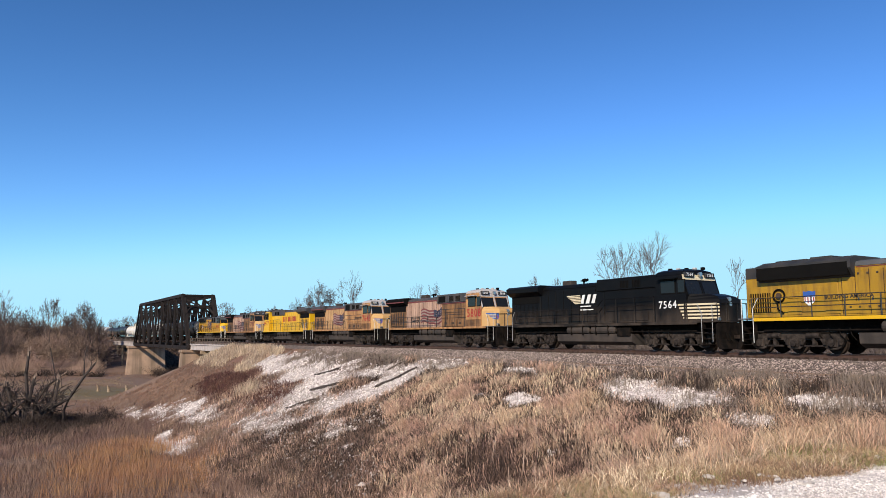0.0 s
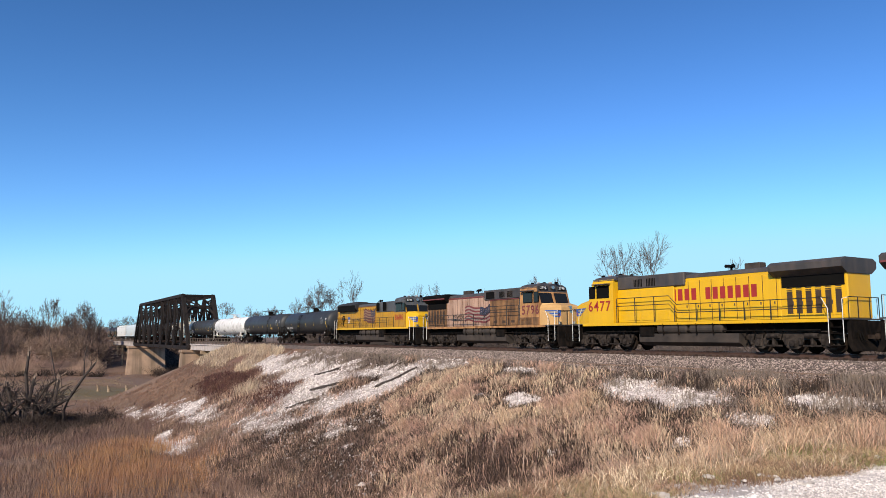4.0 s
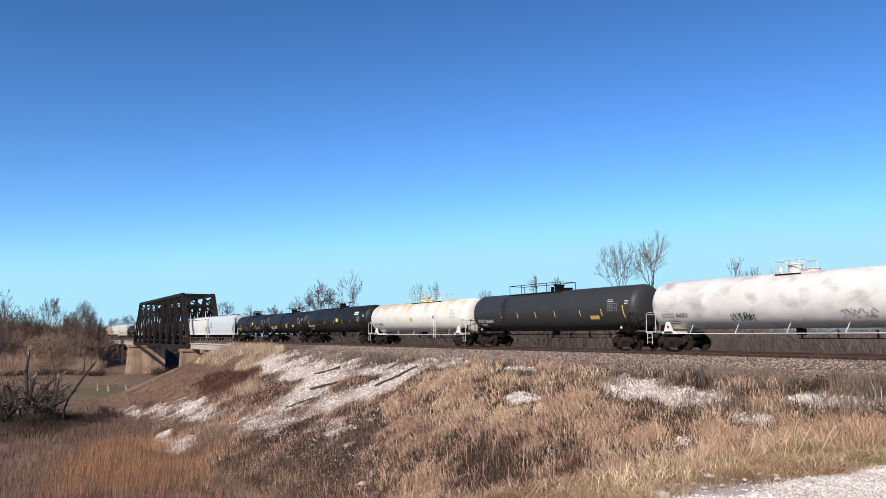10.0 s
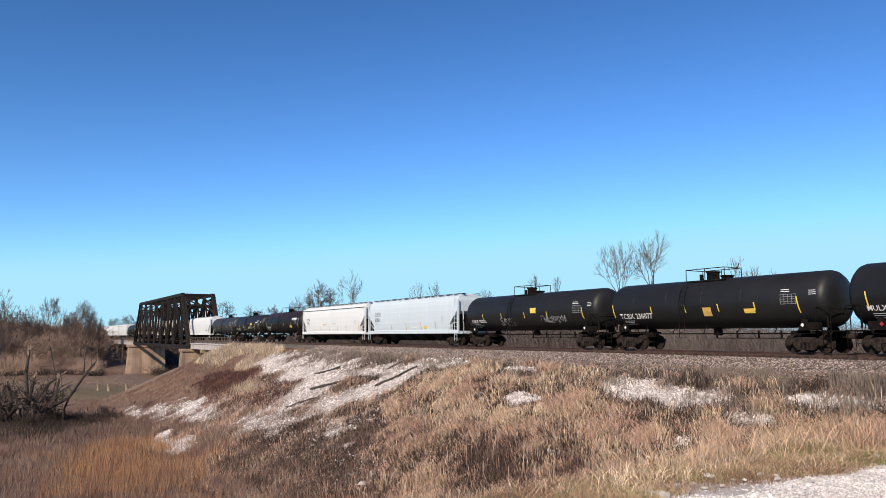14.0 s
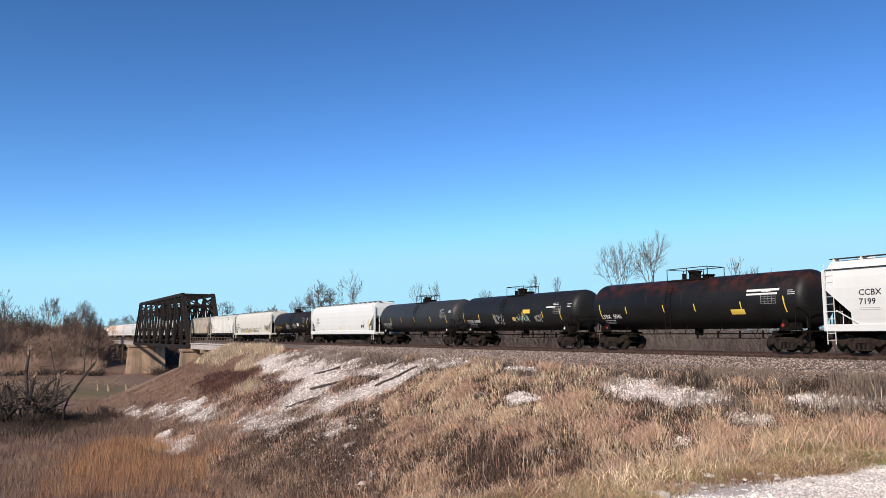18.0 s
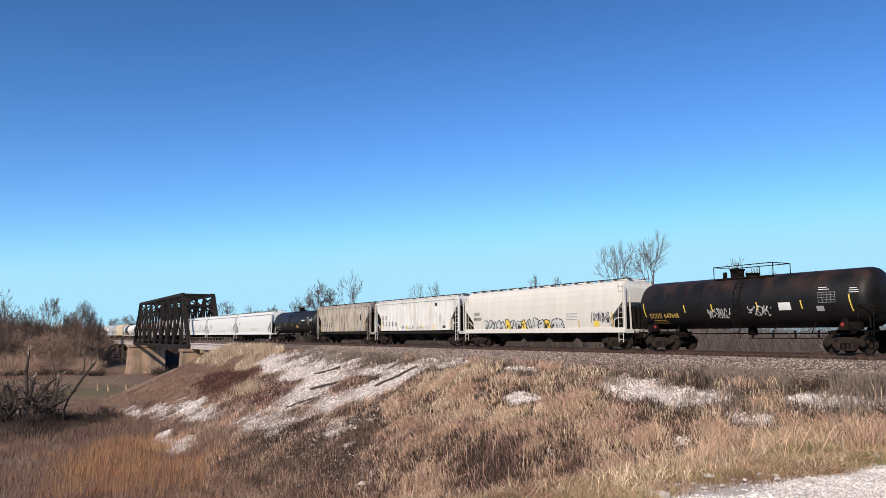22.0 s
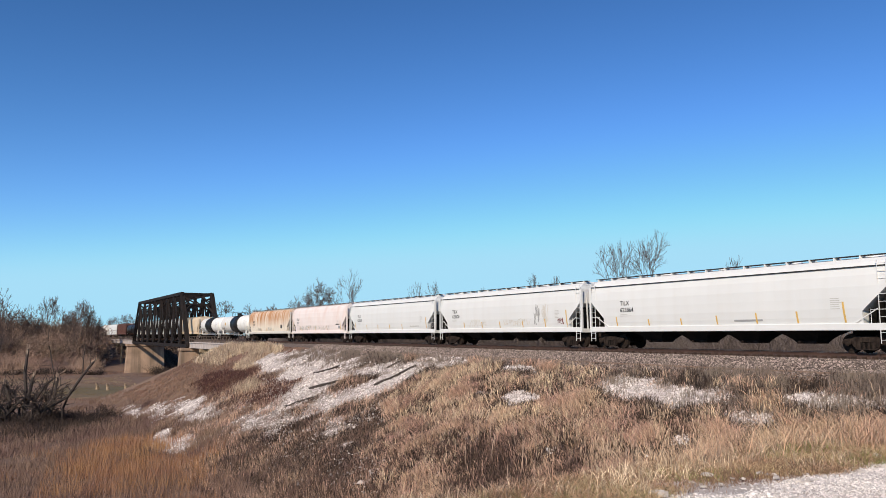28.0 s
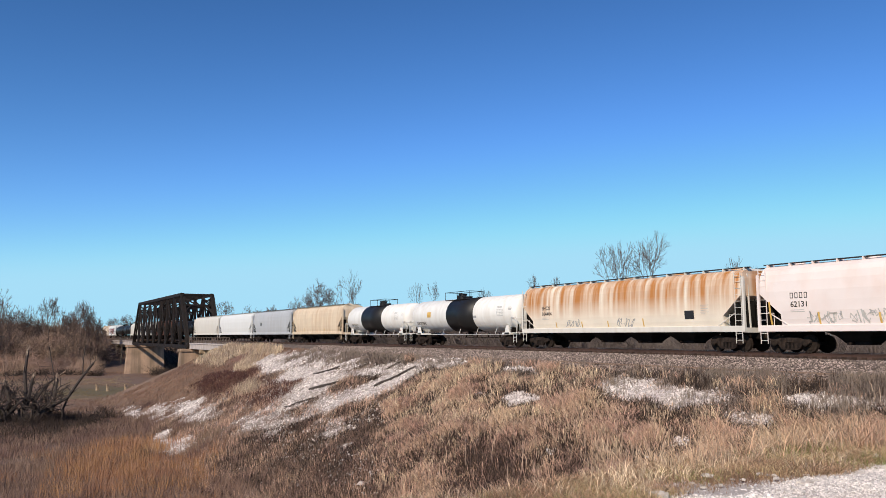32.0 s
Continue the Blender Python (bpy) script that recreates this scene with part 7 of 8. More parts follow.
# single tall weed stalks, each a bowed stem with a few side shoots
for i in range(19):
    x, y = float(rng.uniform(-9, 4.5)), float(rng.uniform(-15.6, -11.4))
    if not bank(np.array(x), np.array(y)):
        continue
    z, h, a = float(land(x, y)), float(rng.uniform(1.0, 1.9)), rng.uniform(0, math.tau)
    bow, lean = float(rng.normal(0, 0.14)), float(rng.normal(0, 0.12))
    way = Vector((math.cos(a), math.sin(a), 0))
    path = [way * (lean * u + bow * math.sin(3 * u)) + Vector((0, 0, h * u - 0.05)) for u in (0, 0.2, 0.4, 0.6, 0.8, 1)]
    stalk = tagged(new("weed_stalk", flush(pipe(B(), path, 0.016, 5), "weed_stalk", "weed_stalk")), "tall bowed pale weed stalk low on the bank", "weed stalk", "weed stalks on the bank")
    stalk.matrix_basis = pose(x, y, z)
    for j in (3, 4):
        part("shoot", rod(B(), path[j], path[j] + Vector((rng.uniform(-0.2, 0.2), rng.uniform(-0.15, 0.15), rng.uniform(0.12, 0.3))), 0.011, 4, 0.006), "weed_stalk", stalk)
x, y = scatter(16000, -75, -14, -42, -19, lambda x, y: (land(x, y) < -8.7) * np.clip(1.3 - np.hypot((x + 38) / 15, (y + 26.8 + 0.05 * (x + 39)) / 5.5) + 0.4 * fray(x, y, 0.3), 0, 1) ** 1.3, 7, 0.25)
blades("valley_grass", x, y, pick(x, 0.35, 1.35), fine(x, y, 0.3, 0.7), pick(x, 0.02, 0.22), "grass_rust", "tall rust-red dead grass in the hollow")
x, y = scatter(34000, -80, -8, -48, -16, lambda x, y: (land(x, y) < -8.2) * (stony(x, y) < 0.1) * patchy(x, y, 0.8), 6, 0.35)
blades("valley_weeds", x, y, pick(x, 0.15, 0.95), fine(x, y, 0.3, 0.75), pick(x, 0.05, 0.35), "brush", "brown dead weeds on the valley floor")
x, y = scatter(30000, -215, -60, -75, -8, lambda x, y: (land(x, y) < -8.4) * (stony(x, y) < 0.1) * patchy(x, y, 0.3), 6, 0.5)
k = rng.uniform(0, 1, len(x)) < damp(x, y)
p = ~k & (rng.uniform(0, 1, len(x)) < np.clip(1.2 - np.abs(x + 172 + 4 * fray(x, y, 0.1)) / 14, 0, 1) + 0.25 * (fray(x, y, 0.12) > 0.3))
k2 = ~k & ~p
blades("valley_turf", x[k2], y[k2], pick(x[k2], 0.08, 0.35), fine(x[k2], y[k2], 0.5, 1.0), pick(x[k2], 0.05, 0.4), "turf_brown", "short warm-brown turf on the valley floor")
blades("pale_turf", x[p], y[p], pick(x[p], 0.08, 0.4), fine(x[p], y[p], 0.5, 1.0), pick(x[p], 0.05, 0.4), "turf_straw", "strip of pale dry grass by the creek")
blades("green_turf", x[k], y[k], pick(x[k], 0.05, 0.16), fine(x[k], y[k], 0.5, 1.0), pick(x[k], 0.05, 0.4), "turf_olive", "short olive turf by the bridge pier")
x, y = scatter(14000, -300, -130, -70, 30, lambda x, y: (land(x, y) < -1.5) * (y > -2 - 0.35 * (x + 130)) * 1.0, 5, 0.7)
blades("far_weeds", x, y, pick(x, 0.2, 0.7), fine(x, y, 0.4, 0.9), pick(x, 0.03, 0.3), "brush", "brown weeds beyond the creek")
x, y = scatter(20000, -265, -165, -60, 4, lambda x, y: (land(x, y) < -2) * patchy(x, y, 0.3) * soft(-162, -205, x), 5, 0.6)
blades("far_turf", x, y, pick(x, 0.15, 0.6), fine(x, y, 0.5, 1.1), pick(x, 0.03, 0.4), "turf_brown", "brown turf on the far side of the creek")
# the lane's edge
x, y = scatter(17000, 23.1, 24.5, -35, -14, lambda x, y: (x < 24.2 + 0.3 * np.sin(y * 1.7) + 0.35 * fray(x, y, 1.5)) * patchy(x, y, 4.0), 8, 0.06)
blades("verge_grass", x, y, pick(x, 0.03, 0.13), fine(x, y, 0.7, 1.3), pick(x, 0.2, 1.4), "verge_mix", "short curling straw-coloured grass at the lane's edge", bent=True)
x, y = scatter(9000, 22.2, 24.4, -35, -14, lambda x, y: patchy(x + 1, y, 3.0), 8, 0.08)
blades("verge_grass", x, y, pick(x, 0.04, 0.18), fine(x, y, 0.6, 1.2), pick(x, 0.1, 0.6), "thatch", "dead brown thatch at the lane's edge")
x, y = scatter(7000, 22.4, 24.6, -34, -24, lambda x, y: np.max([np.exp(-((x - a) / 0.3) ** 2 - ((y - b) / 0.4) ** 2) for a, b in ((22.95, -26.8), (22.8, -27.1), (23.1, -27.5), (23.4, -26.2), (24.1, -28.0), (23.9, -31.6), (23.6, -30.2), (23.2, -28.4), (24.0, -32.3), (23.7, -33.0), (24.2, -27.4))], 0), 6, 0.06)
blades("green_tufts", x, y, pick(x, 0.03, 0.15), fine(x, y, 0.6, 1.1), pick(x, 0.1, 0.6), "grass_green", "a few green tufts at the lane's edge")
x, y = scatter(2600, 22.0, 24.2, -34, -18, lambda x, y: (x < 23.9 + 0.3 * np.sin(y * 1.7) + 0.3 * fray(x, y, 1.5)) * (fray(x, y, 1.3) > -0.15), 6, 0.05)
blades("verge_straw", x, y, pick(x, 0.06, 0.22), fine(x, y, 0.6, 1.2), pick(x, 0.05, 0.7), "grass_pale", "stiff pale straw standing at the lane's edge", bent=True)
# behind the track
x, y = scatter(24000, -130, 60, 8.5, 26, lambda x, y: np.ones(len(x)), 6, 0.5)
blades("far_brush", x, y, pick(x, 0.8, 3.7) + 0.8 * fray(x, y, 0.1) + 0.5 + 1.5 * soft(-10, -50, x), fine(x, y, 0.25, 0.7), pick(x, 0.1, 1.0), "brush_dim", "grey-brown brush behind the track", bent=True)
x, y = scatter(2600, -60, 20, 8.5, 13, lambda x, y: fray(x, y, 0.08) > 0.1, 7, 0.3)
blades("far_brush", x, y, pick(x, 0.8, 2.0), fine(x, y, 0.5, 1.1), pick(x, 0.03, 0.2), "grass_maroon", "low reddish brush behind the track")

# stones: little angular blocks, three corners below and three above
def stones(name, x, y, size, material, label, z=None):
    n = len(x)
    z = land(x, y) if z is None else z
    turn = rng.uniform(0, math.tau, n)[:, None] + np.array([0, 2.09, 4.19, 1.05, 3.14, 5.24])[None] + rng.normal(0, 0.25, (n, 6))
    r = rng.uniform(0.6, 1.2, (n, 6)) * np.array([1.1, 1.1, 1.1, 0.75, 0.75, 0.75])
    up = np.array([-0.35, -0.35, -0.35, 0.6, 0.6, 0.6]) + rng.normal(0, 0.16, (n, 6))
    c = np.stack([np.cos(turn) * r, np.sin(turn) * r, up], -1) * size[:, None, None] + np.stack([x, y, z], -1)[:, None, :]
    tri = np.array([(3, 4, 5), (0, 3, 5), (0, 1, 3), (1, 4, 3), (1, 2, 4), (2, 5, 4), (2, 0, 5)])
    f = (np.arange(n)[:, None, None] * 6 + tri[None]).reshape(-1, 3)
    return tagged(new(name, raw_mesh(name, c.reshape(-1, 3), f, [material])), label, "stones", kind="stuff")


x, y = scatter(210000, -92, -13, -27, -3.8, lambda x, y: np.clip((stony(x, y) + 0.20) * 0.95, 0, 0.8) ** 1.5 * (1 - 0.8 * np.clip(wine(x, y) * 4, 0, 1)), 1, 0.05)
stones("riprap", x, y, np.clip(rng.lognormal(-2.95, 0.5, len(x)), 0, 0.13), "limestone", "white limestone rubble on the bank")
x, y = scatter(80000, -16, 16, -11, -4.4, lambda x, y: np.clip((stony(x, y) + 0.15) * 1.4, 0, 0.9) * (0.6 + 0.4 * soft(-0.1, 0.35, fray(x, y, 1.1))), 1, 0.05)
stones("riprap", x, y, np.clip(rng.lognormal(-3.25, 0.45, len(x)), 0, 0.12), "limestone", "white limestone rubble between the weeds")
x, y = scatter(9000, -60, -10, -23, -10, lambda x, y: 0.75 * bank(x, y) * (fray(x, y, 0.35) > -0.05) * (1 - tan_side(x, y)) * soft(-21, -13, y), 3, 0.4)
stones("scattered_stones", x, y, rng.lognormal(-3.05, 0.45, len(x)), "limestone_dull", "pale stones scattered in the weeds", land(x, y) + 0.10)
x, y = scatter(3500, -12, 22, -16, -5, lambda x, y: bank(x, y) * (fray(x, y, 0.5) > 0.62), 3, 0.25)
stones("scattered_stones", x, y, rng.lognormal(-2.8, 0.4, len(x)), "limestone", "pale stones scattered in the dry grass", land(x, y) + 0.08)
x, y = rng.uniform(-60, 18, 52000), rng.uniform(-3.9, -1.36, 52000)
zb = np.interp(-y, [2.0, 3.5, 3.7], [-0.31, -0.98, -1.0])
stones("ballast_stones", x, y, rng.uniform(0.03, 0.065, len(x)), "ballast_stone", "loose crushed ballast stones", zb)
x = rng.uniform(-60, 20, 15000)
y = -3.75 - np.abs(rng.normal(0, 0.55, len(x)))
stones("ballast_stones", x, y, rng.uniform(0.03, 0.06, len(x)), "ballast_stone", "stray ballast stones at the foot of the shoulder", np.maximum(land(x, y), np.interp(-y, [3.7, 4.2], [-1.0, -2.0])) + 0.01)
x, y = rng.uniform(23.7, 26.0, 56000), rng.uniform(-32.2, -26.8, 56000)
k = x > 23.95 + 0.3 * np.sin(y * 1.7) + 0.2 * np.sin(y * 4.1) + rng.normal(0, 0.12, len(x))
stones("lane_gravel", x[k], y[k], rng.lognormal(-5.08, 0.5, k.sum()), "gravel_white", "loose white gravel on the lane", land(28 + 0 * x[k], y[k]) + 0.022 + np.interp(x[k], [24.0, 24.8, 28], [-0.05, 0.03, 0.07]))


# bare trees
def grow(seed, levels, fork=(18, 40), side=0.55, length=3.0, keep=(0.66, 0.84), rise=0.05, stems=1, lean=0.15, wander=0.12, shoot=(30, 60)):
    """Branches as (start, end, radius, radius, level): each limb bends as it goes, throws side shoots and forks at its end."""
    rr = random.Random(seed)
    out = []

    def away(d, angle, turn):
        u = d.orthogonal().normalized()
        u = u * math.cos(turn) + d.cross(u) * math.sin(turn)
        return (d * math.cos(angle) + u * math.sin(angle)).normalized()

    def limb(p, d, size, r, level):
        for i in range(3):
            d = (d + Vector((rr.gauss(0, wander), rr.gauss(0, wander), rise))).normalized()
            q = p + d * (size / 3)
            out.append((p, q, r, r * 0.87, level))
            p, r = q, r * 0.87
            if level < levels and i < 2 and (level or i) and rr.random() < side:
                limb(p, away(d, radians(rr.uniform(*shoot)), rr.uniform(0, math.tau)), size * rr.uniform(0.45, 0.75), r * 0.5, level + 1)
        if level < levels:
            n, turn = (2 if rr.random() < 0.7 else 3), rr.uniform(0, math.tau)
            for k in range(n):
                limb(p, away(d, radians(rr.uniform(*fork)), turn + k * math.tau / n), size * rr.uniform(*keep), r * 0.7, level + 1)

    for i in range(stems):
        a = i * 2.4 + seed
        tilt = lean * (0.4 + i / stems) if stems > 1 else lean * 0.3
        limb(Vector((0.15 * math.cos(a), 0.15 * math.sin(a), -0.3)), Vector((math.sin(tilt) * math.cos(a), math.sin(tilt) * math.sin(a), math.cos(tilt))), length, 0.22 if stems == 1 else 0.14, 0)
    return out


def wood(segs, sides=4):
    P, Q = np.array([s[0] for s in segs]), np.array([s[1] for s in segs])
    R, S = np.array([s[2] for s in segs])[:, None], np.array([s[3] for s in segs])[:, None]
    D = Q - P
    D /= np.linalg.norm(D, axis=1)[:, None] + 1e-9
    U = np.cross(D, np.where(np.abs(D[:, 2:]) > 0.9, [[1.0, 0, 0]], [[0, 0, 1.0]]))
    U /= np.linalg.norm(U, axis=1)[:, None] + 1e-9
    V = np.cross(D, U)
    rings = []
    for c, r in ((P, R), (Q, S)):
        for k in range(sides):
            a = k * math.tau / sides
            rings.append(c + (U * math.cos(a) + V * math.sin(a)) * r)
    v = np.stack(rings, 1).reshape(-1, 3)
    base = np.arange(len(segs))[:, None] * 2 * sides
    f = np.concatenate([base + np.array([[k, (k + 1) % sides, sides + (k + 1) % sides, sides + k]]) for k in range(sides)])
    return v, f


def spot(px, depth):
    """A place on the ground plan at a bearing (share of the depth) and a depth."""
    f = (-0.8611 + 0.5084 * px, 0.5084 + 0.8611 * px)
    return EYE[0] + depth * f[0], EYE[1] + depth * f[1]


def bare_tree(bearing, depth, top, width, seed, label, twig=0.014, tall=2.6, **kind):
    """A leafless tree; top is its height over the rails, width half its spread."""
    x, y = spot(bearing, depth)
    z = float(land(x, y))
    segs = grow(seed, **kind)
    tips = np.array([s3[1] for s3 in segs])
    mid = np.median(tips[:, :2], 0)
    sr = width / np.percentile(np.hypot(tips[:, 0] - mid[0], tips[:, 1] - mid[1]), 95)
    tall = min(top - z, tall * width)
    sz, foot = tall / np.percentile(tips[:, 2], 99.8), top - z - tall
    segs = [(Vector((p.x * sr, p.y * sr, foot + p.z * sz)), Vector((q.x * sr, q.y * sr, foot + q.z * sz)), max(r * sr, twig), max(s2 * sr, twig), l) for p, q, r, s2, l in segs]
    if foot > 0.3:
        thick = max(0.035 * width, 0.05)
        segs.append((Vector((0.1 * width, 0, -0.3)), Vector((0, 0.05 * width, foot * 0.5)), thick * 1.6, thick * 1.25, 0))
        segs.append((Vector((0, 0.05 * width, foot * 0.5)), Vector((0, 0, foot + 0.2 * sz)), thick * 1.25, thick, 0))
    t = tagged(new("tree"), label, "tree", "bare trees")
    t.matrix_basis = pose(x, y, z)
    v, f = wood([s3 for s3 in segs if s3[4] <= 2], 5)
    part("trunk", raw_mesh("trunk", v, f, ["bark"]), "", t)
    v, f = wood([s3 for s3 in segs if s3[4] > 2], 3)
    part("crown", raw_mesh("crown", v, f, ["twig"]), "", t, "leafless crown of fine twigs")
    return t


BEHIND = "leafless grey-brown tree behind the track"
# bearing, depth, height over the rails, half width
bare_tree(-0.165, 112, 8.9, 2.9, 11, "dense round-crowned leafless tree behind the track", tall=1.9, levels=6, fork=(22, 48), side=0.5, stems=3, lean=0.7, rise=0.0, wander=0.16)
bare_tree(-0.119, 105, 10.1, 2.0, 12, BEHIND, tall=3.4, levels=4, fork=(16, 36), side=0.5, stems=3, lean=0.5, rise=0.04, wander=0.14, keep=(0.75, 0.98))
bare_tree(0.238, 92, 12.4, 2.9, 13, "tall thin leafless tree with fanning upright limbs", tall=2.25, twig=0.014, levels=4, fork=(12, 30), side=0.55, stems=5, lean=0.75, rise=0.03, keep=(0.65, 0.95), wander=0.11, shoot=(20, 46))
bare_tree(0.280, 93, 13.8, 3.0, 14, "tall thin leafless tree with fanning upright limbs", tall=2.3, twig=0.014, levels=4, fork=(12, 30), side=0.55, stems=5, lean=0.75, rise=0.03, keep=(0.65, 0.95), wander=0.11, shoot=(20, 46))
for b, d, h, w, s, n in ((-0.034, 120, 9.4, 1.4, 15, 4), (-0.011, 121, 9.7, 1.3, 16, 4), (0.059, 125, 8.7, 1.5, 17, 5), (0.123, 115, 10.4, 1.0, 18, 4), (0.154, 118, 10.2, 0.9, 19, 3), (0.395, 88, 10.2, 1.3, 20, 4), (0.415, 89, 9.2, 1.0, 26, 4),
                         (0.442, 95, 9.3, 0.8, 21, 3), (-0.198, 130, 7.7, 1.5, 22, 5)):
    bare_tree(b, d, h, w, s, "slender leafless sapling behind the track", tall=3.6, levels=max(3, n - 1), fork=(14, 36), side=0.4, stems=3, lean=0.5, rise=0.04, twig=0.016, wander=0.14, keep=(0.75, 0.98))
for b, d, h, w, s in ((-0.293, 190, 9.6, 2.4, 23), (-0.252, 190, 8.4, 2.9, 24), (-0.226, 180, 8.2, 2.6, 25)):
    bare_tree(b, d, h, w, s, BEHIND, tall=2.4, levels=5, fork=(20, 42), side=0.5, stems=2, lean=0.4, twig=0.022, rise=0.02)
BY_CREEK = "leafless tree in the creek-side thicket"
bare_tree(-0.590, 200, 12.9, 4.8, 31, "tall leafless tree with crooked limbs", tall=3.6, levels=5, fork=(22, 46), side=0.35, stems=2, lean=0.4, twig=0.045, rise=0.0, wander=0.2)
bare_tree(-0.524, 226, 12.6, 3.0, 32, BY_CREEK, tall=2.6, levels=4, fork=(22, 46), side=0.45, stems=3, lean=0.6, twig=0.045, rise=0.0, wander=0.2)
for b, d, h, w, s in ((-0.553, 235, 9.9, 4.4, 33), (-0.537, 238, 10.6, 4.6, 34), (-0.517, 236, 9.8, 4.4, 35), (-0.497, 240, 8.6, 4.0, 36), (-0.572, 232, 8.6, 4.2, 37), (-0.482, 226, 11.2, 4.4, 38), (-0.467, 228, 9.0, 3.6, 39), (-0.458, 229, 6.0, 2.4, 40), (-0.605, 220, 9.5, 4.6, 44)):
    bare_tree(b, d, h, w, s, BY_CREEK, tall=3.0, levels=6, fork=(24, 52), side=0.5, stems=3, lean=0.7, twig=0.022, rise=-0.01, wander=0.2)
for b, d, h, w, s in ((-0.437, 300, 8.2, 4.0, 41), (-0.420, 302, 9.4, 3.4, 42), (-0.409, 305, 8.6, 3.4, 43)):
    bare_tree(b, d, h, w, s, "far leafless tree beyond the bridge", tall=2.2, levels=5, fork=(22, 46), side=0.5, stems=2, lean=0.4, twig=0.03, rise=0.0)

protos = []
for i in range(5):
    segs = grow(60 + i, 4, (22, 50), 0.6, 1.5, (0.65, 0.9), 0.02, 3, 0.8, 0.2)
    protos.append(wood([(p, q, min(max(r, 0.022), 0.06), min(max(s, 0.02), 0.05), l) for p, q, r, s, l in segs], 3))


def thicket(name, spots, label, material="twig"):
    vs, fs, o = [], [], 0
    for i, (x, y, s) in enumerate(spots):
        v, f = protos[i % 5]
        a = i * 2.4
        w = v * s
        w = np.stack([w[:, 0] * math.cos(a) - w[:, 1] * math.sin(a), w[:, 0] * math.sin(a) + w[:, 1] * math.cos(a), w[:, 2]], -1) + np.array([x, y, float(land(x, y))])
        vs.append(w)
        fs.append(f + o)
        o += len(v)
    tagged(new(name, raw_mesh(name, np.concatenate(vs), np.concatenate(fs), [material])), label, "bushes", kind="stuff")


pts = [(*spot(rng.uniform(-0.64, -0.458), rng.uniform(212, 252)), rng.uniform(0.7, 1.5)) for _ in range(200)]
pts += [(*spot(rng.uniform(-0.64, -0.452), rng.uniform(204, 216)), rng.uniform(0.25, 0.7)) for _ in range(120)]
thicket("thicket", pts, "dense brown leafless thicket on the far bank", "thicket_brown")
pts = [(*spot(rng.uniform(-0.62, -0.468), rng.uniform(224, 258)), rng.uniform(2.0, 2.95)) for _ in range(170)]
thicket("tall_thicket", pts, "mass of tall leafless scrub behind the thicket", "twig_dark")
q = np.array([spot(b, d) for b, d in zip(rng.uniform(-0.66, -0.462, 30000), rng.uniform(208, 246, 30000))])
x, y = q[:, 0], q[:, 1]
blades("thicket_stems", x, y, np.clip(pick(x, 0.4, 2.4) ** 2 * (0.75 + 1.1 * fray(x, y, 0.09)), 0.2, 8.5) * soft(-0.457, -0.475, ((x - EYE[0]) * 0.5084 + (y - EYE[1]) * 0.8611) / (-(x - EYE[0]) * 0.8611 + (y - EYE[1]) * 0.5084)) + 0.3, pick(x, 0.03, 0.07), pick(x, 0.0, 0.25), "thicket_dun", "fine upright saplings of the thicket", bent=True)
# shade under the thicket, put in as near-black blades
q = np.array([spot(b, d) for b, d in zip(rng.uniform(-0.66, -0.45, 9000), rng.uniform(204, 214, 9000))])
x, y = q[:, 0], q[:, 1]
blades("shaded_brush", x, y, pick(x, 0.4, 2.2), pick(x, 0.07, 0.16), pick(x, 0.1, 0.6), "brush_dark", "near-black blades for the shade at the thicket's foot")
# the shade behind the bridge lies in this brush's near-black colour
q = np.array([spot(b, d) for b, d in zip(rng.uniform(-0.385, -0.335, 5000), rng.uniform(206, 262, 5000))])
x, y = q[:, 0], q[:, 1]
blades("shaded_brush", x, y, pick(x, 0.8, 3.2), pick(x, 0.07, 0.16), pick(x, 0.2, 0.9), "grass_dark", "tangled brush coloured near-black for the shade behind the bridge")
pts = [(*spot(rng.uniform(-0.45, 0.6), rng.uniform(95, 150)), rng.uniform(0.35, 0.7)) for _ in range(120)]
thicket("brush_line", [p for p in pts if p[1] > 9], "leafless bushes behind the track")
pts = [(*spot(rng.uniform(-0.46, 0.7), rng.uniform(230, 420)), rng.uniform(1.0, 1.7)) for _ in range(110)]
thicket("far_woods", [p for p in pts if p[1] > 30], "far line of leafless woods")

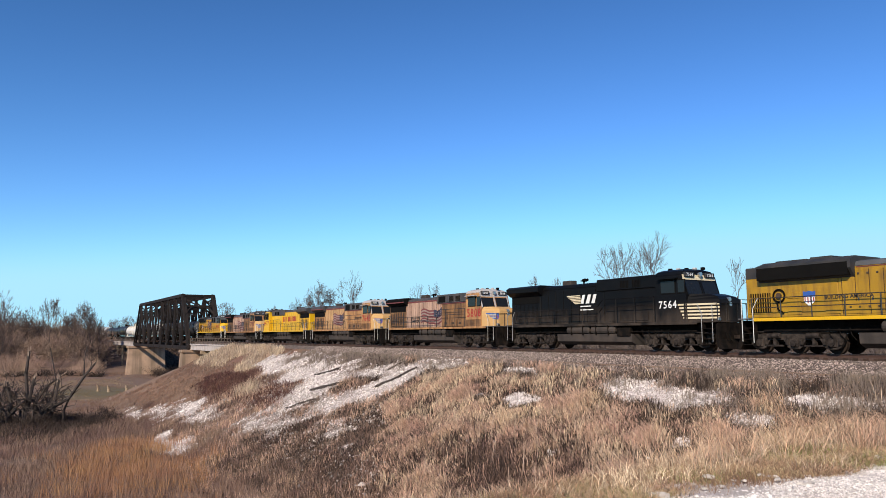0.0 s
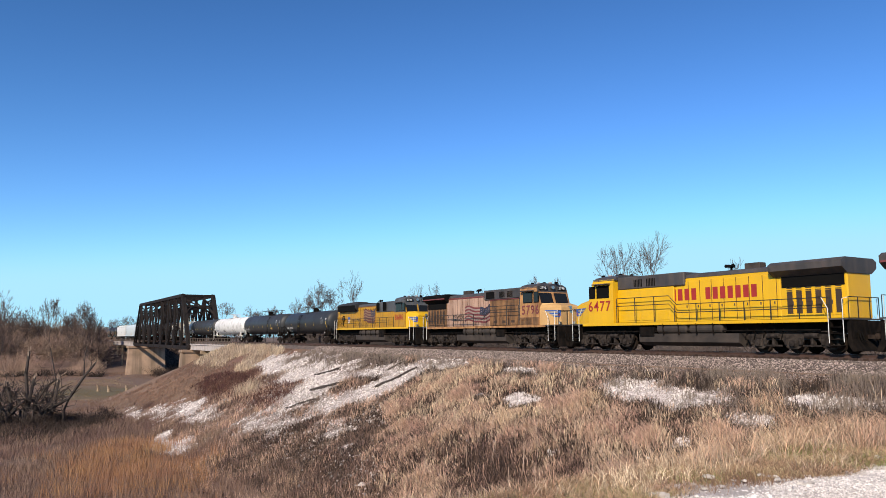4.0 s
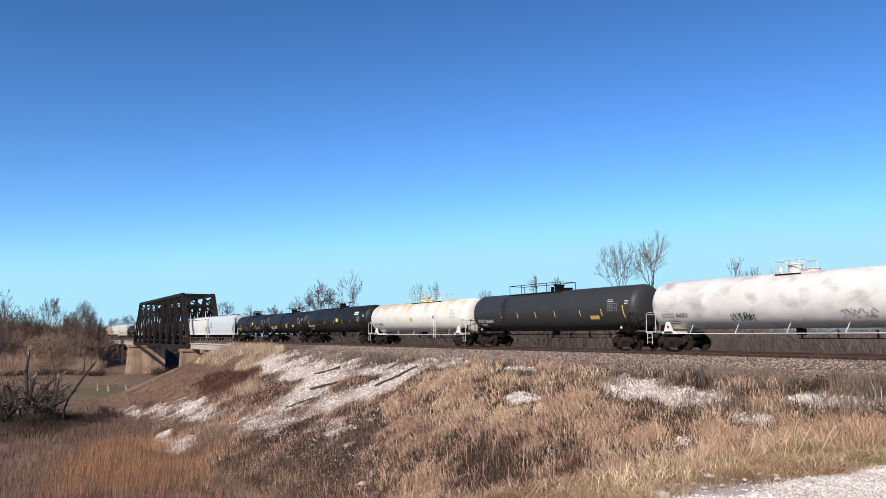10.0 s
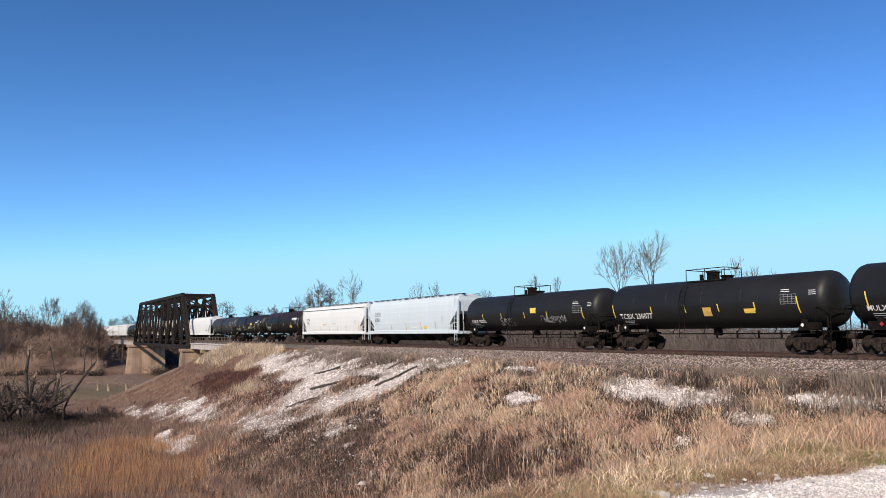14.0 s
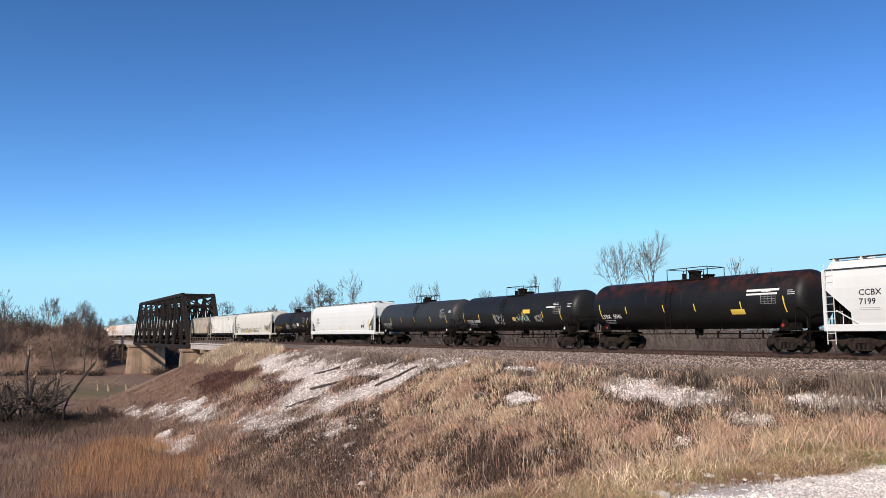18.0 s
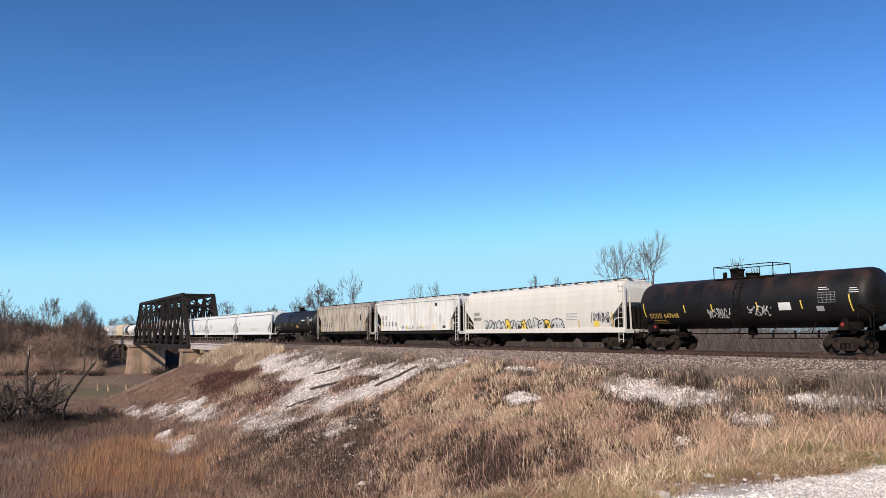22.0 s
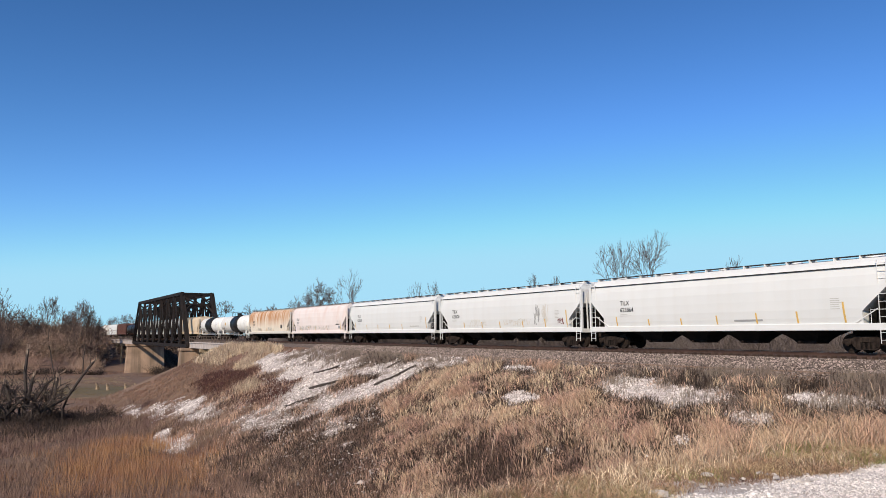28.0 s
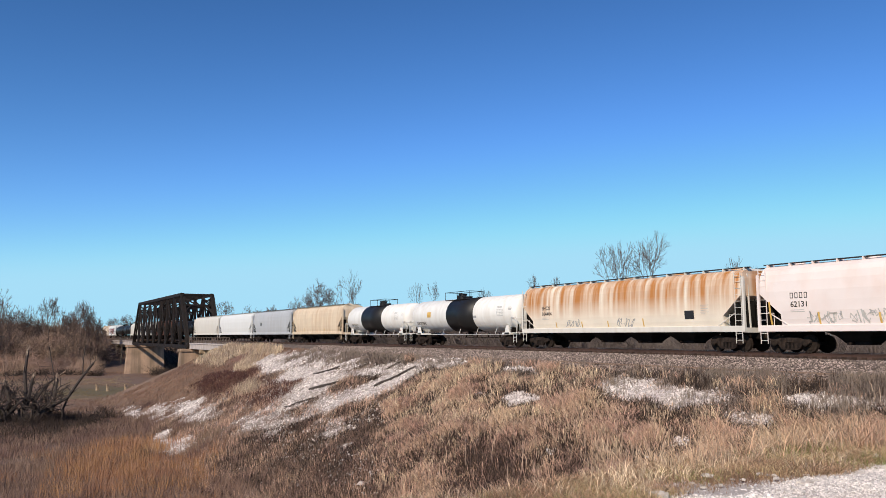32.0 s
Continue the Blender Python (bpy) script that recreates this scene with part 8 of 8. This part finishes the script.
# broken dead tree in the hollow: stems as foot, knees and tip (across, along the view, up), with their thickness
dead = tagged(new("dead_tree"), "broken dark dead tree with pale splintered stubs", "tree")
DX, DY = -78.5, -35.2
dead.matrix_basis = pose(DX, DY, float(land(DX, DY)), 0, 0, 60)
for r, path in ((0.34, ((2.0, 0, -0.3), (2.2, 0.3, 3.5), (1.9, 0.2, 6.6), (2.1, 0.2, 9.4))), (0.40, ((1.2, 0.6, -0.3), (2.3, 0.4, 3.0), (3.0, 0.2, 6.2))), (0.42, ((0.3, 0, -0.3), (0.2, 0.2, 3.4), (-0.4, 0.1, 5.6))),
                (0.30, ((4.5, 0.4, -0.3), (5.6, 0.3, 2.6), (5.9, 0.2, 6.0))), (0.30, ((2.6, -0.4, 0.2), (4.8, -0.5, 2.0), (7.6, -0.4, 3.6), (9.3, -0.4, 6.2), (10.6, -0.4, 7.9))), (0.11, ((9.3, -0.4, 6.2), (9.2, -0.2, 8.2), (9.4, -0.2, 10.0))),
                (0.12, ((4.6, 0.8, 2.0), (5.4, 0.7, 5.6), (4.4, 0.8, 9.8))), (0.24, ((3.4, 0.5, -0.2), (2.9, 0.8, 2.8), (4.2, 0.8, 5.0), (6.4, 0.6, 6.6))), (0.28, ((-1.5, 0.4, -0.3), (-1.2, 0.2, 3.0), (-2.0, 0.4, 5.4))),
                (0.22, ((6.6, 0.5, -0.2), (6.8, 0.3, 2.2), (7.6, 0.4, 4.4))), (0.20, ((-0.5, -0.6, 0), (1.2, -0.8, 2.4), (3.2, -0.6, 4.0)))):
    bm = B()
    k = len(path) - 1
    for j in range(k):
        rod(bm, path[j], path[j + 1], 0.8 * r * (1 - 0.45 * j / k), 7, 0.8 * r * (1 - 0.45 * (j + 1) / k))
    for j in range(2 * k):
        f = rng.uniform(0.3, 0.95) * k
        a = Vector(path[int(f)]).lerp(Vector(path[int(f) + 1]), f - int(f))
        b = a + Vector((rng.normal(0, 0.7), rng.normal(0, 0.5), rng.uniform(-0.1, 1.0)))
        rod(bm, a, b, r * 0.25, 5, r * 0.12)
        rod(bm, b, b + Vector((rng.normal(0, 0.5), rng.normal(0, 0.4), rng.uniform(0, 0.7))), r * 0.12, 4, 0.02)
    stem = part("stem", bm, "dead_wood", dead)
    if r > 0.2:
        bm = B()
        e, d = Vector(path[-1]), (Vector(path[-1]) - Vector(path[-2])).normalized()
        for j in range(5):
            o = Vector((math.cos(j * 1.26), math.sin(j * 1.26), 0)) * r * 0.3
            rod(bm, e + o - d * rng.uniform(0.1, 0.7), e + o * 1.3 + d * rng.uniform(0.1, 0.65), r * 0.22, 4, 0.02)
        part("splinter", bm, "split_wood", stem, "pale broken end")
for i in range(24):
    m = Matrix.Translation((rng.uniform(-3.5, 7.5), rng.normal(0.5, 1.2), -0.2)) @ Matrix.Rotation(rng.uniform(0, math.tau), 4, "Z") @ Matrix.Rotation(abs(rng.normal(0, 0.35)), 4, "Y")
    k = float(rng.uniform(0.55, 1.15))
    v, f = wood([(m @ (p * k), m @ (q * k), max(r * 0.9, 0.04), max(s2 * 0.9, 0.03), l) for p, q, r, s2, l in grow(200 + i, 3, (20, 50), 0.5, 2.6, (0.6, 0.85), 0.0, 1, 0.4, 0.25)], 5)
    part("stem", raw_mesh("stem", v, f, ["dead_wood"]), "", dead)
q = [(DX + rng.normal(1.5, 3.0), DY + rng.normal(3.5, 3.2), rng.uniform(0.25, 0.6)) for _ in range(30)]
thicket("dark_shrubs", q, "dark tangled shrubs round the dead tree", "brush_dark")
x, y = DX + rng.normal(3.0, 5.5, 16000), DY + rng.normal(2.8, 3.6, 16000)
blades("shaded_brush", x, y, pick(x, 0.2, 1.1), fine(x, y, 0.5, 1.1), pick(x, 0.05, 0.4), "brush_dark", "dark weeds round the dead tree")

# driftwood and old ties on the stones
for x, y, l, a, r in ((-43.2, -7.6, 3.8, 22, 0.12), (-38.0, -9.7, 4.0, 27, 0.17), (-37.4, -12.4, 3.2, 42, 0.13), (-28.4, -7.2, 3.6, 60, 0.14), (-31.6, -5.2, 2.2, 50, 0.09)):
    bm = B()
    ca, sa = math.cos(radians(a)), math.sin(radians(a))
    pts, k = [], rng.normal(0, 0.12, 6)
    for i in range(6):
        px, py = x + (i / 5 - 0.5) * l * ca - k[i] * sa, y + (i / 5 - 0.5) * l * sa + k[i] * ca
        pts.append((px, py, float(land(px, py)) + r * 0.55 + 0.05 * k[i]))
    for i in range(5):
        rod(bm, pts[i], pts[i + 1], r * (0.8 + 0.1 * (i % 3)), 7, r * (0.8 + 0.1 * ((i + 1) % 3)) * (1 if i < 4 else 0.6))
    rod(bm, pts[3], Vector(pts[3]) + Vector((0.35, -0.2, 0.22)), r * 0.4, 5, r * 0.2)
    tagged(new("log", flush(bm, "log", "old_log")), "dark weathered log lying on the stones", "log", "driftwood on the bank")
for x, y, h in ((-139, -18.6, 1.2), (-136, -17.0, 1.3), (-137.5, -13.4, 1.3), (-136, -12.2, 1.1), (-138, -11.4, 1.2), (-133.5, -9.6, 1.5)):
    bm = B()
    z = float(land(x, y))
    rod(bm, (x, y, z - 0.2), (x + 0.1, y - 0.1, z + h * 0.6), 0.36, 7, 0.26)
    rod(bm, (x + 0.1, y - 0.1, z + h * 0.6), (x + 0.3, y - 0.35, z + h), 0.26, 7, 0.1)
    tagged(new("stump", flush(bm, "stump", "stump_tan")), "pale tan weathered stump by the creek", "stump", "stumps by the creek")

# larger white stones at the lane's edge
stone_mesh = []
for k in range(6):
    bm = bmesh.new()
    bmesh.ops.create_icosphere(bm, subdivisions=1, radius=1.0)
    for v in bm.verts:
        v.co *= rng.uniform(0.6, 1.25)
        v.co.x *= 1.0 + 0.12 * k
        v.co.z = max(v.co.z, -0.4) * 0.6 if k % 2 else v.co.z * 0.5
    stone_mesh.append(flush(bm, "stone", "limestone_big"))
for i in range(210):
    y = rng.uniform(-33.5, -20)
    x = 24.1 + 0.3 * math.sin(y * 1.7) + abs(rng.normal(0, 0.9))
    s = float(np.clip(rng.lognormal(-3.6, 0.4), 0.012, 0.06) * (1 if i % 6 else 2.0))
    x = x if i % 6 else min(x, 24.6)
    o = tagged(new("stone", stone_mesh[i % 6]), "loose white limestone lump on the gravel lane", "stone", "loose stones on the lane")
    o.matrix_basis = pose(x, y, float(land(28, y)) + 0.03 + s * 0.12, 0, 0, i * 47) @ Matrix.Diagonal((s, s, s, 1))

# sleepers: the nearest as pieces, the rest joined
for i in range(230):
    part("tie", tm2, "", ballast, m=pose(20 - i * 0.5, 0, 0))
bm = B()
for i in range(60):
    x = 50 - i * 0.5
    box(bm, x - 0.115, x + 0.115, -1.3, 1.3, -0.36, -0.155)
part("ties", bm, "tie", ballast)["kind"] = "stuff"


def gone(t):
    """How far the train has rolled after t seconds."""
    return 18.516 * t + 0.00099 * t * t


def motions():
    for car, mid, turn in TRAIN:
        walk(car, [(t, pose(mid + gone(t), 0, 0, 0, 0, turn)) for t in range(0, 33, 4)])
    start = {car: (mid, turn) for car, mid, turn in TRAIN}
    for wheel, car, ax, r in WHEELS:  # wheels roll while their car is near
        mid, turn = start[car]
        a, b = max(0, round((-62 - mid) / 18.55 * FPS)), min(32 * FPS, round((24 - mid) / 18.55 * FPS))
        if b <= a:
            continue
        spin = [(f / FPS, math.degrees(gone(f / FPS) / r) * (-1 if turn else 1)) for f in range(a, b + 1)]
        rows = [(t, pose(ax, 0, r, 0, g % 360, 0)) for t, g in spin]
        if a > 0:
            rows.insert(0, (0, rows[0][1]))
        if b < 32 * FPS:
            rows.append((32, rows[-1][1]))
        walk(wheel, rows)


motions()
